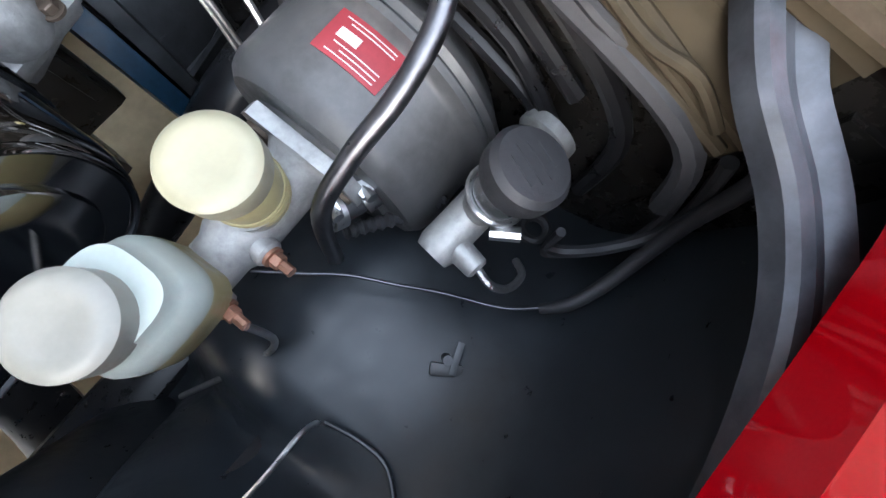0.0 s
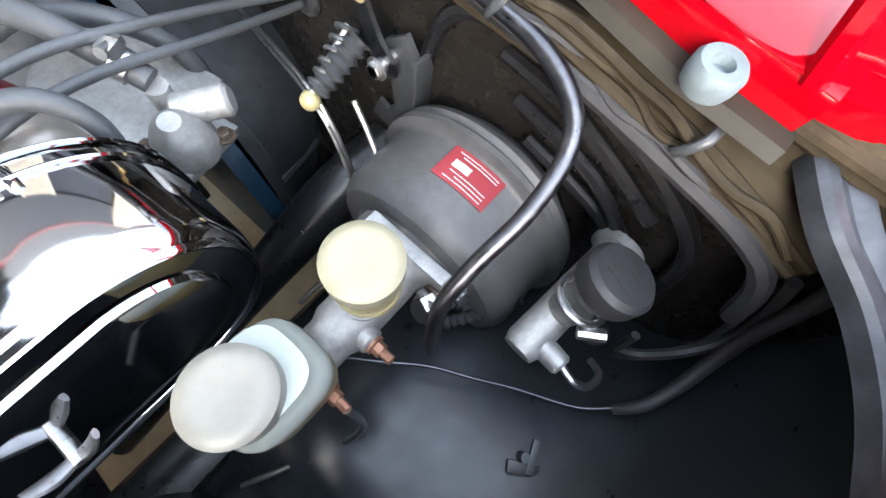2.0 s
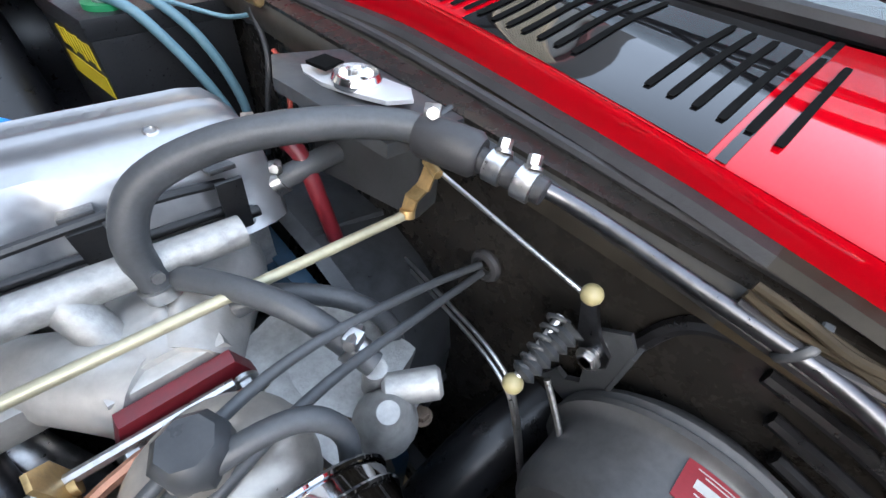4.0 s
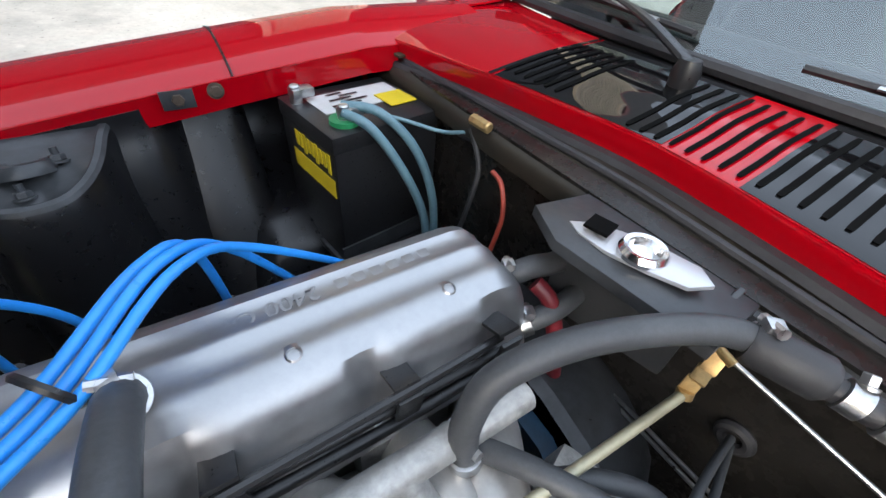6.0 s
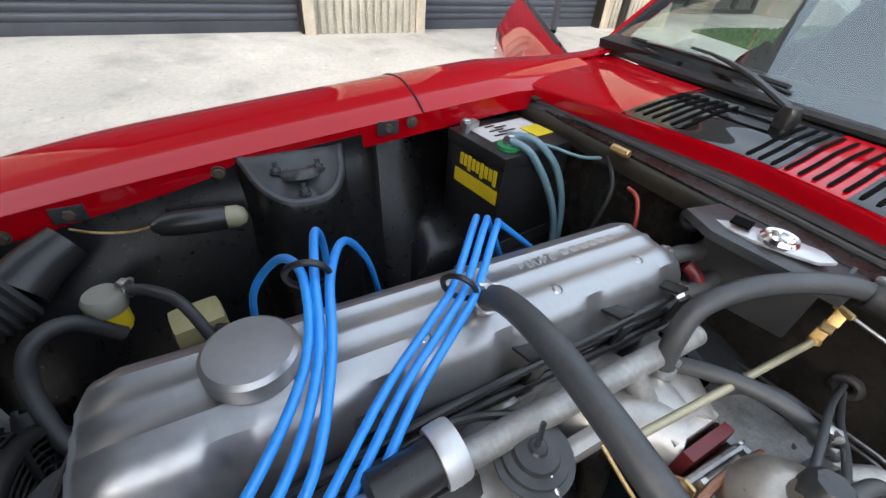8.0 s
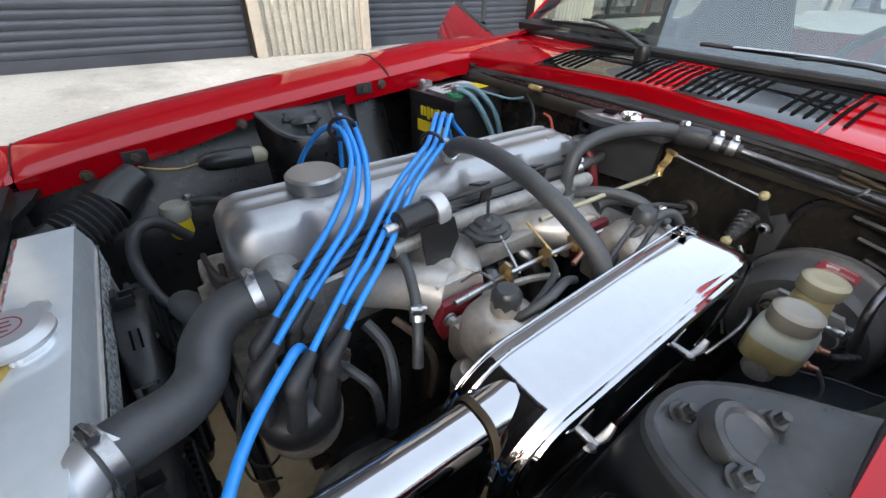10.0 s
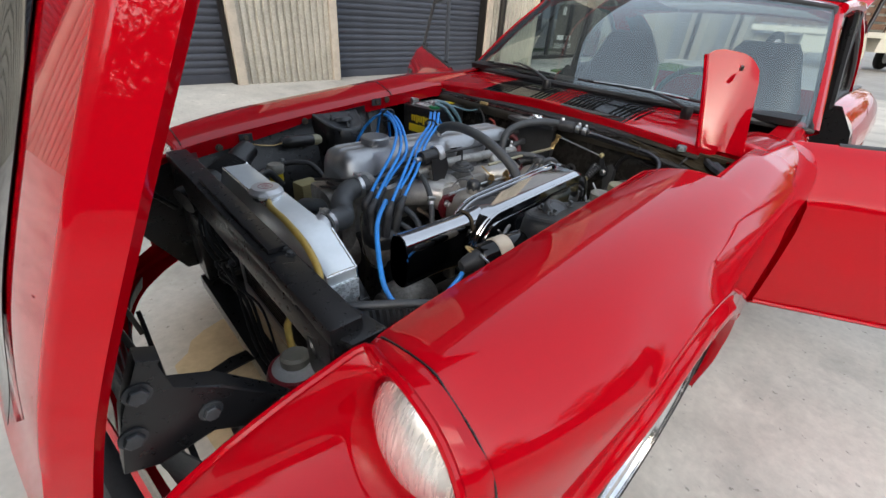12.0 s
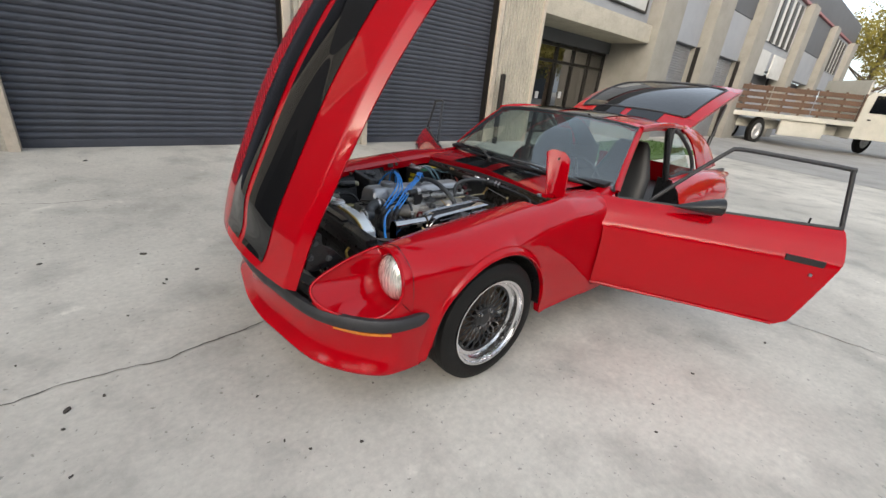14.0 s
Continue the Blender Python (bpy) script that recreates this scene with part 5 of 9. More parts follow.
for k in range(7):
    a = radians(60 * k + 12)
    r = 0.031 if k < 6 else 0.0
    p = V(-0.175 + r * math.cos(a), -0.149 + r * math.sin(a), 0.605)
    q = p + V(0.010 * math.cos(a) + 0.012, 0.010 * math.sin(a) + 0.012, 0.058)
    bm = bmesh.new()
    tube(bm, [p, p.lerp(q, 0.5), q], [0.0105, 0.0105, 0.0085], 10, 3)
    part("boot", bm, RUBBER, DIS)
    TOWERS.append(q)
# alternator on the lower left front
bm = bmesh.new()
turned(bm, (-0.19, -0.20, 0.40), (-0.06, -0.20, 0.40), ((0.05, 0), (0.065, 0.15), (0.067, 0.5), (0.062, 0.85), (0.045, 1)), 26)
ring(bm, (-0.20, -0.20, 0.40), (1, 0, 0), 0.04, 0.01, 24)
part("alternator", bm, DIRTYALU, ENGINE, "grimy alloy alternator low beside the block")
bm = bmesh.new()
box(bm, (0.415, -0.205, 0.612), (0.085, 0.10, 0.014), (14, 10, 20), 0.004)
box(bm, (0.425, -0.165, 0.60), (0.09, 0.12, 0.06), (8, 0, 20), 0.010)
turned(bm, (0.428, -0.240, 0.615), (0.426, -0.248, 0.655), ((0.024, 0), (0.024, 0.35), (0.018, 0.7), (0.008, 1.0)), 20)
cyl(bm, (0.436, -0.228, 0.640), (0.472, -0.252, 0.645), 0.0125, 0.0125, 14, 0.003)
cyl(bm, (0.437, -0.214, 0.625), (0.438, -0.217, 0.656), 0.009, seg=12)
WO = part("water_outlet", bm, CASTALU, ENGINE, "pale cast alloy water outlet at the rear of the head")
for x, y in ((0.452, -0.255), (0.405, -0.225), (0.445, -0.19)):
    bm = bmesh.new()
    hexbolt(bm, (x, y, 0.618), (0, 0.1, 1), 0.006, 0.008)
    part("bolt", bm, RUSTY, WO)
bm = bmesh.new()
tube(bm, [(0.535, -0.133, 0.693), (0.40, -0.125, 0.690), (0.235, -0.114, 0.684)], 0.0045, 10, 4)
ROD = part("throttle_rod", bm, RODCREAM, ENGINE, "long cream throttle rod")
bm = bmesh.new()
box(bm, (0.538, -0.132, 0.700), (0.020, 0.013, 0.0035), (0, -70, 10), 0.001)
box(bm, (0.547, -0.132, 0.711), (0.018, 0.013, 0.0035), (0, -15, 10), 0.001)
box(bm, (0.557, -0.132, 0.722), (0.022, 0.013, 0.0035), (0, -60, 10), 0.001)
cyl(bm, (0.560, -0.142, 0.729), (0.564, -0.122, 0.731), 0.0045, seg=10)
cyl(bm, (0.534, -0.134, 0.690), (0.536, -0.132, 0.697), 0.007, seg=12)
part("clevis", bm, BRASS, ROD, "brass-coloured clevis")

# air cleaner
AIRC = thing("air_cleaner", (0.17, -0.31, 0.60), "mirror-chromed air cleaner with a front snorkel", "air cleaner")


def oval(cx, cz, hx, hz, n=64, e=0.0):
    """A stadium: straight above and below, round at both ends."""
    out, q = [], n // 4
    for k in range(n):
        a = 2 * math.pi * k / n
        c, s = math.cos(a), math.sin(a)
        out.append((cx + math.copysign(hx - hz, c) * (1 if abs(c) > 1e-6 else 0) + hz * 1.0 * c, cz + hz * math.copysign(abs(s) ** 0.85, s)))
    return out


bm = bmesh.new()
rows = []
for y, g in ((-0.266, 0.93), (-0.268, 0.99), (-0.272, 1.0), (-0.336, 1.0), (-0.342, 0.992), (-0.348, 0.975), (-0.352, 0.945)):
    rows.append([(x, y, z + 0.07 * (x - 0.17)) for x, z in oval(0.168, 0.617, 0.238 - 0.088 * (1 - g), 0.088 * g, 64)])
sheet(bm, rows, close=True)
bm.faces.new([bm.verts.new(p) for p in rows[0]])
AB = part("housing", bm, CHROME, AIRC, "mirror chrome oblong housing")
bm = bmesh.new()
rows = []
for y, g in ((-0.349, 0.945), (-0.356, 0.935), (-0.3575, 0.92), (-0.3565, 0.90), (-0.3535, 0.885), (-0.3535, 0.70), (-0.3535, 0.665), (-0.3575, 0.645), (-0.3585, 0.62), (-0.3585, 0.40)):
    rows.append([(x, y, z + 0.07 * (x - 0.17)) for x, z in oval(0.168, 0.617, 0.238 - 0.088 * (1 - g), 0.088 * g, 64)])
sheet(bm, rows, close=True)
bm.faces.new([bm.verts.new(p) for p in rows[-1]])
LID = part("side_lid", bm, CHROME, AIRC, "chromed lid with stepped rim")
for x in (0.050, 0.245):
    bm = bmesh.new()
    cyl(bm, (x, -0.355, 0.61), (x, -0.375, 0.61), 0.005, seg=10)
    for s in (-1, 1):
        tube(bm, [(x, -0.370, 0.61), (x + 0.012 * s, -0.374, 0.618), (x + 0.022 * s, -0.374, 0.628)], [0.004, 0.006, 0.004], 8, 4, flat=0.5)
    part("wing_nut", bm, STEEL, LID, "zinc wing nut")
bm = bmesh.new()
for dy in (-0.268, -0.282):
    tube(bm, [(x, dy, z + 0.07 * (x - 0.17)) for x, z in oval(0.168, 0.617, 0.2388, 0.0888, 96)], 0.0018, 6, smooth=False, closed=True)
part("rim_bead", bm, CHROME, AB, kind="stuff")
bm = bmesh.new()
box(bm, (0.326, -0.281, 0.7155), (0.030, 0.020, 0.004), (0, 12, 0), 0.0012)
box(bm, (0.343, -0.281, 0.709), (0.006, 0.018, 0.014), (0, 40, 0), 0.0012)
cyl(bm, (0.320, -0.281, 0.716), (0.321, -0.281, 0.722), 0.005, seg=10, bev=0.001)
part("clip", bm, CHROME, AB, "small chrome clip")
bm = bmesh.new()
rows = []
for x, y, z, hy, hz, e in ((-0.01, -0.309, 0.614, 0.034, 0.074, 0.7), (-0.035, -0.308, 0.614, 0.031, 0.069, 0.7), (-0.06, -0.307, 0.615, 0.0295, 0.066, 0.7), (-0.10, -0.306, 0.617, 0.029, 0.063, 0.72), (-0.15, -0.305, 0.618, 0.029, 0.062, 0.72), (-0.20, -0.304, 0.618, 0.030, 0.062, 0.72), (-0.238, -0.303, 0.618, 0.031, 0.063, 0.72), (-0.240, -0.303, 0.618, 0.0285, 0.060, 0.72), (-0.19, -0.304, 0.618, 0.027, 0.058, 0.72)):
    rows.append([(x, y + hy * math.copysign(abs(math.cos(a)) ** e, math.cos(a)), z + hz * math.copysign(abs(math.sin(a)) ** e, math.sin(a))) for a in (2 * math.pi * k / 36 for k in range(36))])
sheet(bm, rows, close=True)
part("snorkel", bm, CHROME, AIRC, "chromed intake snorkel")
bm = bmesh.new()
tube(bm, [(-0.056, -0.307 + 0.032 * math.copysign(abs(math.cos(a)) ** 0.7, math.cos(a)), 0.615 + 0.069 * math.copysign(abs(math.sin(a)) ** 0.7, math.sin(a))) for a in (2 * math.pi * (k + 0.5) / 36 for k in range(36))], 0.004, 8, smooth=False, closed=True, flat=0.5)
part("rubber_band", bm, TAN, AIRC, "aged tan rubber joint band")

# radiator
RAD = thing("radiator", (-0.37, -0.04, 0.30), "bare aluminium radiator with welded top tank", "radiator")
bm = bmesh.new()
prism(bm, [(-0.30, 0.0), (0.296, 0.0), (0.292, 0.020), (0.238, 0.075), (-0.215, 0.075), (-0.30, 0.030)], 0.062, pose(-0.338, 0, 0.615, 0, 0, 0) @ Matrix(((0, 0, -1, 0), (1, 0, 0, 0), (0, 1, 0, 0), (0, 0, 0, 1))), 0.005)
TANK = part("top_tank", bm, TANKALU, RAD, "blue-grey brushed aluminium top tank")
rng_w = random.Random(77)
bm = bmesh.new()
for a, b, n_ in (((-0.3365, 0.296, 0.622), (-0.3365, -0.302, 0.622), 90), ((-0.3385, 0.238, 0.690), (-0.3385, 0.294, 0.634), 14), ((-0.338, -0.215, 0.690), (-0.338, -0.300, 0.645), 16), ((-0.340, -0.301, 0.645), (-0.400, -0.301, 0.645), 12), ((-0.338, -0.302, 0.645), (-0.338, -0.302, 0.40), 30), ((-0.400, 0.236, 0.690), (-0.400, -0.215, 0.690), 60)):
    A, B = Vector(a), Vector(b)
    tube(bm, [A.lerp(B, k / n_) + V(0, 0, rng_w.uniform(-0.0006, 0.0006)) for k in range(n_ + 1)], [rng_w.uniform(0.0020, 0.0034) for k in range(n_ + 1)], 6, 1, smooth=False)
part("weld_bead", bm, POLISHED, TANK, "bright rough weld beads")
bm = bmesh.new()
box(bm, (-0.369, -0.003, 0.598), (0.066, 0.606, 0.046), bevel=0.003)
part("header_plate", bm, HEADALU, RAD, "weld-spattered header plate")
bm = bmesh.new()
box(bm, (-0.369, -0.003, 0.44), (0.045, 0.57, 0.31), bevel=0.002)
for k in range(24):
    box(bm, (-0.369, -0.003, 0.30 + k * 0.012), (0.050, 0.57, 0.004))
part("core", bm, BAYBLACK, RAD, "dark finned core", kind="stuff")
for y in (-0.294, 0.288):
    bm = bmesh.new()
    box(bm, (-0.369, y, 0.44), (0.060, 0.012, 0.30), bevel=0.002)
    part("side_plate", bm, ALUM, RAD)
bm = bmesh.new()
box(bm, (-0.369, -0.003, 0.275), (0.06, 0.60, 0.05), bevel=0.004)
part("bottom_tank", bm, ALUM, RAD)
bm = bmesh.new()
turned(bm, (-0.380, -0.002, 0.688), (-0.380, -0.002, 0.700), ((0.03, 0), (0.030, 1)), 28)
NECK = part("filler_neck", bm, POLISHED, RAD, "spun alloy filler neck")
bm = bmesh.new()
turned(bm, (-0.380, -0.002, 0.699), (-0.380, -0.002, 0.716), ((0.034, 0), (0.036, 0.15), (0.036, 0.4), (0.031, 0.7), (0.029, 0.95), (0.020, 1.0)), 30)
for s in (-1, 1):
    box(bm, (-0.380 + 0.036 * s * 0.5, -0.002 + 0.036 * s * 0.85, 0.705), (0.022, 0.018, 0.008), (0, 0, 60), 0.003)
part("pressure_cap", bm, ALUM, NECK, "chromed pressure cap")
bm = bmesh.new()
ring(bm, (-0.380, -0.002, 0.7160), (0, 0, 1), 0.0150, 0.0007, 30, 6)
for k in range(3):
    box(bm, (-0.380, -0.009 + 0.007 * k, 0.7165), (0.016 - 0.004 * abs(k - 1), 0.0014, 0.0006))
part("cap_print", bm, LABELRED, NECK, "faded red printed ring and bars")
bm = bmesh.new()
turned(bm, (-0.345, -0.172, 0.665), (-0.312, -0.150, 0.680), ((0.022, 0), (0.022, 1)), 20)
part("outlet", bm, ALUM, RAD)
# two electric fans side by side
FC = V(-0.30, 0.145, 0.437)
FAN = thing("radiator_fan", FC, "black plastic electric cooling fan in its shroud", "fan", "radiator fans")
bm = bmesh.new()
turned(bm, (-0.335, FC.y, FC.z), (-0.294, FC.y, FC.z), ((0.138, 0.0), (0.153, 0.0), (0.155, 0.08), (0.154, 0.70), (0.150, 0.93), (0.145, 1.0), (0.139, 1.0), (0.137, 0.93), (0.138, 0.0)), 60, caps=False)
part("shroud", bm, PLASTIC, FAN, "black plastic shroud ring")
for k in range(10):
    bm = bmesh.new()
    ring(bm, (-0.297, FC.y, FC.z), (1, 0, 0), 0.046 + 0.0095 * k, 0.0019, 44, 5)
    part("guard_ring", bm, PLASTIC, FAN)
for k in range(8):
    a = radians(45 * k + 12)
    bm = bmesh.new()
    tube(bm, [(-0.294, FC.y + r * math.cos(a + t), FC.z + r * math.sin(a + t)) for r, t in ((0.035, 0.0), (0.085, 0.10), (0.141, 0.16))], 0.0038, 6, 3, flat=1.4)
    part("stay", bm, PLASTIC, FAN)
bm = bmesh.new()
turned(bm, (-0.325, FC.y, FC.z), (-0.284, FC.y, FC.z), ((0.040, 0), (0.043, 0.1), (0.043, 0.85), (0.036, 0.97), (0.010, 1.0)), 28)
part("motor", bm, PLASTIC, FAN, "black motor hub")
for k in range(7):
    a = radians(360 / 7 * k)
    bm = bmesh.new()
    rows = []
    for r, w in ((0.04, 0.02), (0.09, 0.028), (0.132, 0.034)):
        b2 = a + r * 1.6
        rows.append([(-0.316 + dx, FC.y + r * math.cos(b2) - s * w * math.sin(b2), FC.z + r * math.sin(b2) + s * w * math.cos(b2)) for s, dx in ((-1, -0.010), (0, 0.0), (1, 0.008))])
    sheet(bm, rows, 0.002)
    part("blade", bm, PLASTIC, FAN)
for a in (35, 85, 140, 215, 280, 340):
    u = V(0, math.cos(radians(a)), math.sin(radians(a)))
    w_ = V(0, -u.z, u.y)
    bm = bmesh.new()
    for d in (-0.010, 0.010):
        box(bm, FC + u * 0.163 + w_ * d + V(-0.018, 0, 0), (0.026, 0.004, 0.018), (a - 90, 0, 0), 0.001)
    box(bm, FC + u * 0.168 + V(-0.026, 0, 0), (0.008, 0.024, 0.020), (a - 90, 0, 0), 0.002)
    part("mount_lug", bm, PLASTIC, FAN)
for a in (112, 60, 170):
    u = V(0, math.cos(radians(a)), math.sin(radians(a)))
    bm = bmesh.new()
    for d in (-0.005, 0.005):
        # black bars give the shade of the clip's slots
        box(bm, FC + u * 0.1545 + V(-0.014 + d, 0, 0), (0.003, 0.030, 0.003), (a - 90, 0, 0), 0.0008)
    part("shroud_rib", bm, VOID, FAN, "black bars standing for the dark slots of a shroud clip")
copy_thing(FAN, pose(FC.x, -0.167, FC.z - 0.004, 0, 0, 0))


def hose(name, pts, r, material, label, category="hose", seg=14, clamps=(), n=6, ribs=0.0):
    P = [Vector(p) for p in pts]
    base = min(P, key=lambda p: p.z)
    t = thing(name, base, label, category)
    bm = bmesh.new()
    tube(bm, pts, r, seg, n, ribs=ribs)
    part("hose_body" if category == "hose" else "strand", bm, material, t)
    S = smooth_path(pts, n)
    rr = r if isinstance(r, (int, float)) else max(r)
    for f in clamps:
        i = min(int(f * (len(S) - 1)), len(S) - 2)
        d = (S[i + 1] - S[i]).normalized()
        bm = bmesh.new()
        turned(bm, S[i] - d * 0.006, S[i] + d * 0.006, ((rr, 0), (rr + 0.0025, 0.05), (rr + 0.0025, 0.95), (rr, 1)), 24)
        u = d.cross(V(0.3, 0.2, 1)).normalized()
        up = u.cross(d)
        box(bm, S[i] + V(0, 0, 1) * (rr + 0.005), (0.012, 0.012, 0.010), (0, 0, math.degrees(math.atan2(d.y, d.x))), 0.002)
        cyl(bm, S[i] + V(0, 0, rr + 0.006) - u * 0.012, S[i] + V(0, 0, rr + 0.006) + u * 0.010, 0.0045, seg=8)
        part("hose_clamp", bm, STEEL, t, "bright worm-drive clamp")
    return t


hose("upper_radiator_hose", [(-0.330, -0.164, 0.672), (-0.300, -0.150, 0.668), (-0.270, -0.132, 0.658), (-0.248, -0.100, 0.650), (-0.232, -0.066, 0.664), (-0.200, -0.048, 0.680), (-0.150, -0.044, 0.683)], 0.0255, HOSE, "fat grey-black rubber hose from radiator to engine", clamps=(0.06, 0.93))
hose("lower_radiator_hose", [(-0.20, 0.02, 0.60), (-0.235, 0.06, 0.605), (-0.250, 0.12, 0.585), (-0.245, 0.16, 0.53), (-0.27, 0.12, 0.42)], 0.021, HOSE, "black rubber hose looping below the valve cover")
hose("breather_hose", [(0.168, 0.044, 0.752), (0.172, 0.018, 0.775), (0.170, -0.045, 0.787), (0.165, -0.13, 0.782), (0.172, -0.20, 0.755), (0.185, -0.248, 0.715), (0.19, -0.262, 0.675)], 0.0130, HOSE, "grey rubber breather hose curving over the carburettors", clamps=(0.03,))
hose("heater_hose", [(0.352, -0.072, 0.668), (0.350, -0.066, 0.715), (0.372, -0.062, 0.752), (0.42, -0.075, 0.773), (0.475, -0.098, 0.780), (0.525, -0.125, 0.778), (0.552, -0.150, 0.770)], 0.0115, HOSE, "grey heater hose arching to the firewall", clamps=(0.04, 0.96))
hose("vacuum_hose", [(-0.02, -0.01, 0.668), (0.005, -0.045, 0.69), (0.008, -0.085, 0.675), (-0.005, -0.13, 0.64), (-0.03, -0.17, 0.58)], 0.0075, HOSE, "black rubber vacuum hose beside the manifold", clamps=(0.8,))
hose("bypass_hose", [(0.385, -0.115, 0.665), (0.41, -0.125, 0.672), (0.45, -0.155, 0.665), (0.475, -0.18, 0.64), (0.48, -0.19, 0.60)], 0.0085, HOSE, "short black coolant hose")
hose("coolant_hose", [(0.352, -0.045, 0.655), (0.36, -0.066, 0.673), (0.383, -0.11, 0.690), (0.413, -0.164, 0.689), (0.438, -0.216, 0.660)], 0.0095, HOSE, "grey coolant hose behind the rear carburettor", clamps=(0.10, 0.95))
hose("carb_vent_hose", [(0.065, -0.215, 0.64), (0.06, -0.24, 0.672), (0.095, -0.252, 0.695), (0.14, -0.24, 0.69), (0.185, -0.225, 0.662)], 0.006, HOSE, "thin black carburettor hose")
hose("carb_balance_hose", [(0.03, -0.21, 0.60), (0.045, -0.228, 0.64), (0.09, -0.235, 0.668), (0.16, -0.21, 0.672), (0.21, -0.16, 0.65)], 0.0052, HOSE, "thin black carburettor hose")
hose("fuel_hose", [(0.262, -0.228, 0.61), (0.275, -0.222, 0.645), (0.297, -0.225, 0.675), (0.338, -0.232, 0.709), (0.376, -0.240, 0.711), (0.392, -0.252, 0.690), (0.388, -0.262, 0.659), (0.385, -0.262, 0.64)], 0.0066, HOSE, "thin grey fuel hose hooped over the carburettor")
hose("throttle_cable", [(0.21, -0.235, 0.62), (0.25, -0.23, 0.665), (0.31, -0.22, 0.70), (0.39, -0.20, 0.70), (0.50, -0.185, 0.662), (0.594, -0.180, 0.627)], 0.0038, HOSE, "black sheathed cable to the firewall", "cable")
hose("choke_cable", [(0.23, -0.255, 0.61), (0.27, -0.25, 0.66), (0.33, -0.24, 0.695), (0.40, -0.222, 0.690), (0.50, -0.20, 0.650), (0.594, -0.184, 0.618)], 0.0038, HOSE, "black sheathed cable to the firewall", "cable")
hose("overflow_hose", [(-0.388, -0.030, 0.690), (-0.402, -0.08, 0.700), (-0.404, -0.16, 0.700), (-0.408, -0.25, 0.690), (-0.418, -0.315, 0.664), (-0.440, -0.320, 0.63), (-0.468, -0.275, 0.565), (-0.482, -0.30, 0.548), (-0.49, -0.335, 0.545)], 0.0066, YELLOWH, "yellow translucent overflow hose across the radiator")
hose("valve_cover_wire", [(-0.19, 0.08, 0.655), (-0.185, -0.012, 0.660), (-0.10, -0.016, 0.668), (0.0, -0.014, 0.682), (0.12, -0.012, 0.685), (0.30, -0.012, 0.678), (0.44, -0.01, 0.67)], 0.0045, PLASTIC, "black wiring along the valve cover", "wire")
hose("valve_cover_loom", [(-0.19, 0.06, 0.64), (-0.188, -0.016, 0.645), (-0.10, -0.022, 0.655), (0.02, -0.022, 0.672), (0.14, -0.020, 0.676), (0.32, -0.020, 0.668), (0.45, -0.014, 0.66)], 0.0055, PLASTIC, "black wiring loom along the valve cover", "wire")

# ignition leads
FRONT_LEADS = [
    [(-0.045, -0.045, 0.748), (0.000, 0.015, 0.785), (0.018, 0.085, 0.812), (0.035, 0.150, 0.806), (0.050, 0.195, 0.74), (0.052, 0.212, 0.62)],
    [(-0.060, -0.035, 0.750), (-0.008, 0.02, 0.785), (0.008, 0.085, 0.810), (-0.005, 0.14, 0.79), (-0.035, 0.178, 0.72), (-0.042, 0.188, 0.62)],
    [(-0.030, -0.053, 0.748), (0.008, 0.01, 0.785), (0.030, 0.080, 0.808), (0.065, 0.155, 0.782), (0.105, 0.205, 0.70), (0.128, 0.222, 0.60)],
]
REAR_LEADS = [
    [(-0.045, -0.075, 0.716), (0.04, -0.010, 0.750), (0.10, 0.028, 0.766), (0.140, 0.055, 0.776), (0.195, 0.112, 0.792), (0.225, 0.150, 0.765), (0.235, 0.185, 0.64)],
    [(-0.035, -0.084, 0.714), (0.05, -0.018, 0.750), (0.11, 0.020, 0.766), (0.149, 0.048, 0.775), (0.208, 0.108, 0.794), (0.25, 0.152, 0.755), (0.315, 0.180, 0.64)],
    [(-0.025, -0.094, 0.712), (0.06, -0.026, 0.750), (0.118, 0.012, 0.766), (0.157, 0.040, 0.774), (0.218, 0.100, 0.792), (0.27, 0.148, 0.75), (0.39, 0.178, 0.64)],
]
LEADS = FRONT_LEADS + REAR_LEADS


def across(p):
    return p[0] * 0.82 - p[1] * 0.57


ENDS = sorted(TOWERS[:6], key=across)
for q, pts in zip(ENDS, sorted(LEADS, key=lambda r: across(r[0]))):
    t = thing("ignition_lead", (pts[-1]), "bright blue silicone ignition lead over the valve cover", "ignition lead", "ignition leads")
    bm = bmesh.new()
    tube(bm, [q - V(0, 0, 0.012), q, q.lerp(Vector(pts[0]), 0.45) + V(0.004, 0.004, 0.002)] + pts, 0.0042, 10, 7)
    part("lead", bm, BLUE, t)
    bm = bmesh.new()
    d = (Vector(pts[0]) - q).normalized()
    tube(bm, [q - V(0, 0, 0.016), q, q + d * 0.018, q + d * 0.036], [0.0105, 0.0105, 0.0085, 0.0062], 12, 4)
    part("distributor_boot", bm, RUBBER, t, "dusty black rubber boot")
    bm = bmesh.new()
    p = Vector(pts[-1])
    tube(bm, [p + V(0, 0.0, 0.02), p, p - V(0, 0.03, 0.02)], [0.008, 0.010, 0.009], 10, 3)
    part("plug_boot", bm, RUBBER, t, "black plug boot")
t = thing("ignition_lead", (-0.178, -0.416, 0.60), "bright blue coil lead sagging beside the snorkel", "ignition lead", "ignition leads")
bm = bmesh.new()
tube(bm, [TOWERS[6], TOWERS[6] + V(-0.015, -0.02, 0.018), (-0.235, -0.22, 0.668), (-0.288, -0.305, 0.640), (-0.305, -0.350, 0.605), (-0.298, -0.385, 0.582), (-0.262, -0.405, 0.574), (-0.215, -0.415, 0.585), (-0.182, -0.417, 0.606), (-0.165, -0.418, 0.625)], 0.0055, 10, 7)
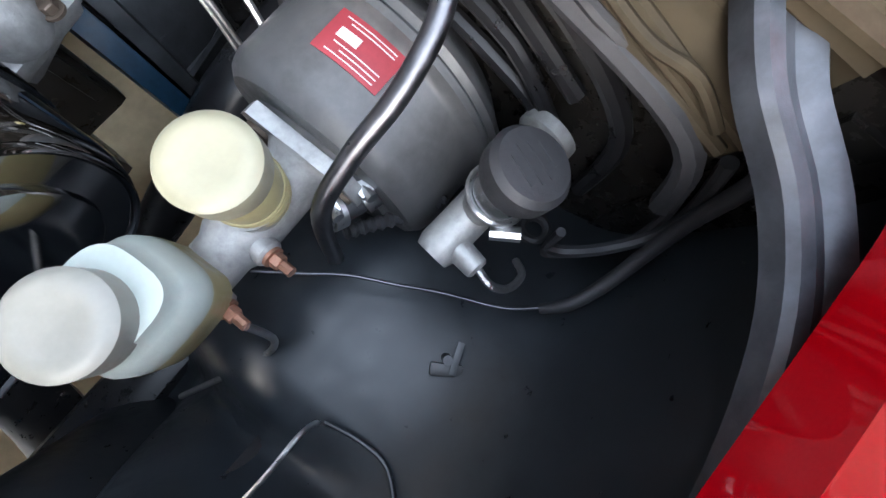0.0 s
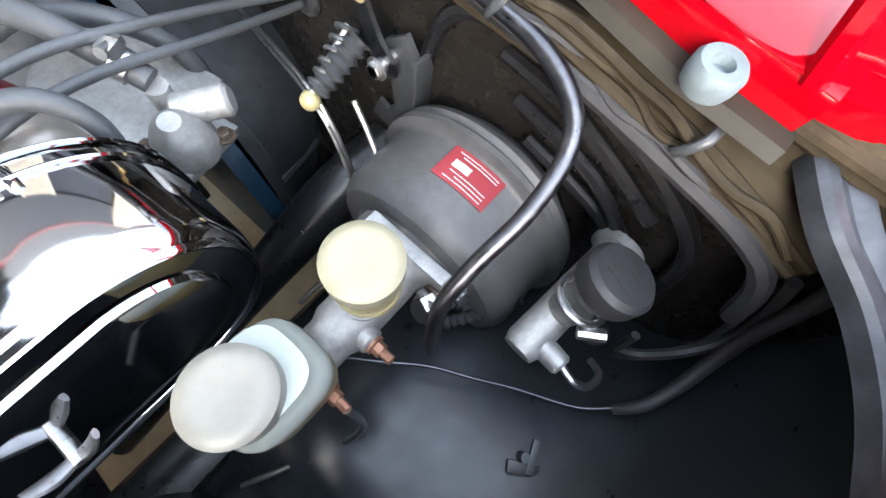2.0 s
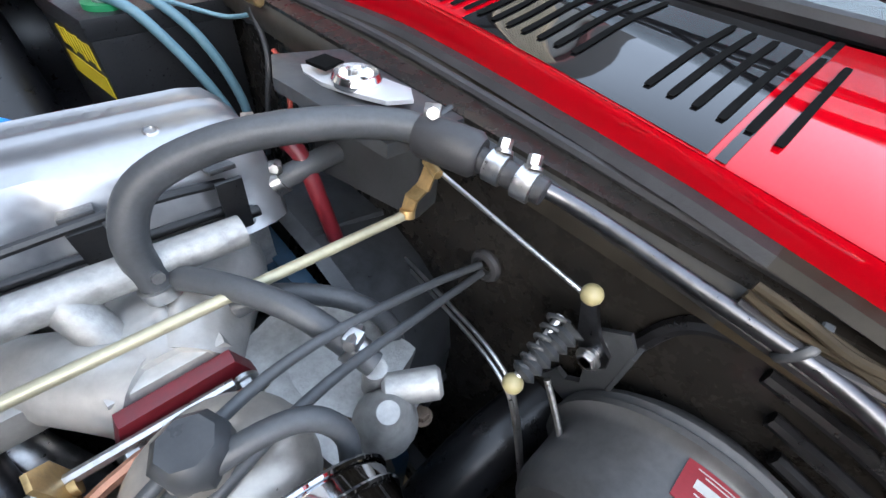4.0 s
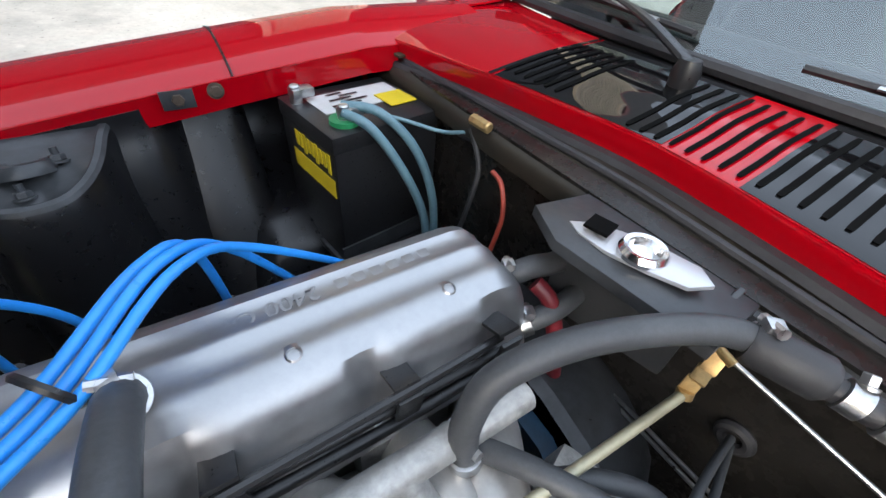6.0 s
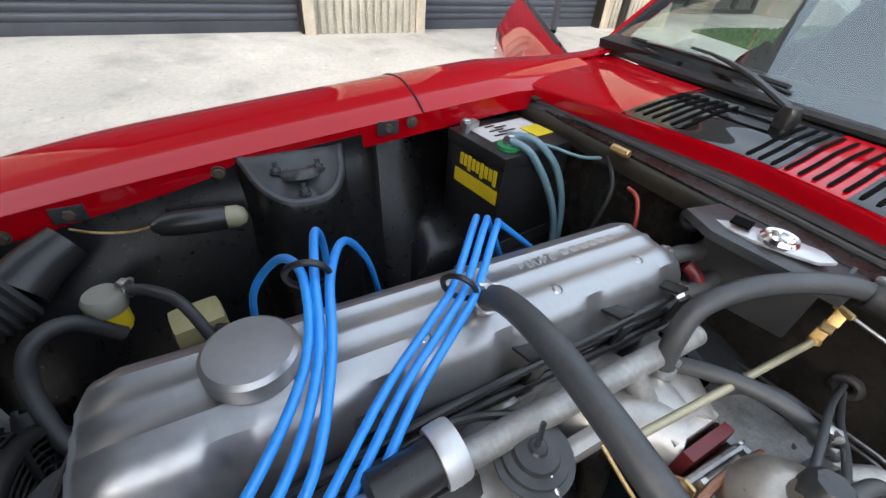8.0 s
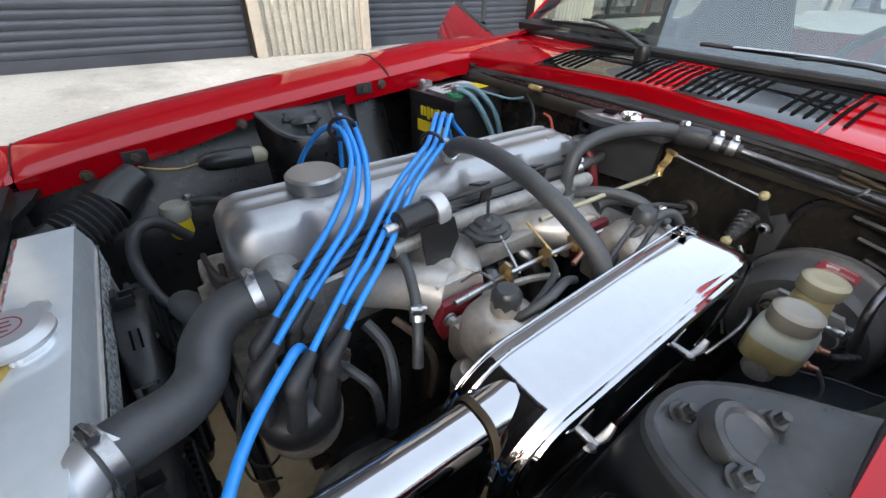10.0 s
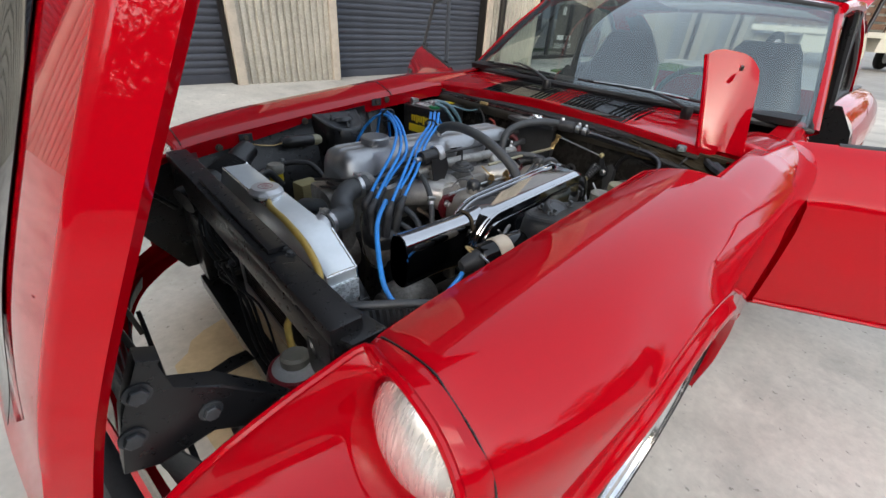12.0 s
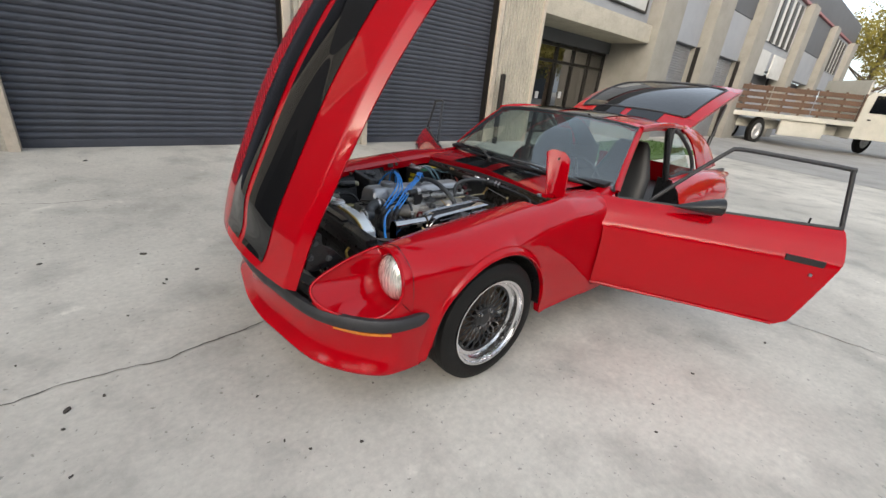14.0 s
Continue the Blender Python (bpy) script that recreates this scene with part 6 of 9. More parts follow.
part("lead", bm, BLUE, t)
for c, n, r in (((0.012, 0.085, 0.810), (0.3, 1, 0.3), 0.018), ((0.143, 0.050, 0.775), (0.8, 0.7, 0.25), 0.017)):
    bm = bmesh.new()
    ring(bm, c, n, r, 0.003, 20, 6)
    tagged(part("cable_tie", bm, PLASTIC, None, "black plastic tie round blue leads"), category="cable tie")

# ignition coil
COIL = thing("ignition_coil", (-0.06, -0.43, 0.60), "black ignition coil in a zinc strap on the inner fender", "ignition coil")
bm = bmesh.new()
turned(bm, (-0.122, -0.418, 0.640), (-0.008, -0.438, 0.652), ((0.026, 0), (0.029, 0.04), (0.029, 0.93), (0.024, 1.0)), 26)
part("coil_can", bm, STRIPE, COIL, "gloss black can")
bm = bmesh.new()
turned(bm, (-0.085, -0.4245, 0.6440), (-0.052, -0.4305, 0.6475), ((0.0295, 0), (0.0315, 0.03), (0.0315, 0.97), (0.0295, 1)), 26)
box(bm, (-0.060, -0.455, 0.622), (0.03, 0.05, 0.004), (40, 0, 0), 0.001)
part("strap", bm, JAMB, COIL, "pale zinc mounting strap")
bm = bmesh.new()
turned(bm, (-0.165, -0.411, 0.634), (-0.120, -0.418, 0.640), ((0.012, 0), (0.017, 0.3), (0.022, 0.9), (0.022, 1)), 18)
part("coil_tower", bm, RUBBER, COIL, "dusty rubber terminal cover")
for dy, col, m in ((0.012, -0.02, BRASS), (-0.010, 0.02, STEEL)):
    bm = bmesh.new()
    tube(bm, [(-0.124, -0.418 + dy, 0.655), (-0.14, -0.42 + dy * 2, 0.665), (-0.13, -0.44 + dy * 2, 0.645), (-0.11, -0.455, 0.60)], 0.0025, 6, 5)
    part("wire", bm, m, COIL)

# battery
BAT = thing("battery", (0.50, 0.43, 0.52), "black car battery with yellow and white labels", "battery")
bm = bmesh.new()
BA = pose(0.496, 0.436, 0.0, 0, 0, 8)
b2 = bmesh.new()
box(b2, (0, 0, 0.605), (0.188, 0.170, 0.21), bevel=0.006)
b2.transform(BA)
join(bm, b2)
part("case", bm, PLASTIC, BAT, "black plastic case")
bm = bmesh.new()
box(bm, (0, 0, 0.722), (0.192, 0.172, 0.026), bevel=0.005)
bm.transform(BA)
part("cover", bm, PLASTIC, BAT, "black plastic lid")
bm = bmesh.new()
box(bm, (0.01, 0.02, 0.7355), (0.15, 0.07, 0.0016))
bm.transform(BA)
TL = part("top_label", bm, LABELWHT, BAT, "white printed top label")
bm = bmesh.new()
box(bm, (0.06, -0.015, 0.7375), (0.05, 0.05, 0.0016))
bm.transform(BA)
part("label_patch", bm, LABELYEL, TL, "yellow label patch")
bm = bmesh.new()
for k in range(5):
    box(bm, (-0.02 + 0.02 * (k % 2), 0.0 + 0.011 * k, 0.7385), (0.05 - 0.006 * k, 0.004, 0.001))
bm.transform(BA)
part("print_bars", bm, PLASTIC, TL, "dark unreadable print", kind="stuff")
bm = bmesh.new()
box(bm, (-0.0942, -0.012, 0.648), (0.0016, 0.130, 0.030))
bm.transform(BA)
part("front_label", bm, LABELYEL, BAT, "bright yellow side label")
for k in range(9):
    bm = bmesh.new()
    box(bm, (-0.0945, -0.065 + 0.0125 * k, 0.686 + (0.002 if k % 3 else 0.0)), (0.0016, 0.009, 0.024 if k % 3 else 0.032), (0, 0, 0), 0.0004)
    bm.transform(BA)
    part("logo_bar", bm, LABELYEL, BAT, "yellow block standing for a letter")
for dx, dy, m_, lab in ((-0.055, -0.05, STEEL, "corroded lead terminal"), (-0.08, 0.05, STEEL, "bare steel stud")):
    bm = bmesh.new()
    cyl(bm, (dx, dy, 0.733), (dx, dy, 0.762), 0.010, 0.008, 12, 0.002)
    box(bm, (dx + 0.01, dy, 0.75), (0.035, 0.022, 0.014), bevel=0.004)
    bm.transform(BA)
    part("terminal", bm, m_, BAT, lab)
bm = bmesh.new()
turned(bm, (-0.055, -0.05, 0.734), (-0.055, -0.05, 0.742), ((0.022, 0), (0.022, 1)), 18)
bm.transform(BA)
part("terminal_washer", bm, GREENPL, BAT, "green felt terminal washer")
bm = bmesh.new()
box(bm, (0, 0, 0.496), (0.20, 0.18, 0.012), bevel=0.003)
for s in (-1, 1):
    box(bm, (0.0, 0.088 * s, 0.525), (0.20, 0.004, 0.03))
bm.transform(BA)
part("tray", bm, GREYPAINT, BAT, "grey steel battery tray")
hose("battery_cable", [(0.445, 0.375, 0.752), (0.475, 0.345, 0.735), (0.515, 0.318, 0.665), (0.545, 0.305, 0.58), (0.55, 0.295, 0.48)], 0.0072, TEALW, "dull blue-grey battery cable", "cable")
hose("battery_cable", [(0.450, 0.39, 0.756), (0.495, 0.36, 0.750), (0.54, 0.33, 0.695), (0.568, 0.315, 0.60), (0.565, 0.30, 0.49)], 0.0072, TEALW, "dull blue-grey battery cable", "cable")
hose("battery_wire", [(0.46, 0.38, 0.755), (0.52, 0.345, 0.742), (0.57, 0.31, 0.728), (0.595, 0.28, 0.735)], 0.003, TEALW, "thin teal wire to the firewall", "wire")

# brake booster and master cylinder
BOO = thing("brake_booster", (0.55, -0.42, 0.45), "round black brake booster with a red label", "brake booster")
bm = bmesh.new()
turned(bm, (0.487, -0.425, 0.548), (0.612, -0.425, 0.548), ((0.040, 0), (0.066, 0.012), (0.070, 0.05), (0.088, 0.065), (0.095, 0.12), (0.0985, 0.2), (0.0985, 0.60), (0.102, 0.64), (0.110, 0.66), (0.111, 0.70), (0.107, 0.73), (0.110, 0.77), (0.108, 0.82), (0.100, 0.88), (0.085, 1.0)), 56)
part("shell", bm, BOOSTERB, BOO, "dusty black pressed steel shell")
bm = bmesh.new()
rows = []
for x in (0.532, 0.548, 0.564):
    rows.append([(x, -0.425 + 0.0995 * math.sin(radians(a)), 0.548 + 0.0995 * math.cos(radians(a))) for a in (-16, -11, -6, -1, 4, 9, 13)])
sheet(bm, rows, 0.0008)
LB = part("warning_label", bm, LABELRED, BOO, "red printed warning label")
for r, m_, f in ((0.1004, LABELWHT, ((0.546, 0.553, -1, 8),)), (0.1004, LABELWHT, tuple((x, x + 0.0008, -13, a) for x, a in ((0.535, 8), (0.5385, 3), (0.542, 7), (0.557, 6), (0.560, 9))))):
    bm = bmesh.new()
    for xa, xb, a0, a1 in f:
        sheet(bm, [[(x, -0.425 + r * math.sin(radians(a)), 0.548 + r * math.cos(radians(a))) for a in (a0, (a0 + a1) / 2, a1)] for x in (xa, xb)], 0.0004)
    part("label_print", bm, m_, LB, "white unreadable print bars", kind="stuff")
bm = bmesh.new()
prism(bm, [(-0.052, -0.012), (-0.04, -0.03), (0.04, -0.03), (0.052, -0.012), (0.052, 0.012), (0.04, 0.03), (-0.04, 0.03), (-0.052, 0.012)], 0.012, pose(0.478, -0.425, 0.585, 0, 90, 0) @ pose(0, 0, 0, 0, 0, 90), 0.003)
part("mount_flange", bm, CASTALU, BOO, "dull grey cast flange")
for dy in (-0.038, 0.038):
    bm = bmesh.new()
    hexbolt(bm, (0.478, -0.425 + dy, 0.585), (-1, 0, 0), 0.009, 0.014)
    cyl(bm, (0.47, -0.425 + dy, 0.585), (0.458, -0.425 + dy, 0.585), 0.0045, seg=10)
    part("flange_nut", bm, RUSTY, BOO)
MC = thing("brake_master_cylinder", (0.41, -0.425, 0.56), "cast brake master cylinder with two cream fluid reservoirs", "master cylinder")
bm = bmesh.new()
turned(bm, (0.315, -0.427, 0.588), (0.478, -0.426, 0.588), ((0.014, 0), (0.019, 0.05), (0.020, 0.5), (0.024, 0.55), (0.024, 0.95), (0.03, 1)), 22)
for x in (0.369, 0.414):
    cyl(bm, (x, -0.42, 0.590), (x, -0.455, 0.596), 0.0125, 0.0105, 14, 0.002)
for x in (0.345, 0.435):
    turned(bm, (x, -0.426, 0.595), (x, -0.426, 0.622), ((0.019, 0), (0.022, 1)), 18)
part("cylinder_body", bm, CASTALU, MC, "dull grey cast cylinder body")
for x in (0.369, 0.414):
    bm = bmesh.new()
    hexbolt(bm, (x, -0.455, 0.596), (0, -1, 0.15), 0.006, 0.01)
    cyl(bm, (x, -0.463, 0.597), (x, -0.474, 0.599), 0.004, seg=8)
    part("pipe_nut", bm, COPPER, MC, "coppery pipe nut")


def reservoir(x, y, z0, z1, r, square, cap):
    bm = bmesh.new()
    rows = []
    for f, g in ((0.0, 0.60), (0.06, 0.8), (0.16, 0.97), (0.55, 1.0), (0.72, 0.97), (0.82, 0.86), (0.88, 0.80), (1.0, 0.78)):
        e = 0.62 if square else 1.0
        row = []
        for k in range(32):
            a = 2 * math.pi * k / 32
            c, s = math.cos(a), math.sin(a)
            q = r * g
            row.append((x + q * (1.12 if square else 1.0) * math.copysign(abs(c) ** e, c), y + q * math.copysign(abs(s) ** e, s), z0 + f * (z1 - z0)))
        rows.append(row)
    sheet(bm, rows, close=True)
    bm.faces.new([bm.verts.new(p) for p in rows[-1]])
    b = part("reservoir", bm, CREAMDK if not square else PALEPL, MC, "yellowed translucent fluid reservoir")
    if square:
        bm = bmesh.new()
        sheet(bm, [[(x + (p[0] - x) * 1.012, y + (p[1] - y) * 1.012, p[2]) for p in row] for row in rows[:4]], close=True)
        part("fluid_level", bm, CREAMDK, b, "yellow fluid showing through the lower half")
    bm = bmesh.new()
    R = cap[0]
    xc = x - 0.010 if square else x
    turned(bm, (xc, y, z1 - 0.006), (xc, y, z1 + cap[1]), ((R - 0.001, 0), (R, 0.1), (R, 0.82), (R - 0.003, 0.93), (R - 0.008, 1.0), (R - 0.012, 0.97), (0.002, 0.97)), 40)
    part("screw_cap", bm, cap[2], b, cap[3])


reservoir(0.440, -0.426, 0.605, 0.666, 0.0235, False, (0.0265, 0.017, CREAM, "pale cream screw cap"))
for k in range(4):
    bm = bmesh.new()
    ring(bm, (0.440, -0.426, 0.614 + 0.0058 * k), (0, 0, 1), 0.0236 - 0.0006 * (3 - k), 0.0014, 28, 6)
    part("neck_ring", bm, CREAMDK, MC)
reservoir(0.351, -0.427, 0.588, 0.664, 0.033, True, (0.0268, 0.018, WHITEPL, "grey-white screw cap"))
hose("brake_pipe", [(0.392, -0.440, 0.562), (0.412, -0.468, 0.556), (0.434, -0.498, 0.554), (0.452, -0.533, 0.551), (0.470, -0.567, 0.552), (0.490, -0.612, 0.560), (0.508, -0.634, 0.572)], 0.0015, DARKSTEEL, "thin steel pipe over the inner fender", "pipe")
hose("cable_sheath", [(0.506, -0.633, 0.574), (0.520, -0.645, 0.588), (0.545, -0.653, 0.602), (0.572, -0.655, 0.624), (0.590, -0.652, 0.655), (0.597, -0.645, 0.70), (0.600, -0.635, 0.735)], [0.0042, 0.0052, 0.0055, 0.0055, 0.0055, 0.0055, 0.0055], RUBBER, "dusty black cable sheath on the inner fender", "cable")
hose("check_valve_hose", [(0.456, -0.463, 0.590), (0.470, -0.468, 0.584), (0.490, -0.474, 0.582), (0.503, -0.476, 0.584)], 0.0105, RUBBER, "short black rubber vacuum hose with two clamps", clamps=(0.25, 0.7))
hose("ribbed_hose", [(0.458, -0.476, 0.566), (0.474, -0.486, 0.562), (0.492, -0.499, 0.562), (0.512, -0.512, 0.566), (0.530, -0.520, 0.574)], 0.0058, RUBBER, "thin corrugated black hose below the booster", ribs=0.0012)
hose("brake_pipe", [(0.369, -0.474, 0.599), (0.365, -0.49, 0.57), (0.33, -0.48, 0.52), (0.25, -0.44, 0.47)], 0.0028, STEEL, "thin steel brake pipe below the cylinder", "pipe")
CM = thing("clutch_master_cylinder", (0.53, -0.55, 0.58), "small alloy clutch master cylinder with a dark cap", "master cylinder")
bm = bmesh.new()
turned(bm, (0.482, -0.540, 0.604), (0.600, -0.552, 0.622), ((0.013, 0), (0.0155, 0.06), (0.0155, 0.9), (0.022, 0.93), (0.022, 1)), 20)
cyl(bm, (0.498, -0.542, 0.608), (0.493, -0.572, 0.612), 0.0105, 0.009, 14, 0.002)
turned(bm, (0.525, -0.546, 0.615), (0.531, -0.548, 0.634), ((0.013, 0), (0.016, 1)), 16)
part("cylinder_body", bm, CASTALU, CM, "pale cast alloy body")
bm = bmesh.new()
turned(bm, (0.531, -0.548, 0.632), (0.542, -0.552, 0.668), ((0.016, 0), (0.0185, 0.1), (0.0195, 0.5), (0.0185, 0.55), (0.0195, 0.6), (0.0195, 1)), 24)
part("reservoir", bm, CLEARPL, CM, "clear ribbed fluid reservoir")
bm = bmesh.new()
turned(bm, (0.540, -0.5515, 0.662), (0.5455, -0.5535, 0.682), ((0.0245, 0), (0.0255, 0.15), (0.0255, 0.75), (0.022, 0.95), (0.003, 1)), 30)
CMC = part("screw_cap", bm, RUBBER, CM, "dusty blue-black rubber cap")
AX = (V(0.5455, -0.5535, 0.682) - V(0.540, -0.5515, 0.662)).normalized()
CM0 = Matrix.Translation(V(0.5452, -0.5534, 0.6815)) @ AX.to_track_quat("Z", "Y").to_matrix().to_4x4()
bm = bmesh.new()
for k, w in enumerate((0.020, 0.026, 0.024, 0.016)):
    b2 = bmesh.new()
    box(b2, (0.001 * (k % 2), 0.0105 - 0.007 * k, 0.0002), (w, 0.0022, 0.0010))
    b2.transform(CM0)
    join(bm, b2)
part("embossed_bars", bm, RUBBER, CMC, "unreadable embossed print", kind="stuff")
bm = bmesh.new()
ring(bm, (0.533, -0.549, 0.641), (0.25, -0.1, 1), 0.0195, 0.0025, 24)
cyl(bm, (0.512, -0.560, 0.636), (0.522, -0.576, 0.640), 0.005, seg=8)
part("hose_clamp", bm, STEEL, CM, "bright clamp")
bm = bmesh.new()
tube(bm, [(0.493, -0.572, 0.612), (0.490, -0.585, 0.612), (0.497, -0.597, 0.606), (0.512, -0.600, 0.60), (0.52, -0.592, 0.59)], 0.003, 8)
part("pipe", bm, STEEL, CM)

# firewall fittings
RL = thing("throttle_bellcrank", (0.57, -0.28, 0.60), "grimy throttle bellcrank with cream ball ends", "linkage")
bm = bmesh.new()
prism(bm, [(-0.286, 0.706), (-0.298, 0.706), (-0.312, 0.676), (-0.3265, 0.664), (-0.328, 0.652), (-0.318, 0.644), (-0.306, 0.648), (-0.298, 0.664)], 0.004, pose(0.572, 0, 0, 90, 0, 90), 0.001)
part("lever", bm, DARKSTEEL, RL, "grey pressed steel lever")
bm = bmesh.new()
cyl(bm, (0.560, -0.315, 0.657), (0.590, -0.315, 0.657), 0.006, seg=14, bev=0.001)
hexbolt(bm, (0.566, -0.315, 0.657), (-1, 0, 0), 0.0075, 0.006)
part("pivot_bolt", bm, STEEL, RL)
bm = bmesh.new()
prism(bm, [(-0.338, 0.672), (-0.328, 0.686), (-0.306, 0.668), (-0.312, 0.628), (-0.318, 0.598), (-0.306, 0.586), (-0.296, 0.592), (-0.286, 0.566), (-0.324, 0.556), (-0.340, 0.590)], 0.005, pose(0.584, 0, 0, 90, 0, 90), 0.0012)
box(bm, (0.594, -0.339, 0.625), (0.022, 0.004, 0.085), (0, 0, 0), 0.001)
part("mount_bracket", bm, GREYPAINT, RL, "dull grey steel bracket")
bm = bmesh.new()
S0, S1 = V(0.570, -0.281, 0.672), V(0.524, -0.285, 0.642)
ax, (e1, e2) = (S1 - S0), ((S1 - S0).orthogonal().normalized(), (S1 - S0).cross((S1 - S0).orthogonal()).normalized())
tube(bm, [S0 + ax * (k / 84) + (e1 * math.cos(k * 2 * math.pi / 14) + e2 * math.sin(k * 2 * math.pi / 14)) * (0.0078 - 0.0022 * k / 84) for k in range(85)], 0.0022, 7, smooth=False)
part("return_spring", bm, GREYPAINT, RL, "dull coiled return spring")
bm = bmesh.new()
tube(bm, [S0, S0.lerp(S1, 0.5), (0.517, -0.286, 0.637)], 0.0035, 8, 3)
part("spring_rod", bm, STEEL, RL)
for p in ((0.576, -0.292, 0.705), (0.517, -0.286, 0.635)):
    bm = bmesh.new()
    bmesh.ops.create_uvsphere(bm, u_segments=16, v_segments=10, radius=0.0085)
    bm.transform(Matrix.Translation(p))
    part("ball_end", bm, CREAMDK, RL, "cream plastic ball end")
bm = bmesh.new()
tube(bm, [(0.524, -0.286, 0.640) if k == 0 else (0.524 + 0.0035 * k, -0.286 - 0.0006 * k, 0.640 + 0.0022 * k) for k in range(14)], 0.0095, 12, 1, smooth=False, ribs=0.0022)
part("return_spring", bm, GREYPAINT, RL, "rubber-booted spring")
hose("throttle_link", [(0.574, -0.288, 0.703), (0.570, -0.21, 0.715), (0.566, -0.135, 0.727)], 0.0022, STEEL, "thin steel link rod", "rod")
hose("vacuum_pipe", [(0.560, -0.205, 0.768), (0.580, -0.25, 0.760), (0.586, -0.34, 0.752), (0.584, -0.42, 0.748), (0.572, -0.462, 0.738), (0.553, -0.478, 0.722), (0.52, -0.482, 0.703), (0.485, -0.478, 0.682), (0.455, -0.478, 0.655), (0.44, -0.49, 0.60)], 0.0058, DARKSTEEL, "bent steel vacuum pipe along the firewall", "pipe")
HV = thing("heater_pipe_union", (0.56, -0.18, 0.76), "steel heater pipe union with two bright clamps", "pipe union")
bm = bmesh.new()
turned(bm, (0.540, -0.138, 0.772), (0.556, -0.186, 0.771), ((0.015, 0), (0.017, 0.1), (0.017, 0.9), (0.013, 1)), 20)
part("rubber_sleeve", bm, RUBBER, HV)
bm = bmesh.new()
cyl(bm, (0.553, -0.178, 0.770), (0.566, -0.236, 0.766), 0.0095, seg=16, bev=0.001)
part("joint_pipe", bm, RUBBER, HV)
for p in ((0.558, -0.199, 0.769), (0.562, -0.222, 0.767)):
    bm = bmesh.new()
    d = V(0.013, -0.058, -0.004).normalized()
    turned(bm, Vector(p) - d * 0.007, Vector(p) + d * 0.007, ((0.0105, 0), (0.012, 0.05), (0.012, 0.95), (0.0105, 1)), 20)
    hexbolt(bm, Vector(p) + V(0.004, 0, 0.010), (0.5, 0.3, 0.8), 0.005, 0.010)
    part("clamp", bm, STEEL, HV, "bright steel clamp")
HP = thing("heater_cover_plate", (0.565, -0.03, 0.70), "black heater box top with a zinc mounting plate", "cover plate")
bm = bmesh.new()
prism(bm, [(-0.055, -0.095), (0.045, -0.10), (0.05, 0.085), (-0.025, 0.10), (-0.055, 0.05)], 0.012, pose(0.560, -0.030, 0.751, 0, 4, 6), 0.003)
box(bm, (0.580, -0.030, 0.70), (0.05, 0.14, 0.11), (0, 0, 14), 0.004)
part("box_top", bm, GREYPAINT, HP, "scuffed dark steel box")
bm = bmesh.new()
M = pose(0.553, -0.034, 0.766, 0, 4, 104)
prism(bm, [(-0.065, 0.0), (-0.05, -0.017), (-0.02, -0.020), (0.02, -0.020), (0.05, -0.012), (0.066, 0.0), (0.05, 0.012), (0.02, 0.020), (-0.02, 0.020), (-0.05, 0.017)], 0.004, M, 0.0012)
part("mount_plate", bm, ALUM, HP, "dull zinc lozenge plate")
bm = bmesh.new()
turned(bm, (0.552, -0.040, 0.770), (0.552, -0.040, 0.780), ((0.021, 0), (0.022, 0.5), (0.019, 1.0), (0.015, 0.9), (0.013, 0.1), (0.001, 0.1)), 28)
part("socket", bm, POLISHED, HP, "chromed round socket")
bm = bmesh.new()
# no hole is cut: a black plate gives the opening's shade
box(bm, (0.548, 0.004, 0.7735), (0.024, 0.024, 0.003), (0, 0, 14))
part("square_hole", bm, VOID, HP, "black plate standing for a dark square opening")


def loom(name, pts, r, m_, label, cat="wire"):
    hose(name, pts, r, m_, label, cat, seg=8)


loom("wiring_loom", [(0.600, 0.30, 0.725), (0.600, 0.18, 0.742), (0.600, 0.05, 0.748), (0.598, -0.10, 0.750), (0.596, -0.25, 0.748), (0.592, -0.39, 0.742), (0.590, -0.50, 0.732), (0.588, -0.60, 0.712), (0.585, -0.63, 0.66)], 0.0075, RUBBER, "taped black wiring loom along the firewall")
loom("wiring_loom", [(0.598, -0.36, 0.756), (0.592, -0.42, 0.750), (0.590, -0.52, 0.738), (0.590, -0.615, 0.715)], 0.0042, DUSTY, "brown overspray-dusted pipe along the firewall", "pipe")
loom("wiring_loom", [(0.598, -0.38, 0.762), (0.594, -0.43, 0.759), (0.592, -0.53, 0.748), (0.594, -0.62, 0.722)], 0.0036, DUSTY, "brown overspray-dusted pipe along the firewall", "pipe")
STRAND = random.Random(8)
for r_, m_, zo, lab in ((0.0032, DUSTY, 0.004, "brown dusty wire along the firewall"), (0.0026, DUSTY, -0.004, "tan dusty wire along the firewall"), (0.0038, RUBBER, -0.012, "black taped wire along the firewall")):
    loom("wiring_loom", [(0.590 + STRAND.uniform(-0.004, 0.003), -0.36 - 0.0245 * k, 0.764 + zo - 0.0004 * k * k + STRAND.uniform(-0.004, 0.004)) for k in range(11)], r_, m_, lab)
loom("brake_line_pair", [(0.602, 0.08, 0.50), (0.585, -0.05, 0.552), (0.56, -0.16, 0.588), (0.535, -0.257, 0.614), (0.53, -0.295, 0.58), (0.52, -0.34, 0.48)], 0.0024, STEEL, "slim steel pipe behind the engine", "pipe")
loom("brake_line_pair", [(0.602, 0.08, 0.492), (0.584, -0.055, 0.543), (0.558, -0.165, 0.579), (0.532, -0.262, 0.605), (0.525, -0.300, 0.57), (0.51, -0.35, 0.47)], 0.0024, STEEL, "slim steel pipe behind the engine", "pipe")
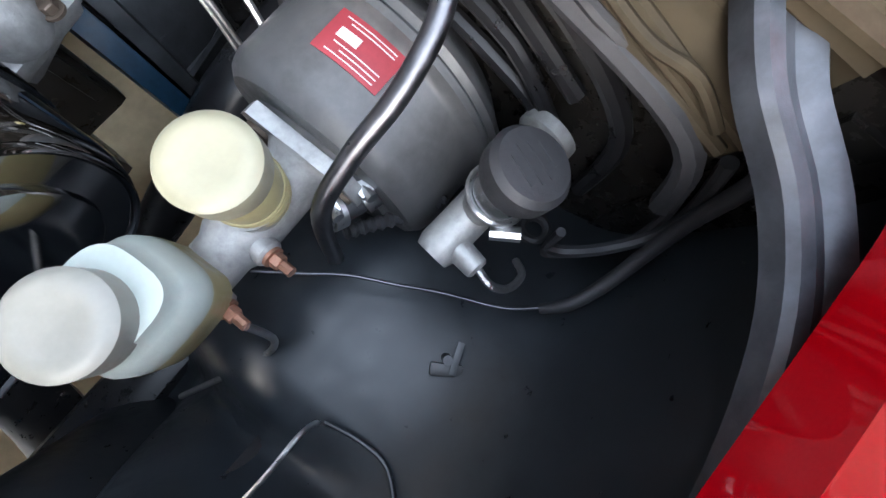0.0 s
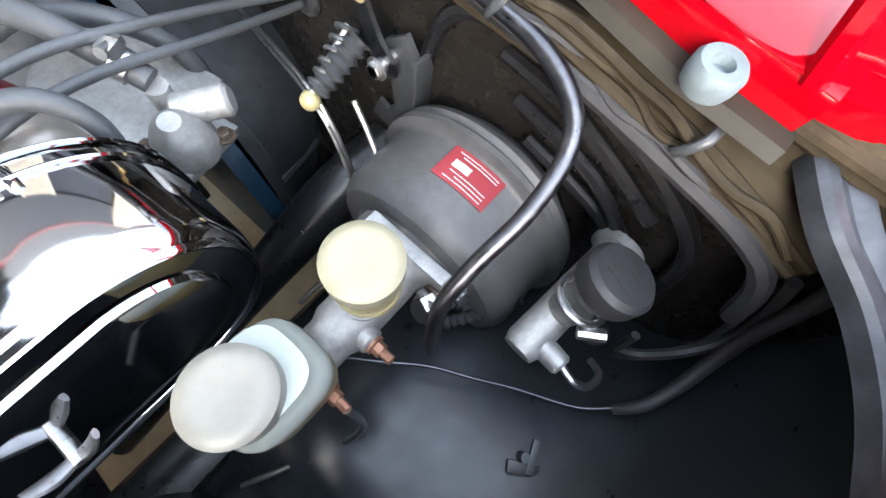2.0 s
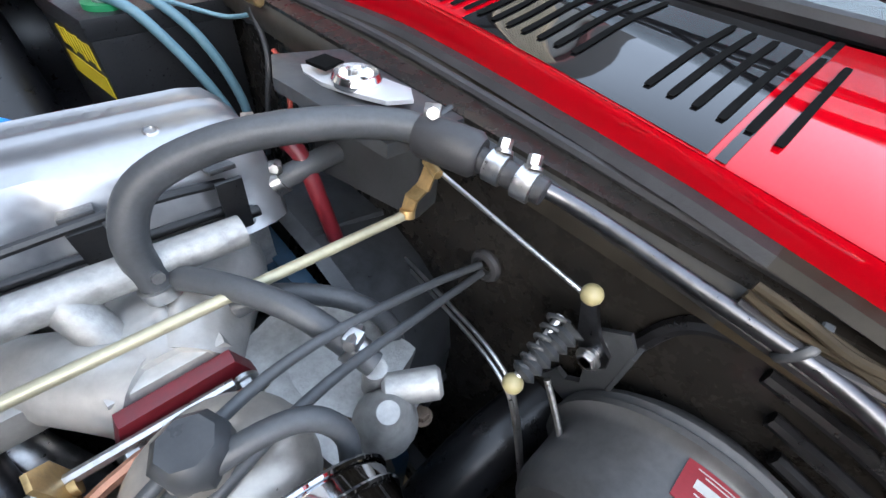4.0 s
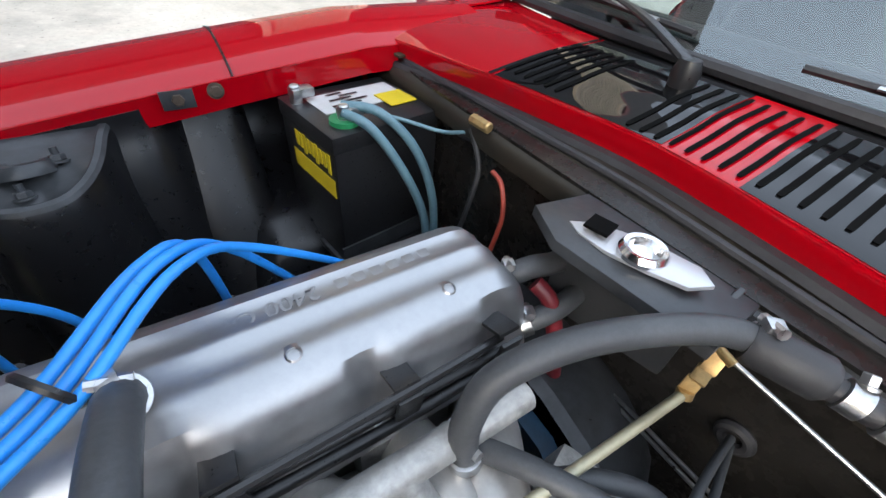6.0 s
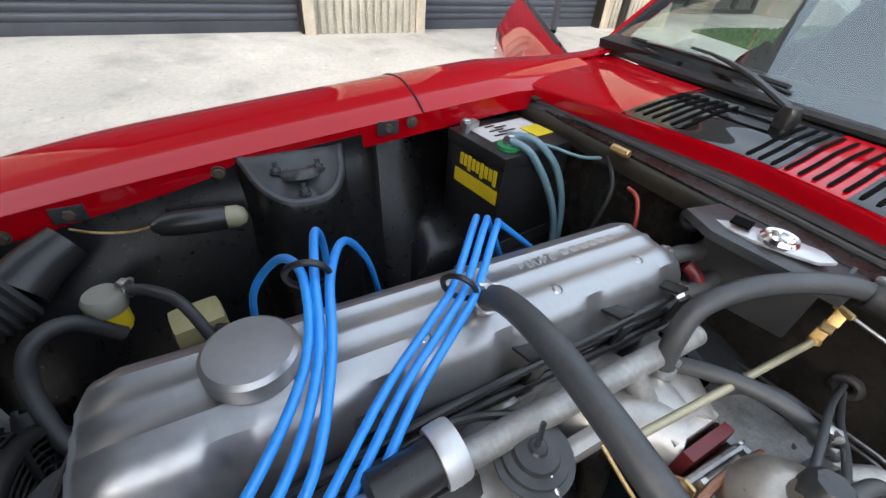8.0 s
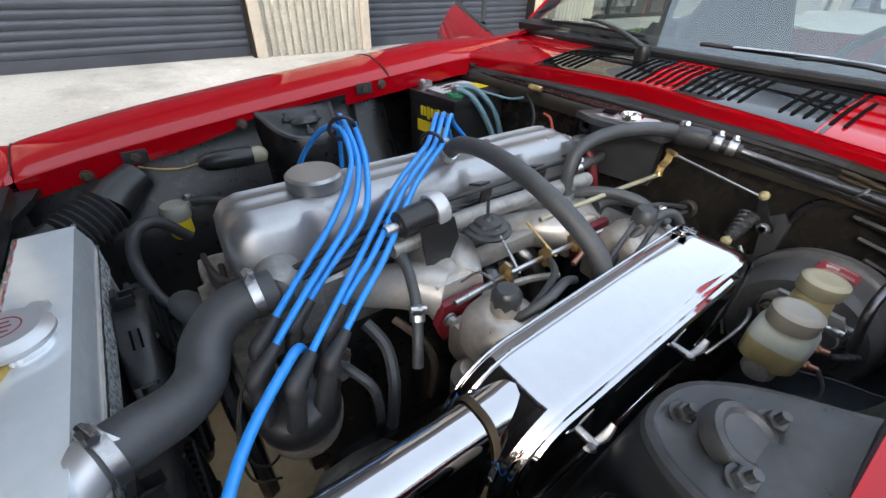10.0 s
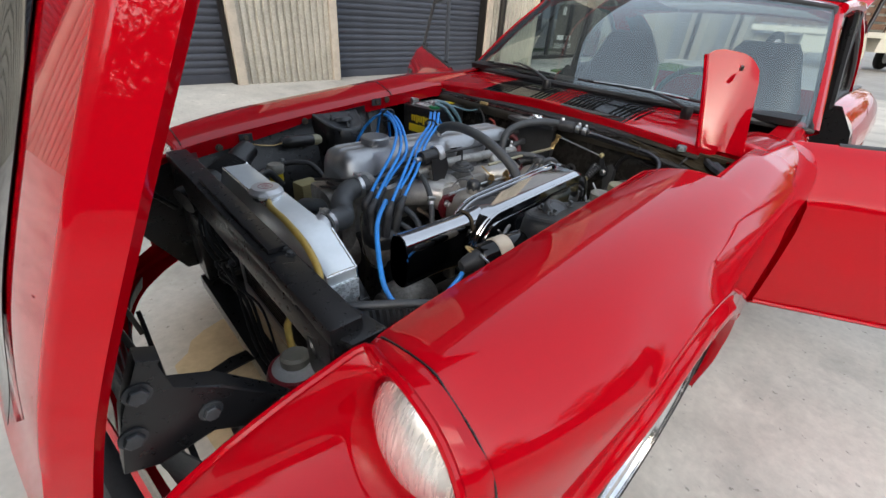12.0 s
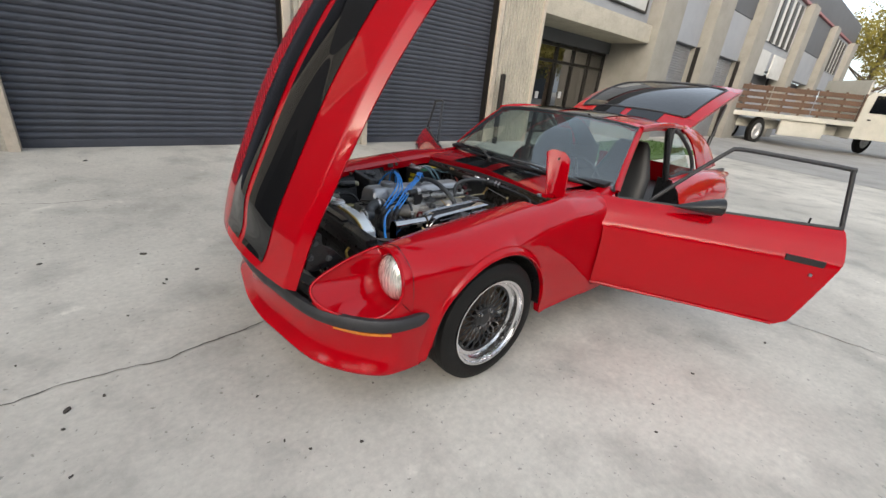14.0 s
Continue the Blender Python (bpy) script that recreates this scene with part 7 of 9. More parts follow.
loom("speedo_cable", [(0.55, -0.30, 0.62), (0.54, -0.335, 0.58), (0.515, -0.355, 0.56), (0.46, -0.375, 0.55), (0.40, -0.36, 0.50)], 0.003, STEEL, "thin grey cable below the bellcrank", "cable")
loom("loose_cable", [(0.602, -0.630, 0.70), (0.600, -0.650, 0.655), (0.590, -0.655, 0.622), (0.569, -0.640, 0.602), (0.548, -0.618, 0.598), (0.545, -0.606, 0.585)], 0.0048, RUBBER, "black rubber cable on the inner fender", "cable")
loom("loose_cable", [(0.600, -0.620, 0.69), (0.598, -0.645, 0.64), (0.585, -0.650, 0.600), (0.560, -0.630, 0.578), (0.545, -0.610, 0.57), (0.548, -0.600, 0.62)], 0.0036, RUBBER, "thin black rubber cable on the inner fender", "cable")
CLIP = thing("cable_clip", (0.424, -0.605, 0.556), "small black cable clip on the inner fender", "clip")
bm = bmesh.new()
box(bm, (0.424, -0.605, 0.561), (0.010, 0.026, 0.006), (0, 0, 30), 0.002)
part("clip_body", bm, PLASTIC, CLIP)
bm = bmesh.new()
cyl(bm, (0.431, -0.600, 0.556), (0.431, -0.600, 0.570), 0.004, seg=10)
box(bm, (0.436, -0.606, 0.563), (0.026, 0.006, 0.004), (0, 0, 20), 0.001)
part("clip_stud", bm, GREYPAINT, CLIP)
for k, (dx, dy) in enumerate(((0, 0), (0.012, 0.02), (-0.014, -0.015), (0.02, -0.03))):
    loom("nose_wire", [(-0.44 + dx, 0.34 + dy, 0.60), (-0.47 + dx, 0.27 + dy, 0.50), (-0.455 + dx, 0.20 + dy, 0.44), (-0.475 - dx, 0.13 + dy, 0.47), (-0.46 + dx, 0.05 + dy, 0.40), (-0.47 + dx, -0.06 + dy, 0.33), (-0.46, -0.16 + dy, 0.28)], 0.005 - 0.0006 * k, PLASTIC, "black wiring hanging behind the grille")
loom("red_wire", [(0.585, 0.20, 0.715), (0.582, 0.175, 0.708), (0.575, 0.155, 0.67), (0.56, 0.15, 0.62)], 0.0035, REDWIRE, "faded red wire with a clear fuse holder")
loom("ground_strap", [(0.595, 0.27, 0.745), (0.59, 0.235, 0.70), (0.575, 0.23, 0.64), (0.56, 0.24, 0.55)], 0.004, RUBBER, "dark wire on the firewall")
for p, r_ in (((0.600, 0.085, 0.715), 0.014), ((0.602, -0.182, 0.622), 0.013)):
    bm = bmesh.new()
    ring(bm, p, (1, 0, 0), r_, 0.006, 22)
    tagged(part("rubber_grommet", bm, RUBBER, None, "black rubber grommet in the firewall"), category="grommet")
bm = bmesh.new()
cyl(bm, (0.590, 0.225, 0.765), (0.588, 0.262, 0.765), 0.008, seg=8, bev=0.002)
tagged(part("wire_connector", bm, BRASS, None, "tan plastic wire connector on the firewall"), category="connector")
for y in (-0.39, -0.52, -0.10):
    bm = bmesh.new()
    tube(bm, [(0.602, y - 0.008, 0.764), (0.584, y - 0.008, 0.758), (0.582, y, 0.742), (0.602, y, 0.734)], 0.003, 8, 3, flat=0.5)
    part("loom_clip", bm, GREYPAINT, FIRE, "grey steel loom clip")
bm = bmesh.new()
tube(bm, [(0.600, -0.33, 0.56), (0.604, -0.335, 0.66), (0.606, -0.36, 0.715), (0.607, -0.43, 0.725), (0.606, -0.52, 0.705), (0.605, -0.585, 0.66), (0.602, -0.60, 0.58)], 0.007, 8, 6)
for k in range(3):
    tube(bm, [(0.603, -0.40 - 0.02 * k, 0.71 - 0.028 * k), (0.603, -0.47 - 0.03 * k, 0.70 - 0.035 * k), (0.602, -0.55, 0.665 - 0.04 * k)], 0.006, 8, 4)
part("pressed_ribs", bm, BAYBLACK, FIRE, "pressed stiffening ribs", kind="stuff")

# right side of the bay
FFIL = thing("fuel_filter", (-0.22, 0.37, 0.57), "white-topped yellow fuel filter beside the engine", "fuel filter")
bm = bmesh.new()
turned(bm, (-0.219, 0.370, 0.60), (-0.219, 0.370, 0.628), ((0.024, 0), (0.026, 0.2), (0.026, 0.7), (0.021, 1)), 24)
part("filter_top", bm, WHITEPL, FFIL, "white plastic top")
bm = bmesh.new()
turned(bm, (-0.219, 0.370, 0.560), (-0.219, 0.370, 0.602), ((0.016, 0), (0.020, 0.2), (0.021, 1)), 22)
part("filter_bowl", bm, LABELYEL, FFIL, "amber fuel bowl")
hose("filter_hose", [(-0.212, 0.35, 0.565), (-0.25, 0.34, 0.615), (-0.285, 0.315, 0.618), (-0.30, 0.29, 0.575), (-0.285, 0.24, 0.52), (-0.25, 0.20, 0.50)], 0.0105, RUBBER, "black rubber fuel hose loop")
hose("filter_hose", [(-0.195, 0.378, 0.618), (-0.16, 0.35, 0.628), (-0.125, 0.31, 0.625), (-0.10, 0.27, 0.58)], 0.008, RUBBER, "black rubber fuel hose", clamps=(0.1,))
LAMP = thing("inspection_lamp", (-0.085, 0.455, 0.64), "black-bodied bay lamp with pale green lens", "lamp")
bm = bmesh.new()
turned(bm, (-0.150, 0.463, 0.660), (-0.045, 0.449, 0.660), ((0.008, 0), (0.017, 0.12), (0.020, 0.35), (0.020, 0.95), (0.017, 1)), 22)
part("body", bm, PLASTIC, LAMP)
bm = bmesh.new()
turned(bm, (-0.046, 0.449, 0.660), (-0.016, 0.445, 0.660), ((0.018, 0), (0.018, 0.5), (0.013, 0.85), (0.004, 1)), 20)
part("lens", bm, CREAM, LAMP, "pale yellow-green lens")
bm = bmesh.new()
tube(bm, [(-0.150, 0.463, 0.660), (-0.18, 0.468, 0.655), (-0.22, 0.475, 0.66), (-0.25, 0.485, 0.668)], 0.002, 6)
part("cord", bm, BRASS, LAMP)
RELAY = thing("vapour_tank", (-0.12, 0.37, 0.47), "small cream plastic reservoir beside the engine", "reservoir")
bm = bmesh.new()
box(bm, (-0.125, 0.365, 0.515), (0.075, 0.06, 0.075), (0, 0, 10), 0.012)
part("tank", bm, CREAMDK, RELAY)
bm = bmesh.new()
cyl(bm, (-0.10, 0.33, 0.54), (-0.07, 0.31, 0.545), 0.009, seg=10)
part("fitting", bm, PLASTIC, RELAY)
BEL = thing("air_duct", (-0.38, 0.38, 0.56), "black corrugated air duct on the inner fender", "duct")
bm = bmesh.new()
tube(bm, [(-0.255, 0.475, 0.655), (-0.29, 0.45, 0.640), (-0.315, 0.425, 0.625)], [0.030, 0.034, 0.038], 16, 5)
part("nozzle", bm, PLASTIC, BEL, "smooth plastic nozzle")
bm = bmesh.new()
tube(bm, [Vector((-0.315, 0.425, 0.625)).lerp(Vector((-0.385, 0.38, 0.605)), k / 14) for k in range(15)], 0.041, 18, 1, smooth=False, ribs=0.0035)
part("bellows", bm, RUBBER, BEL)
bm = bmesh.new()
tube(bm, [(-0.385, 0.38, 0.605), (-0.43, 0.36, 0.595), (-0.49, 0.34, 0.58)], 0.038, 16, 5)
part("elbow", bm, PLASTIC, BEL)
BEL2 = thing("air_duct", (-0.33, -0.44, 0.58), "black corrugated air duct beside the radiator", "duct")
bm = bmesh.new()
tube(bm, [Vector((-0.385, -0.415, 0.600)).lerp(Vector((-0.285, -0.462, 0.600)), k / 20) for k in range(21)], 0.034, 18, 1, smooth=False, ribs=0.003)
part("bellows", bm, RUBBER, BEL2)
bm = bmesh.new()
tube(bm, [(-0.385, -0.415, 0.600), (-0.42, -0.40, 0.60), (-0.47, -0.38, 0.585)], 0.032, 16, 5)
part("elbow", bm, PLASTIC, BEL2)
bm = bmesh.new()
tube(bm, [(-0.43, -0.40, 0.655), (-0.35, -0.45, 0.655), (-0.29, -0.492, 0.652)], 0.008, 10, 4)
part("stay", bm, GREYPAINT, BEL2, "scuffed steel stay bar")
IDP = thing("chassis_plate", (0.10, 0.432, 0.47), "small black data plate screwed to the inner fender", "data plate")
bm = bmesh.new()
PM = pose(0.115, 0.427, 0.475, 68, 0, 180)
box(bm, (0, 0, 0), (0.085, 0.05, 0.002), bevel=0.0006)
bm.transform(PM)
part("plate", bm, STRIPE, IDP)
bm = bmesh.new()
for k in range(4):
    box(bm, (0.0, 0.017 - k * 0.0115, 0.0014), (0.066, 0.0012, 0.0006))
for s in (-1, 1):
    box(bm, (0.041 * s, 0, 0.0014), (0.0012, 0.046, 0.0006))
    box(bm, (0, 0.0235 * s, 0.0014), (0.082, 0.0012, 0.0006))
bm.transform(PM)
part("print_lines", bm, STEEL, IDP, "fine silver lines", kind="stuff")
hook = thing("wire_hook", (0.389, -0.548, 0.54), "bent bright wire hook on the inner fender", "hook")
bm = bmesh.new()
tube(bm, [(0.235, -0.532, 0.565), (0.262, -0.541, 0.585), (0.300, -0.545, 0.594), (0.330, -0.546, 0.588), (0.338, -0.549, 0.575), (0.336, -0.552, 0.560)], 0.0019, 8, 5)
part("wire", bm, STEEL, hook)
bm = bmesh.new()
tube(bm, [(0.338, -0.556, 0.556), (0.345, -0.585, 0.564), (0.344, -0.612, 0.572), (0.325, -0.635, 0.590)], 0.002, 8, 4)
part("pressed_edge", bm, APRON, CAR, "pressed ridge in the inner fender")
bm = bmesh.new()
ring(bm, (0.572, -0.600, 0.523), (0.1, 0.2, 1), 0.012, 0.0045, 22)
tagged(part("rubber_grommet", bm, RUBBER, None, "black rubber grommet in the inner fender"), category="grommet")
for p in ((0.257, 0.503, 0.762), (0.307, 0.503, 0.767), (-0.248, 0.503, 0.692), (-0.332, 0.503, 0.672), (-0.042, 0.503, 0.722)):
    bm = bmesh.new()
    hexbolt(bm, (p[0], 0.5085, p[2] - 0.012), (0, -1, 0.05), 0.0085, 0.008)
    part("fender_bolt", bm, RUSTY, CAR, "rusty fender bolt")
for p in ((-0.248, 0.503, 0.692), (0.257, 0.503, 0.762)):
    bm = bmesh.new()
    box(bm, (p[0], 0.5065, p[2] - 0.012), (0.042, 0.003, 0.026), bevel=0.001)
    part("bolt_tab", bm, GREYPAINT, CAR, "bare steel tab")
for y in (-0.226, -0.250):
    bm = bmesh.new()
    hexbolt(bm, (-0.438, y, 0.683), (0, 0, 1), 0.0065, 0.007)
    part("support_bolt", bm, GREYPAINT, CAR)
bm = bmesh.new()
box(bm, (-0.452, -0.02, 0.688), (0.035, 0.42, 0.010), bevel=0.003)
part("hood_latch_bar", bm, BAYBLACK, CAR, "black steel stay on the radiator support")

# low things seen between engine and aprons
bm = bmesh.new()
for y0, y1 in ((-0.42, 0.42),):
    tube(bm, [(0.02, y0, 0.30), (0.0, -0.25, 0.215), (0.0, 0.0, 0.20), (0.0, 0.25, 0.215), (0.02, y1, 0.30)], 0.05, 10, 5, flat=0.6)
part("crossmember", bm, BAYBLACK, CAR, "black front crossmember")
for s_ in (-1, 1):
    bm = bmesh.new()
    tube(bm, [(-0.43, 0.36 * s_, 0.33), (-0.2, 0.36 * s_, 0.33), (0.2, 0.35 * s_, 0.30), (0.60, 0.33 * s_, 0.24)], 0.045, 8, 4, flat=0.8)
    part("chassis_rail", bm, BAYBLACK, CAR, "black chassis rail")
bm = bmesh.new()
tube(bm, [(0.60, -0.30, 0.50), (0.50, -0.285, 0.47), (0.30, -0.27, 0.37), (0.12, -0.26, 0.28)], [0.036, 0.034, 0.022, 0.018], 16, 4)
turned(bm, (0.30, -0.27, 0.37), (0.25, -0.268, 0.345), ((0.02, 0), (0.03, 0.2), (0.03, 0.8), (0.02, 1)), 14)
part("steering_shaft", bm, BAYBLACK, CAR, "dark steering shaft")
hose("rear_heater_hose", [(0.478, 0.045, 0.700), (0.505, 0.035, 0.712), (0.54, 0.03, 0.708), (0.600, 0.04, 0.700)], 0.0125, HOSE, "short black heater hose behind the engine", clamps=(0.1,))
hose("rear_heater_hose", [(0.478, 0.005, 0.668), (0.51, -0.005, 0.682), (0.55, 0.0, 0.682), (0.600, 0.012, 0.672)], 0.0115, HOSE, "short black heater hose behind the engine", clamps=(0.1,))
hose("red_hose", [(0.500, 0.020, 0.705), (0.508, 0.0, 0.690), (0.512, -0.02, 0.640), (0.52, -0.03, 0.58)], 0.009, INSUL, "dark red rubber hose behind the engine")
# throttle shafts, springs and stays among the carburettors
for pts, r, m_, lab in (
        ([(0.03, -0.165, 0.655), (0.13, -0.160, 0.655), (0.24, -0.160, 0.653), (0.36, -0.165, 0.655)], 0.0042, STEEL, "steel throttle shaft between the carburettors"),
        ([(0.215, -0.105, 0.682), (0.218, -0.13, 0.668), (0.222, -0.165, 0.650)], 0.0022, BRASS, "thin brass link"),
        ([(0.150, -0.10, 0.695), (0.148, -0.135, 0.672), (0.145, -0.165, 0.652)], 0.0022, STEEL, "thin steel link"),
        ([(0.06, -0.20, 0.70), (0.065, -0.165, 0.69), (0.06, -0.14, 0.66)], 0.0018, STEEL, "thin wire link"),
        ([(0.08, -0.16, 0.64), (0.15, -0.175, 0.645), (0.20, -0.19, 0.64)], 0.0055, DIRTYALU, "grimy alloy fuel pipe"),
        ([(0.24, -0.185, 0.64), (0.30, -0.175, 0.655), (0.37, -0.18, 0.66)], 0.0045, COPPER, "coppery fuel pipe")):
    bm = bmesh.new()
    tube(bm, pts, r, 8, 4)
    part("linkage_rod", bm, m_, ENGINE, lab)
for x, y, z in ((0.20, -0.165, 0.648), (0.265, -0.165, 0.650), (0.12, -0.165, 0.652)):
    bm = bmesh.new()
    prism(bm, [(-0.012, -0.005), (0.012, -0.008), (0.016, 0.012), (0.004, 0.03), (-0.006, 0.028)], 0.003, pose(x, y, z, 80, 0, 90), 0.0006)
    cyl(bm, (x - 0.004, y, z), (x + 0.006, y, z), 0.006, seg=10)
    part("throttle_lever", bm, BRASS, ENGINE, "small yellow-zinc throttle lever")
BOT = thing("overflow_bottle", (-0.50, -0.36, 0.36), "milky plastic coolant overflow bottle with a red band", "bottle")
bm = bmesh.new()
turned(bm, (-0.50, -0.36, 0.36), (-0.495, -0.352, 0.54), ((0.045, 0), (0.052, 0.05), (0.052, 0.75), (0.046, 0.92), (0.030, 1.0)), 28)
part("bottle_body", bm, LABELWHT, BOT, "milky white plastic body")
bm = bmesh.new()
turned(bm, (-0.4962, -0.3535, 0.515), (-0.4955, -0.353, 0.530), ((0.0495, 0), (0.0500, 0.1), (0.0460, 0.9), (0.043, 1.0)), 28)
part("red_band", bm, LABELRED, BOT, "faded red band")
bm = bmesh.new()
turned(bm, (-0.4955, -0.353, 0.535), (-0.494, -0.351, 0.556), ((0.024, 0), (0.025, 0.2), (0.025, 0.8), (0.020, 1)), 20)
part("bottle_cap", bm, WHITEPL, BOT)
NB = thing("pierced_bracket", (-0.47, 0.36, 0.49), "pale zinc bracket with round holes in the nose", "bracket")
bm = bmesh.new()
box(bm, (-0.472, 0.36, 0.505), (0.006, 0.15, 0.032), (0, 0, 0), 0.002)
part("strip", bm, STEEL, NB)
# black discs on the strip give the holes their shade
for y in (0.32, 0.40):
    bm = bmesh.new()
    cyl(bm, (-0.4765, y, 0.505), (-0.474, y, 0.505), 0.008, seg=14)
    part("hole", bm, PLASTIC, NB, "black disc standing for a dark round hole")
NB = thing("skid_bracket", (-0.55, -0.05, 0.31), "black perforated steel bracket low in the nose", "bracket")
bm = bmesh.new()
prism(bm, [(-0.06, -0.012), (0.06, -0.022), (0.06, 0.02), (0.02, 0.024), (-0.06, 0.012)], 0.005, pose(-0.555, -0.03, 0.29, 0, 0, 8), 0.001)
part("plate", bm, BAYBLACK, NB)
bm = bmesh.new()
prism(bm, [(-0.485, -0.36), (-0.43, -0.36), (-0.41, -0.44), (-0.40, -0.492), (-0.46, -0.492), (-0.48, -0.44)], 0.012, pose(0, 0, 0.650, 0, 0, 0), 0.004)
part("corner_gusset", bm, BAYBLACK, SUP, "black corner gusset")
bm = bmesh.new()
prism(bm, [(-0.485, 0.36), (-0.43, 0.36), (-0.41, 0.44), (-0.40, 0.492), (-0.46, 0.492), (-0.48, 0.44)], 0.012, pose(0, 0, 0.650, 0, 0, 0), 0.004)
part("corner_gusset", bm, BAYBLACK, SUP, "black corner gusset")

for pts, r_, m_, lab in (
        ([(-0.215, -0.120, 0.640), (-0.232, -0.150, 0.615), (-0.236, -0.165, 0.575), (-0.222, -0.160, 0.540), (-0.205, -0.140, 0.520)], 0.0016, RUBBER, "thin black wire looping by the distributor"),
        ([(-0.205, -0.112, 0.645), (-0.226, -0.138, 0.632), (-0.240, -0.168, 0.600), (-0.238, -0.180, 0.560), (-0.215, -0.175, 0.530)], 0.0014, DUSTY, "thin brown wire looping by the distributor"),
        ([(-0.120, -0.110, 0.600), (-0.105, -0.140, 0.596), (-0.090, -0.165, 0.575), (-0.088, -0.170, 0.520)], 0.0065, HOSE, "black vacuum hose below the leads"),
        ([(-0.060, -0.090, 0.610), (-0.050, -0.125, 0.590), (-0.060, -0.160, 0.560), (-0.075, -0.175, 0.500)], 0.0085, HOSE, "black coolant hose below the manifold"),
        ([(-0.020, -0.095, 0.600), (0.000, -0.135, 0.580), (0.010, -0.150, 0.540), (0.000, -0.155, 0.480)], 0.0060, RUSTY, "rusty pipe below the manifold")):
    loom("low_hose", pts, r_, m_, lab, "hose")
bm = bmesh.new()
prism(bm, [(-0.04, -0.03), (0.03, -0.035), (0.045, 0.0), (0.02, 0.03), (-0.03, 0.028)], 0.010, pose(-0.135, -0.100, 0.585, 70, 0, 10), 0.003)
part("distributor_bracket", bm, DIRTYALU, ENGINE, "grimy alloy distributor bracket")
for x, z in ((-0.165, 0.600), (-0.105, 0.598), (-0.120, 0.560)):
    bm = bmesh.new()
    hexbolt(bm, (x, -0.112, z), (0, -1, 0.2), 0.007, 0.008)
    part("bolt", bm, RUSTY, ENGINE)
loom("cover_wire", [(-0.205, 0.12, 0.655), (-0.204, 0.05, 0.678), (-0.196, -0.005, 0.690), (-0.170, -0.030, 0.694), (-0.12, -0.034, 0.694), (-0.05, -0.033, 0.708), (0.03, -0.030, 0.712), (0.12, -0.026, 0.714), (0.24, -0.022, 0.710), (0.36, -0.020, 0.712), (0.43, -0.012, 0.700)], 0.0042, PLASTIC, "black wire along the valve cover flank")
loom("cover_wire", [(-0.205, 0.10, 0.640), (-0.204, 0.04, 0.660), (-0.198, -0.010, 0.674), (-0.172, -0.036, 0.678), (-0.12, -0.040, 0.680), (-0.05, -0.038, 0.694), (0.03, -0.036, 0.702), (0.10, -0.036, 0.704), (0.16, -0.05, 0.69)], 0.0042, PLASTIC, "black wire along the valve cover flank")


# ---- cabin, doors, wheels ----
def ws_edge(f, top):
    """A point on the windshield's lower or upper edge; f from -1 to 1 across the car."""
    a = abs(f)
    if top:
        return V(1.335 + 0.055 * a ** 2.5, 0.585 * f, 1.188 - 0.03 * a ** 3)
    return V(0.885 + 0.125 * a ** 2.4, 0.715 * f, 0.842 - 0.018 * a ** 3)


WF = [-1 + k / 12 for k in range(25)]
bm = bmesh.new()
rows = []
for k in range(9):
    t = k / 8
    rows.append([ws_edge(f, 0).lerp(ws_edge(f, 1), t) + V(-0.035, 0, 0.03) * math.sin(math.pi * t) * (1 - f * f * 0.6) for f in WF])
sheet(bm, rows, 0.004)
WS = part("windshield", bm, WINDGLASS, CAR, "raked windshield reflecting pale sky")
WS.visible_shadow = False
bm = bmesh.new()
P = [ws_edge(f, 0) for f in WF] + [ws_edge(1, 0).lerp(ws_edge(1, 1), t) for t in (0.25, 0.5, 0.75)] + [ws_edge(f, 1) for f in WF[::-1]] + [ws_edge(-1, 1).lerp(ws_edge(-1, 0), t) for t in (0.25, 0.5, 0.75)]
tube(bm, P, 0.011, 8, smooth=False, closed=True)
part("windshield_seal", bm, RUBBER, WS, "black rubber seal")


def pillar(bm):
    a, b = ws_edge(-1, 0), ws_edge(-1, 1)
    rows = []
    for t in (0, 0.2, 0.4, 0.6, 0.8, 1.0):
        c = a.lerp(b, t) + V(-0.01, 0, 0.012) * math.sin(math.pi * t)
        w = 0.040 - 0.008 * t
        rows.append([c + V(-0.006, 0.0, 0.004), c + V(-0.002, -0.010, 0.008), c + V(0.014, -0.020, 0.004), c + V(w, -0.020, -0.008), c + V(w, 0.0, -0.02), c + V(0.01, 0.006, -0.012)])
    sheet(bm, rows, close=True)


both("windshield_pillar", pillar, RED, "red windshield pillar")
# roof
RX = [1.35, 1.45, 1.60, 1.80, 2.0, 2.15, 2.25]
RZ = [1.190, 1.203, 1.213, 1.215, 1.205, 1.190, 1.172]
RW = [0.585, 0.592, 0.595, 0.592, 0.582, 0.565, 0.55]


def roof_row(i, f0=-1.0, f1=1.0, off=0.0, n=16):
    out = []
    for k in range(n + 1):
        f = f0 + (f1 - f0) * k / n
        a = abs(f)
        dx = 0.05 * a ** 2.5 if i == 0 else 0
        out.append(V(RX[i] + dx, RW[i] * f, RZ[i] - 0.035 * a ** 3 - 0.015 * max(0, a - 0.9) * 10 + off))
    return out


bm = bmesh.new()
rows = loft([roof_row(i) for i in range(7)], 3)
sheet(bm, rows, -0.02)
ROOF = part("roof", bm, RED, CAR, "red roof with two wide black stripes")
for s in (-1, 1):
    bm = bmesh.new()
    sheet(bm, loft([roof_row(i, 0.05 * s, 0.55 * s, 0.004, 8) for i in range(7)], 3), 0.001)
    part("stripe", bm, STRIPE, ROOF, "wide gloss black stripe")


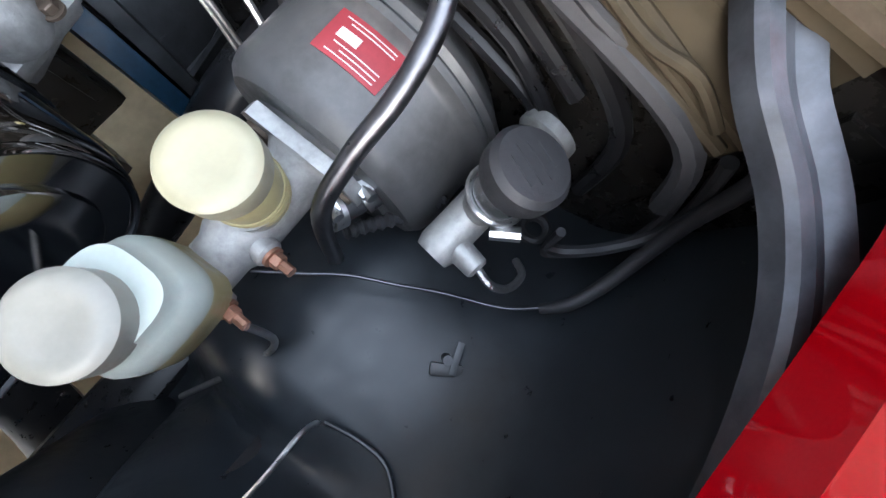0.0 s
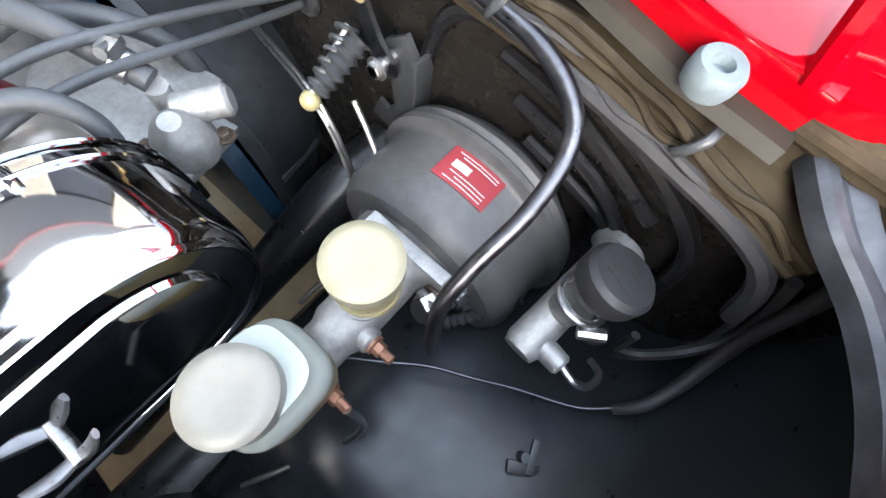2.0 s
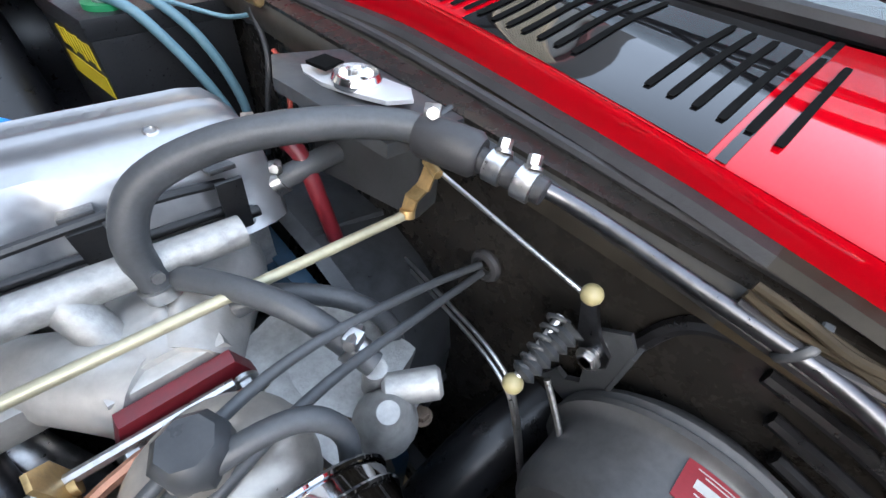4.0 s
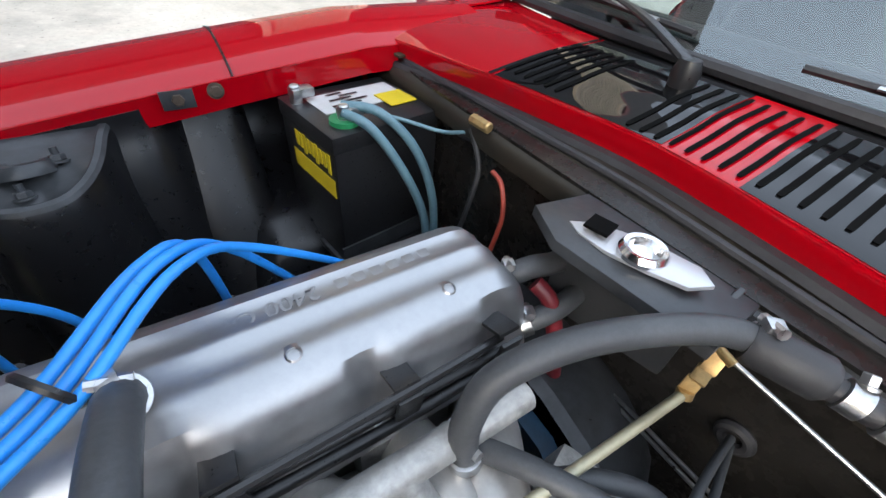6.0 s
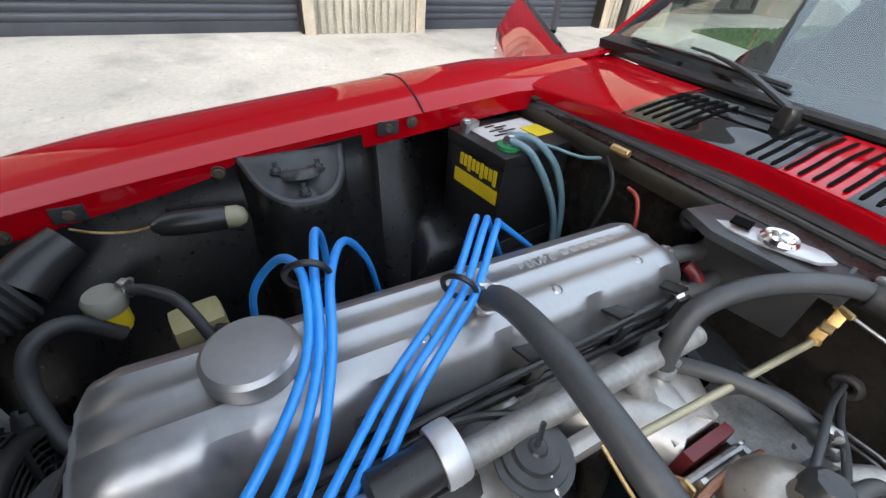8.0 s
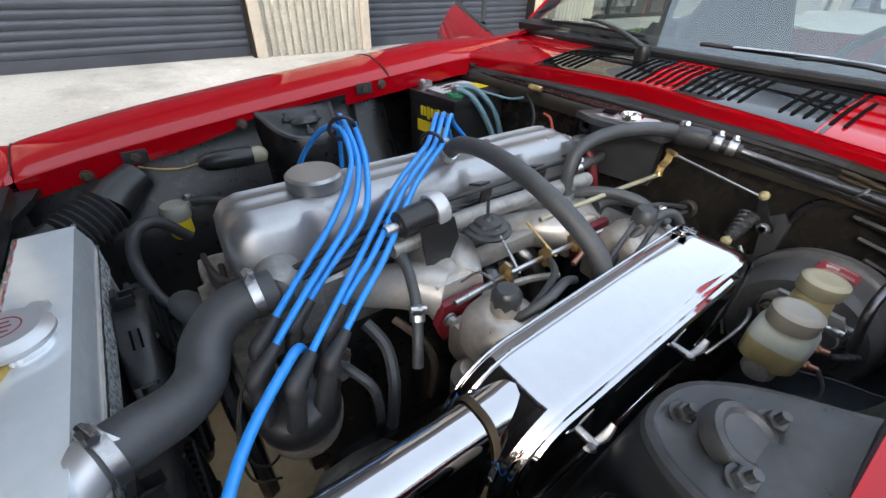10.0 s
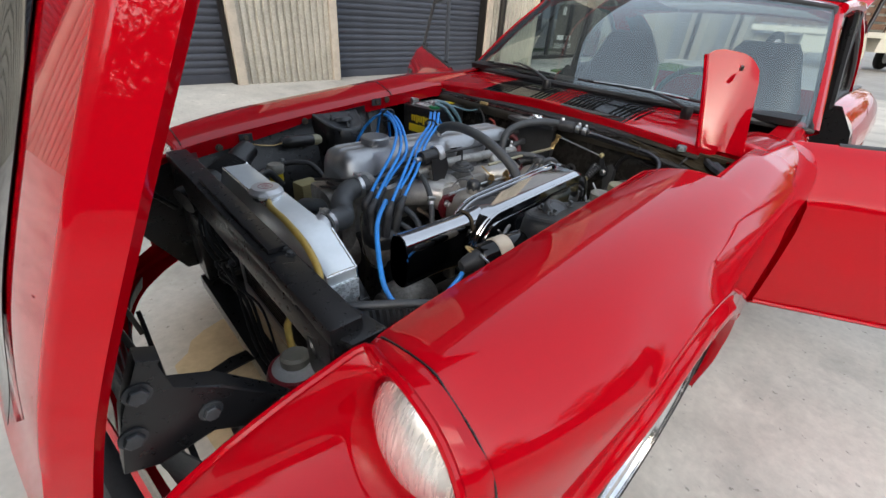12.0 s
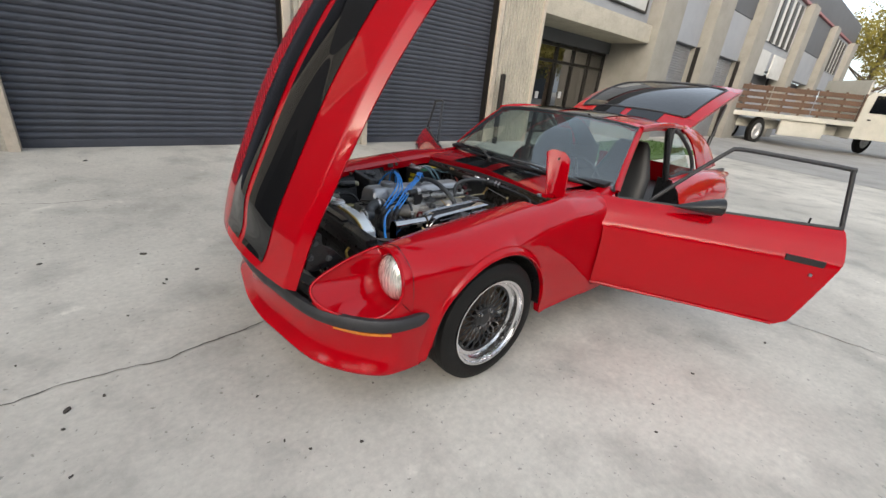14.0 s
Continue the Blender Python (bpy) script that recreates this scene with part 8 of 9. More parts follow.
def quarter(bm):
    """Rear quarter: from the door shut line to the tail, with the wheel arch cut in."""
    def row(x):
        t = (x - 1.86) / 1.36
        zt = 0.815 + 0.03 * math.sin(math.pi * min(1, t * 1.1)) - 0.06 * max(0, t - 0.75) * 4 * 0.4
        yt = -0.655 - 0.02 * math.sin(math.pi * t) + 0.05 * max(0, t - 0.6)
        yw = -0.805 - 0.01 * math.sin(math.pi * t) + 0.12 * max(0, t - 0.72) ** 1.2 * 3
        d = abs(x - 2.305)
        zl = 0.30 + math.sqrt(0.335 ** 2 - d * d) if d < 0.33 else 0.24
        zl = max(zl, 0.24 + 0.25 * max(0, t - 0.8))
        zw = max(0.62, zl + 0.03)
        return [(x, yt, zt), (x, yt - 0.05, zt - 0.012), (x, yw + 0.045, zt - 0.06), (x, yw + 0.01, zt - 0.14), (x, yw, zw), (x, yw, zl), (x, yw + 0.03, zl)]
    sheet(bm, fine([row(1.86 + k * 1.36 / 60) for k in range(61)], 3))
    # pillar between the side glass and the hatch
    rows = []
    for t in range(9):
        f = t / 8
        a = V(2.00 + 0.02 * f, -0.583, 1.168).lerp(V(2.44, -0.655, 0.835), f) + V(0.02, 0, 0.05) * math.sin(math.pi * f)
        b = V(2.25, -0.545, 1.172).lerp(V(3.02, -0.60, 0.84), f) + V(0.02, 0, 0.055) * math.sin(math.pi * f)
        rows.append([a, a.lerp(b, 0.5) + V(0, -0.012, 0.01), b])
    sheet(bm, rows, 0.012)
    # the rail over the glass
    tube(bm, [(1.39, -0.600, 1.160), (1.60, -0.602, 1.180), (1.83, -0.600, 1.183), (2.02, -0.588, 1.172), (2.14, -0.578, 1.160)], 0.018, 8)


def quarter_glass(bm):
    out = [(1.895, -0.640, 0.845), (2.33, -0.640, 0.845), (2.27, -0.615, 0.97), (2.05, -0.588, 1.12), (1.88, -0.595, 1.145)]
    rows = [[Vector(out[0]).lerp(Vector(out[4]), k / 4) for k in range(5)], [Vector((2.1, -0.637, 0.845)).lerp(Vector((1.97, -0.591, 1.135)), k / 4) for k in range(5)], [Vector(out[1]).lerp(Vector(out[3]), k / 4) for k in range(5)]]
    sheet(bm, rows, 0.004)


def glass_seal(bm):
    tube(bm, [(1.895, -0.646, 0.845), (2.15, -0.650, 0.843), (2.35, -0.648, 0.845), (2.28, -0.624, 0.98), (2.06, -0.594, 1.12), (1.97, -0.596, 1.14), (1.88, -0.602, 1.145)], 0.014, 8, 4, closed=True)


both("rear_quarter", quarter, RED, "red rear quarter panel",
     (("quarter_glass", quarter_glass, SIDEGLASS, "rear side glass"), ("glass_seal", glass_seal, RUBBER, "black rubber seal")))
bm = bmesh.new()
rows = [[(3.19 + 0.03 * (1 - (y / 0.7) ** 2), y, z) for y in (-0.62, -0.45, -0.25, 0, 0.25, 0.45, 0.62)] for z in (0.32, 0.45, 0.60, 0.70, 0.755)]
sheet(bm, rows, 0.02)
part("tail_panel", bm, RED, CAR, "red tail panel")
# hatch, swung up
HA, HB = V(2.26, 0, 1.185), V(3.25, 0, 1.525)


def hatch_pt(t, f, off=0.0):
    c = HA.lerp(HB, t)
    n = V(-0.325, 0, 0.946)
    return c + V(0, (0.55 + 0.03 * math.sin(math.pi * t)) * f, 0) + n * (0.07 * math.sin(math.pi * t) * (1 - f * f * 0.5) - 0.03 * abs(f) ** 3 + off)


bm = bmesh.new()
for t0, t1, f0, f1 in ((0, 0.13, -1, 1), (0.86, 1, -1, 1), (0.13, 0.86, -1, -0.84), (0.13, 0.86, 0.84, 1)):
    sheet(bm, [[hatch_pt(t0 + (t1 - t0) * i / 6, f0 + (f1 - f0) * k / 8) for k in range(9)] for i in range(7)], -0.03)
HT = part("rear_hatch", bm, RED, CAR, "red rear hatch raised on its strut")
bm = bmesh.new()
sheet(bm, [[hatch_pt(0.125 + 0.74 * i / 8, -0.845 + 1.69 * k / 10, 0.002) for k in range(11)] for i in range(9)], -0.005)
part("hatch_glass", bm, HATCHGLASS, HT, "dark tinted rear glass")
bm = bmesh.new()
edge = [(0.13, f) for f in (-0.80, -0.4, 0, 0.4, 0.80)] + [(t, 0.84) for t in (0.16, 0.3, 0.5, 0.7, 0.83)] + [(0.86, f) for f in (0.80, 0.4, 0, -0.4, -0.80)] + [(t, -0.84) for t in (0.83, 0.7, 0.5, 0.3, 0.16)]
tube(bm, [hatch_pt(t, f, 0.004) for t, f in edge], 0.009, 8, smooth=False, closed=True)
part("glass_seal", bm, RUBBER, HT, "black rubber seal")
for s in (-1, 1):
    for t0, t1 in ((0.0, 0.12), (0.87, 1.0)):
        bm = bmesh.new()
        sheet(bm, [[hatch_pt(t0 + (t1 - t0) * i / 3, (0.05 + 0.5 * k / 6) * s, 0.004) for k in range(7)] for i in range(4)], 0.001)
        part("stripe", bm, STRIPE, HT, "wide gloss black stripe")
bm = bmesh.new()
tube(bm, [(2.72, -0.57, 0.86), (2.90, -0.565, 1.36)], 0.011, 10)
tube(bm, [(2.72, -0.57, 0.86), (2.80, -0.567, 1.10)], 0.016, 10)
part("gas_strut", bm, PLASTIC, HT, "slim black gas strut")
# floor pan, sills, wheel wells
bm = bmesh.new()
box(bm, (1.75, 0, 0.25), (2.5, 1.42, 0.03))
FLP = part("floor_pan", bm, LEATHER, CAR, "dark carpeted floor")
for nm, c_, s_ in (("cargo_floor", (2.55, 0, 0.55), (1.25, 1.30, 0.03)), ("seat_bulkhead", (1.93, 0, 0.40), (0.03, 1.30, 0.30)), ("toe_board", (0.80, 0, 0.50), (0.03, 1.40, 0.50)),
                   ("side_trim", (2.55, -0.64, 0.55), (1.2, 0.03, 0.55)), ("side_trim", (2.55, 0.64, 0.55), (1.2, 0.03, 0.55)), ("kick_panel", (0.90, -0.66, 0.45), (0.20, 0.04, 0.62)), ("kick_panel", (0.90, 0.66, 0.45), (0.20, 0.04, 0.62))):
    bm = bmesh.new()
    box(bm, c_, s_, bevel=0.006)
    part(nm, bm, LEATHER, FLP)


def sill(bm):
    rows = []
    for x in (0.80, 1.0, 1.3, 1.6, 1.88):
        rows.append([(x, -0.70, 0.34), (x, -0.76, 0.335), (x, -0.785, 0.30), (x, -0.78, 0.22), (x, -0.72, 0.20)])
    sheet(bm, rows, 0.01)


both("sill", sill, RED, "red sill below the door")


def shut_face(bm):
    sheet(bm, [[(1.862, -0.60, z), (1.862, -0.70, z), (1.864, -0.800 + 0.10 * max(0, (z - 0.68) / 0.14), z)] for z in (0.22, 0.4, 0.6, 0.72, 0.82)], 0.006)
    tube(bm, [(1.875, -0.655, 0.80), (1.86, -0.615, 1.0), (1.83, -0.585, 1.165)], 0.022, 8)


both("door_pillar", shut_face, BAYBLACK, "black door pillar behind the seat")


def well(bm):
    rows = []
    for k in range(17):
        a = math.pi * k / 16
        rows.append([(0.345 * math.cos(a), y, 0.305 + 0.345 * math.sin(a)) for y in (-0.80, -0.70, -0.60, -0.52)])
    sheet(bm, rows, 0.004)


both("wheel_well", well, BAYBLACK, "black wheel well lining")
bm = bmesh.new()
rows = []
for x, z in ((0.93, 0.835), (0.98, 0.845), (1.06, 0.835), (1.12, 0.80), (1.13, 0.70), (1.08, 0.58)):
    rows.append([(x + 0.04 * abs(y), y, z) for y in (-0.68, -0.5, -0.33, -0.15, 0, 0.15, 0.33, 0.5, 0.68)])
sheet(bm, rows, 0.02)
part("dashboard", bm, LEATHER, CAR, "black padded dashboard")
bm = bmesh.new()
ring(bm, (1.24, -0.33, 0.775), (1, 0, 0.45), 0.185, 0.011, 40, 8)
SW = part("steering_wheel", bm, LEATHER, CAR, "thin black steering wheel")
bm = bmesh.new()
cyl(bm, (1.10, -0.33, 0.70), (1.235, -0.33, 0.765), 0.03, 0.04, 16, 0.004)
for a in (0, 120, 240):
    u = V(-0.41, 0, 0.91) * math.cos(radians(a)) + V(0, 1, 0) * math.sin(radians(a))
    tube(bm, [V(1.235, -0.33, 0.768), V(1.24, -0.33, 0.775) + u * 0.18], 0.009, 8, flat=0.4)
part("spokes", bm, STEEL, SW, "alloy spokes and hub")
for s in (-1, 1):
    bm = bmesh.new()
    box(bm, (1.55, 0.34 * s, 0.42), (0.50, 0.46, 0.17), (0, -6, 0), 0.05)
    SEAT = part("seat", bm, LEATHER, CAR, "black vinyl bucket seat")
    bm = bmesh.new()
    rows = []
    for x, z, w, d in ((1.74, 0.46, 0.22, 0.10), (1.79, 0.62, 0.235, 0.10), (1.84, 0.80, 0.22, 0.085), (1.875, 0.92, 0.17, 0.07), (1.89, 1.0, 0.14, 0.06), (1.895, 1.04, 0.11, 0.03)):
        rows.append([(x - d * 0.6 * math.cos(a) * (1 if abs(math.sin(a)) < 0.9 else 0.7), 0.34 * s + w * math.copysign(abs(math.sin(a)) ** 0.6, math.sin(a)), z) for a in (2 * math.pi * k / 20 for k in range(20))])
    sheet(bm, rows, close=True)
    bm.faces.new([bm.verts.new(p) for p in rows[-1]])
    part("backrest", bm, LEATHER, SEAT, "high black backrest")

def pillar_trim(bm):
    rows = []
    for t in range(9):
        f = t / 8
        a = V(2.10, -0.555, 1.150).lerp(V(2.70, -0.630, 0.82), f) + V(0.02, 0, 0.045) * math.sin(math.pi * f)
        b = V(2.25, -0.525, 1.155).lerp(V(3.02, -0.58, 0.82), f) + V(0.02, 0, 0.05) * math.sin(math.pi * f)
        rows.append([a, a.lerp(b, 0.5), b])
    sheet(bm, rows, 0.006)
    sheet(bm, [[(x, -0.645, z) for z in (0.25, 0.55, 0.80)] for x in (1.875, 2.1, 2.5, 3.0)], 0.008)


both("pillar_trim", pillar_trim, LEATHER, "black vinyl trim inside the rear pillar")

# doors, swung out


def make_door(side):
    M = pose(0.832, -0.803, 0, 0, 0, -58.7)

    def put(bm):
        bm.transform(M)
        if side:
            mirror_y(bm)
        return bm

    def front(z):
        return -0.075 * max(0, (z - 0.64) / 0.175)

    def rear(z):
        if z < 0.36:
            return 0.93 + 0.055 * max(0, (z - 0.295)) / 0.045 if z < 0.34 else 0.985
        return 0.985 + 0.10 * min(1, (z - 0.34) / 0.36) - 0.015 * max(0, (z - 0.72) / 0.12)

    zs = [0.297, 0.305, 0.32, 0.34, 0.42, 0.50, 0.58, 0.66, 0.685, 0.70, 0.74, 0.78, 0.805, 0.815]
    bulge = [0.012, 0.002, 0.0, -0.006, -0.016, -0.022, -0.026, -0.028, -0.026, -0.016, 0.006, 0.03, 0.055, 0.075]
    rows = []
    for z, y in zip(zs, bulge):
        zz = z
        rows.append([(front(z) + (rear(z) - front(z)) * k / 16, y, zz + 0.022 * (k / 16) * max(0, (z - 0.66) / 0.15)) for k in range(17)])
    bm = bmesh.new()
    sheet(bm, rows, 0.0)
    # folded edges
    for j in (0, 16):
        sheet(bm, [[r[j], (r[j][0] + (0.006 if j else -0.0), 0.10, r[j][2])] for r in rows])
    sheet(bm, [rows[0], [(p[0], 0.10, p[2]) for p in rows[0]]])
    D = part("door", put(bm), RED, CAR, "red door standing wide open, window down")
    bm = bmesh.new()
    prism(bm, [(0.01, 0.31), (0.92, 0.31), (1.06, 0.70), (1.05, 0.83), (0.0, 0.80)], 0.02, pose(0, 0.105, 0, 90, 0, 0))
    part("inner_trim", put(bm), LEATHER, D, "black vinyl inner panel")
    bm = bmesh.new()
    tube(bm, [(0.20, 0.085, 0.825), (0.36, 0.115, 0.99), (0.50, 0.142, 1.125), (0.53, 0.146, 1.142), (0.60, 0.146, 1.143), (0.80, 0.146, 1.132), (1.02, 0.146, 1.117), (1.035, 0.144, 1.10), (1.05, 0.115, 0.97), (1.065, 0.085, 0.838)], 0.011, 8, 3)
    tube(bm, [(0.04, 0.078, 0.812), (0.5, 0.080, 0.824), (1.065, 0.080, 0.84)], 0.010, 8, 3)
    part("window_frame", put(bm), RUBBER, D, "slim black window frame")
    bm = bmesh.new()
    box(bm, (0.93, -0.022, 0.680), (0.17, 0.016, 0.032), (0, 3, 0), 0.006)
    H = part("door_handle", put(bm), PLASTIC, D, "black recessed pull handle")
    bm = bmesh.new()
    box(bm, (0.93, -0.014, 0.662), (0.13, 0.010, 0.022), (0, 3, 0), 0.005)
    part("handle_recess", put(bm), RED, D)
    bm = bmesh.new()
    turned(bm, (0.975, -0.018, 0.615), (0.975, -0.034, 0.615), ((0.012, 0), (0.012, 0.5), (0.007, 1)), 16)
    part("lock", put(bm), CHROME, D, "chrome key lock")
    bm = bmesh.new()
    cyl(bm, (0.93, 0.09, 0.83), (0.93, 0.09, 0.87), 0.004, 0.005, 8)
    part("lock_knob", put(bm), PLASTIC, D)
    if not side:
        bm = bmesh.new()
        rows = []
        for x, hy, hz, zc in ((0.30, 0.006, 0.004, 0.838), (0.36, 0.028, 0.016, 0.846), (0.42, 0.042, 0.030, 0.856), (0.48, 0.05, 0.040, 0.866), (0.515, 0.05, 0.043, 0.870), (0.520, 0.044, 0.038, 0.870), (0.505, 0.042, 0.036, 0.870)):
            rows.append([(x, -0.01 + hy * math.cos(a), zc + hz * math.sin(a)) for a in (2 * math.pi * k / 20 for k in range(20))])
        sheet(bm, rows, close=True)
        bm.faces.new([bm.verts.new(p) for p in rows[-1]])
        part("door_mirror", put(bm), PLASTIC, D, "black teardrop door mirror")
    bm = bmesh.new()
    tube(bm, [(0.0, -0.004, 0.318), (0.5, -0.004, 0.312), (0.925, -0.004, 0.305)], 0.006, 6, 3)
    part("rub_strip", put(bm), RED, D)


make_door(0)
make_door(1)


# wheels
def make_wheel(x, side):
    yo = -0.805
    bm = bmesh.new()
    turned(bm, (x, yo + 0.205, 0.303), (x, yo, 0.303), ((0.20, 0.0), (0.23, 0.0), (0.275, 0.02), (0.297, 0.08), (0.303, 0.2), (0.303, 0.8), (0.297, 0.92), (0.277, 0.985), (0.245, 1.0), (0.222, 0.975), (0.214, 0.93)), 64, caps=False)
    if side:
        mirror_y(bm)
    W = part("wheel", bm, TYRE, CAR, "low-profile black tyre on a polished-lip mesh wheel")
    for off in (0.25, 0.42, 0.58, 0.75):
        bm = bmesh.new()
        ring(bm, (x, yo + 0.205 * (1 - off), 0.303), (0, 1, 0), 0.3015, 0.003, 64, 6)
        if side:
            mirror_y(bm)
        part("tread_rib", bm, TYRE, W)
    bm = bmesh.new()
    turned(bm, (x, yo + 0.20, 0.303), (x, yo + 0.002, 0.303), ((0.19, 0.0), (0.185, 0.4), (0.175, 0.66), (0.176, 0.74), (0.192, 0.76), (0.195, 0.90), (0.205, 0.93), (0.208, 0.975), (0.217, 0.985), (0.219, 1.0), (0.213, 1.0)), 64, caps=False)
    if side:
        mirror_y(bm)
    part("rim", bm, POLISHED, W, "polished stepped rim lip")
    bm = bmesh.new()
    yc = yo + 0.055
    turned(bm, (x, yc + 0.03, 0.303), (x, yc - 0.004, 0.303), ((0.06, 0), (0.06, 0.5), (0.05, 0.9), (0.034, 1.0), (0.030, 1.1), (0.002, 1.1)), 32)
    ring(bm, (x, yc + 0.004, 0.303), (0, 1, 0), 0.172, 0.006, 48)
    for k in range(20):
        for s in (-1, 1):
            a0, a1 = radians(18 * k), radians(18 * k + 22 * s)
            tube(bm, [(x + 0.052 * math.cos(a0), yc + 0.006, 0.303 + 0.052 * math.sin(a0)), (x + 0.112 * math.cos((a0 + a1) / 2), yc - 0.002, 0.303 + 0.112 * math.sin((a0 + a1) / 2)), (x + 0.172 * math.cos(a1), yc + 0.004, 0.303 + 0.172 * math.sin(a1))], 0.0035, 5, 2)
    if side:
        mirror_y(bm)
    part("mesh_centre", bm, PLASTIC, W, "black cross-spoke mesh centre")
    for k in range(4):
        a = radians(45 + 90 * k)
        bm = bmesh.new()
        hexbolt(bm, (x + 0.046 * math.cos(a), yc + 0.002, 0.303 + 0.046 * math.sin(a)), (0, -1, 0), 0.008, 0.016)
        if side:
            mirror_y(bm)
        part("lug_nut", bm, CHROME, W)
    bm = bmesh.new()
    turned(bm, (x, yo + 0.13, 0.303), (x, yo + 0.10, 0.303), ((0.15, 0), (0.15, 1), (0.05, 1)), 32)
    if side:
        mirror_y(bm)
    part("brake_disc", bm, RUSTY, W, "dull brake disc")


for wx in (0.0, 2.305):
    for sd in (0, 1):
        make_wheel(wx, sd)

# raised inspection flap on the left fender, and bump stops
bm = bmesh.new()
A, B, C, D_ = V(0.601, -0.540, 0.793), V(0.616, -0.645, 0.791), V(0.645, -0.468, 1.035), V(0.692, -0.588, 1.020)
rows = []
for i in range(9):
    t = i / 8
    l, r = A.lerp(C, t), B.lerp(D_, t)
    in_ = 0.0 if t < 0.8 else 0.018 * ((t - 0.8) / 0.2) ** 2
    row = []
    for k in range(9):
        f = k / 8
        p = l.lerp(r, f) + (r - l).normalized() * 0
        drop = (0.03 * max(0, (f - 0.6) / 0.4) ** 2 + 0.02 * max(0, (0.25 - f) / 0.25) ** 2) * max(0, (t - 0.75) / 0.25)
        row.append(p + V(0.008 * math.sin(math.pi * f), 0, -drop))
    rows.append(row)
sheet(bm, rows, 0.010)
tube(bm, [rows[0][0], rows[4][0], rows[8][0]], 0.006, 6, 3)
FL = part("inspection_flap", bm, RED, CAR, "red inspection flap standing upright")
# a black block in place of the shade inside the latch hole
bm = bmesh.new()
c = (A + B + C + D_) / 4 + V(0.0, 0, 0.085) + V(-0.018, -0.004, 0)
box(bm, c, (0.006, 0.030, 0.012), (0, 12, -70), 0.002)
part("flap_hole", bm, PLASTIC, FL, "black block standing for a small dark latch hole")
bm = bmesh.new()
box(bm, (0.618, -0.560, 0.790), (0.016, 0.050, 0.030), (0, 0, 12), 0.005)
part("flap_hinge", bm, RED, FL, "red hinge bracket")
for s, x in ((-1, 0.588), (1, 0.632)):
    bm = bmesh.new()
    turned(bm, (x + 0.001, 0.507 * s, 0.776), (x, 0.507 * s, 0.790), ((0.0118, 0), (0.0128, 0.3), (0.0128, 0.8), (0.0108, 1.0), (0.0055, 0.96), (0.0042, 0.6), (0.001, 0.6)), 26)
    part("bump_stop", bm, STOPGREY, CAR, "dusty blue-grey rubber hood bump stop")


def rail(bm):
    rows = []
    path = smooth_path([(0.640, -0.545, 0.772), (0.605, -0.568, 0.770), (0.578, -0.592, 0.765), (0.555, -0.628, 0.757), (0.515, -0.655, 0.752), (0.45, -0.670, 0.748), (0.36, -0.674, 0.742)], 5)
    for i, p in enumerate(path):
        q = (path[min(i + 1, len(path) - 1)] - path[max(i - 1, 0)]).normalized()
        o = V(q.y, -q.x, 0).normalized() * (-1)
        o = o if o.y < 0 or o.x > 0.5 else -o
        rows.append([p + o * f + V(0, 0, h) for f, h in ((0.0, -0.014), (0.0, -0.003), (0.003, 0.0), (0.009, 0.0), (0.012, -0.003), (0.017, -0.004), (0.021, -0.001), (0.026, 0.0), (0.030, -0.003), (0.032, -0.03))])
    sheet(bm, rows, 0.0)


def ledge(bm):
    rows = [[(x, y, 0.773 + 0.012 * (x - 0.6) * 10 * 0.4) for y in (-0.665, -0.63, -0.59, -0.55, -0.50)] for x in (0.602, 0.63, 0.66, 0.70)]
    sheet(bm, rows, 0.004)
    tube(bm, [(0.612, -0.64, 0.776), (0.618, -0.57, 0.778), (0.626, -0.50, 0.780)], 0.004, 6, 3)


both("fender_rail", rail, RAILGREY, "scuffed grey fender mounting rail")
both("cowl_ledge", ledge, TAN, "brown-dusted ledge beside the cowl")


# wipers
def wiper(name, pivot, tip, blade):
    bm = bmesh.new()
    p, q = Vector(pivot), Vector(tip)
    turned(bm, p - V(0, 0, 0.02), p + V(0, 0, 0.018), ((0.016, 0), (0.018, 0.6), (0.013, 1.0)), 16)
    tube(bm, [p + V(0, 0, 0.012), p.lerp(q, 0.35) + V(-0.008, 0, 0.022), p.lerp(q, 0.7) + V(-0.006, 0, 0.016), q], [0.010, 0.009, 0.006, 0.005], 8, 4, flat=0.6)
    w = part(name, bm, PLASTIC, CAR, "black wiper arm parked on the windshield")
    bm = bmesh.new()
    a, b = Vector(blade[0]), Vector(blade[1])
    tube(bm, [a, a.lerp(b, 0.5) + V(-0.006, 0, 0.004), b], 0.005, 6, 3)
    part("blade", bm, RUBBER, w)
    bm = bmesh.new()
    tube(bm, [a.lerp(b, 0.15) + V(-0.01, 0, 0.004), a.lerp(b, 0.5) + V(-0.018, 0, 0.010), a.lerp(b, 0.85) + V(-0.01, 0, 0.004)], 0.0045, 6, 3, flat=0.6)
    part("blade_frame", bm, STEEL, w, "bare metal blade frame")


wiper("wiper_arm", (0.805, 0.115, 0.845), (0.935, 0.40, 0.888), ((0.895, 0.17, 0.872), (0.985, 0.60, 0.868)))
wiper("wiper_arm", (0.81, -0.42, 0.842), (0.865, -0.17, 0.872), ((0.872, 0.02, 0.874), (0.90, -0.46, 0.866)))


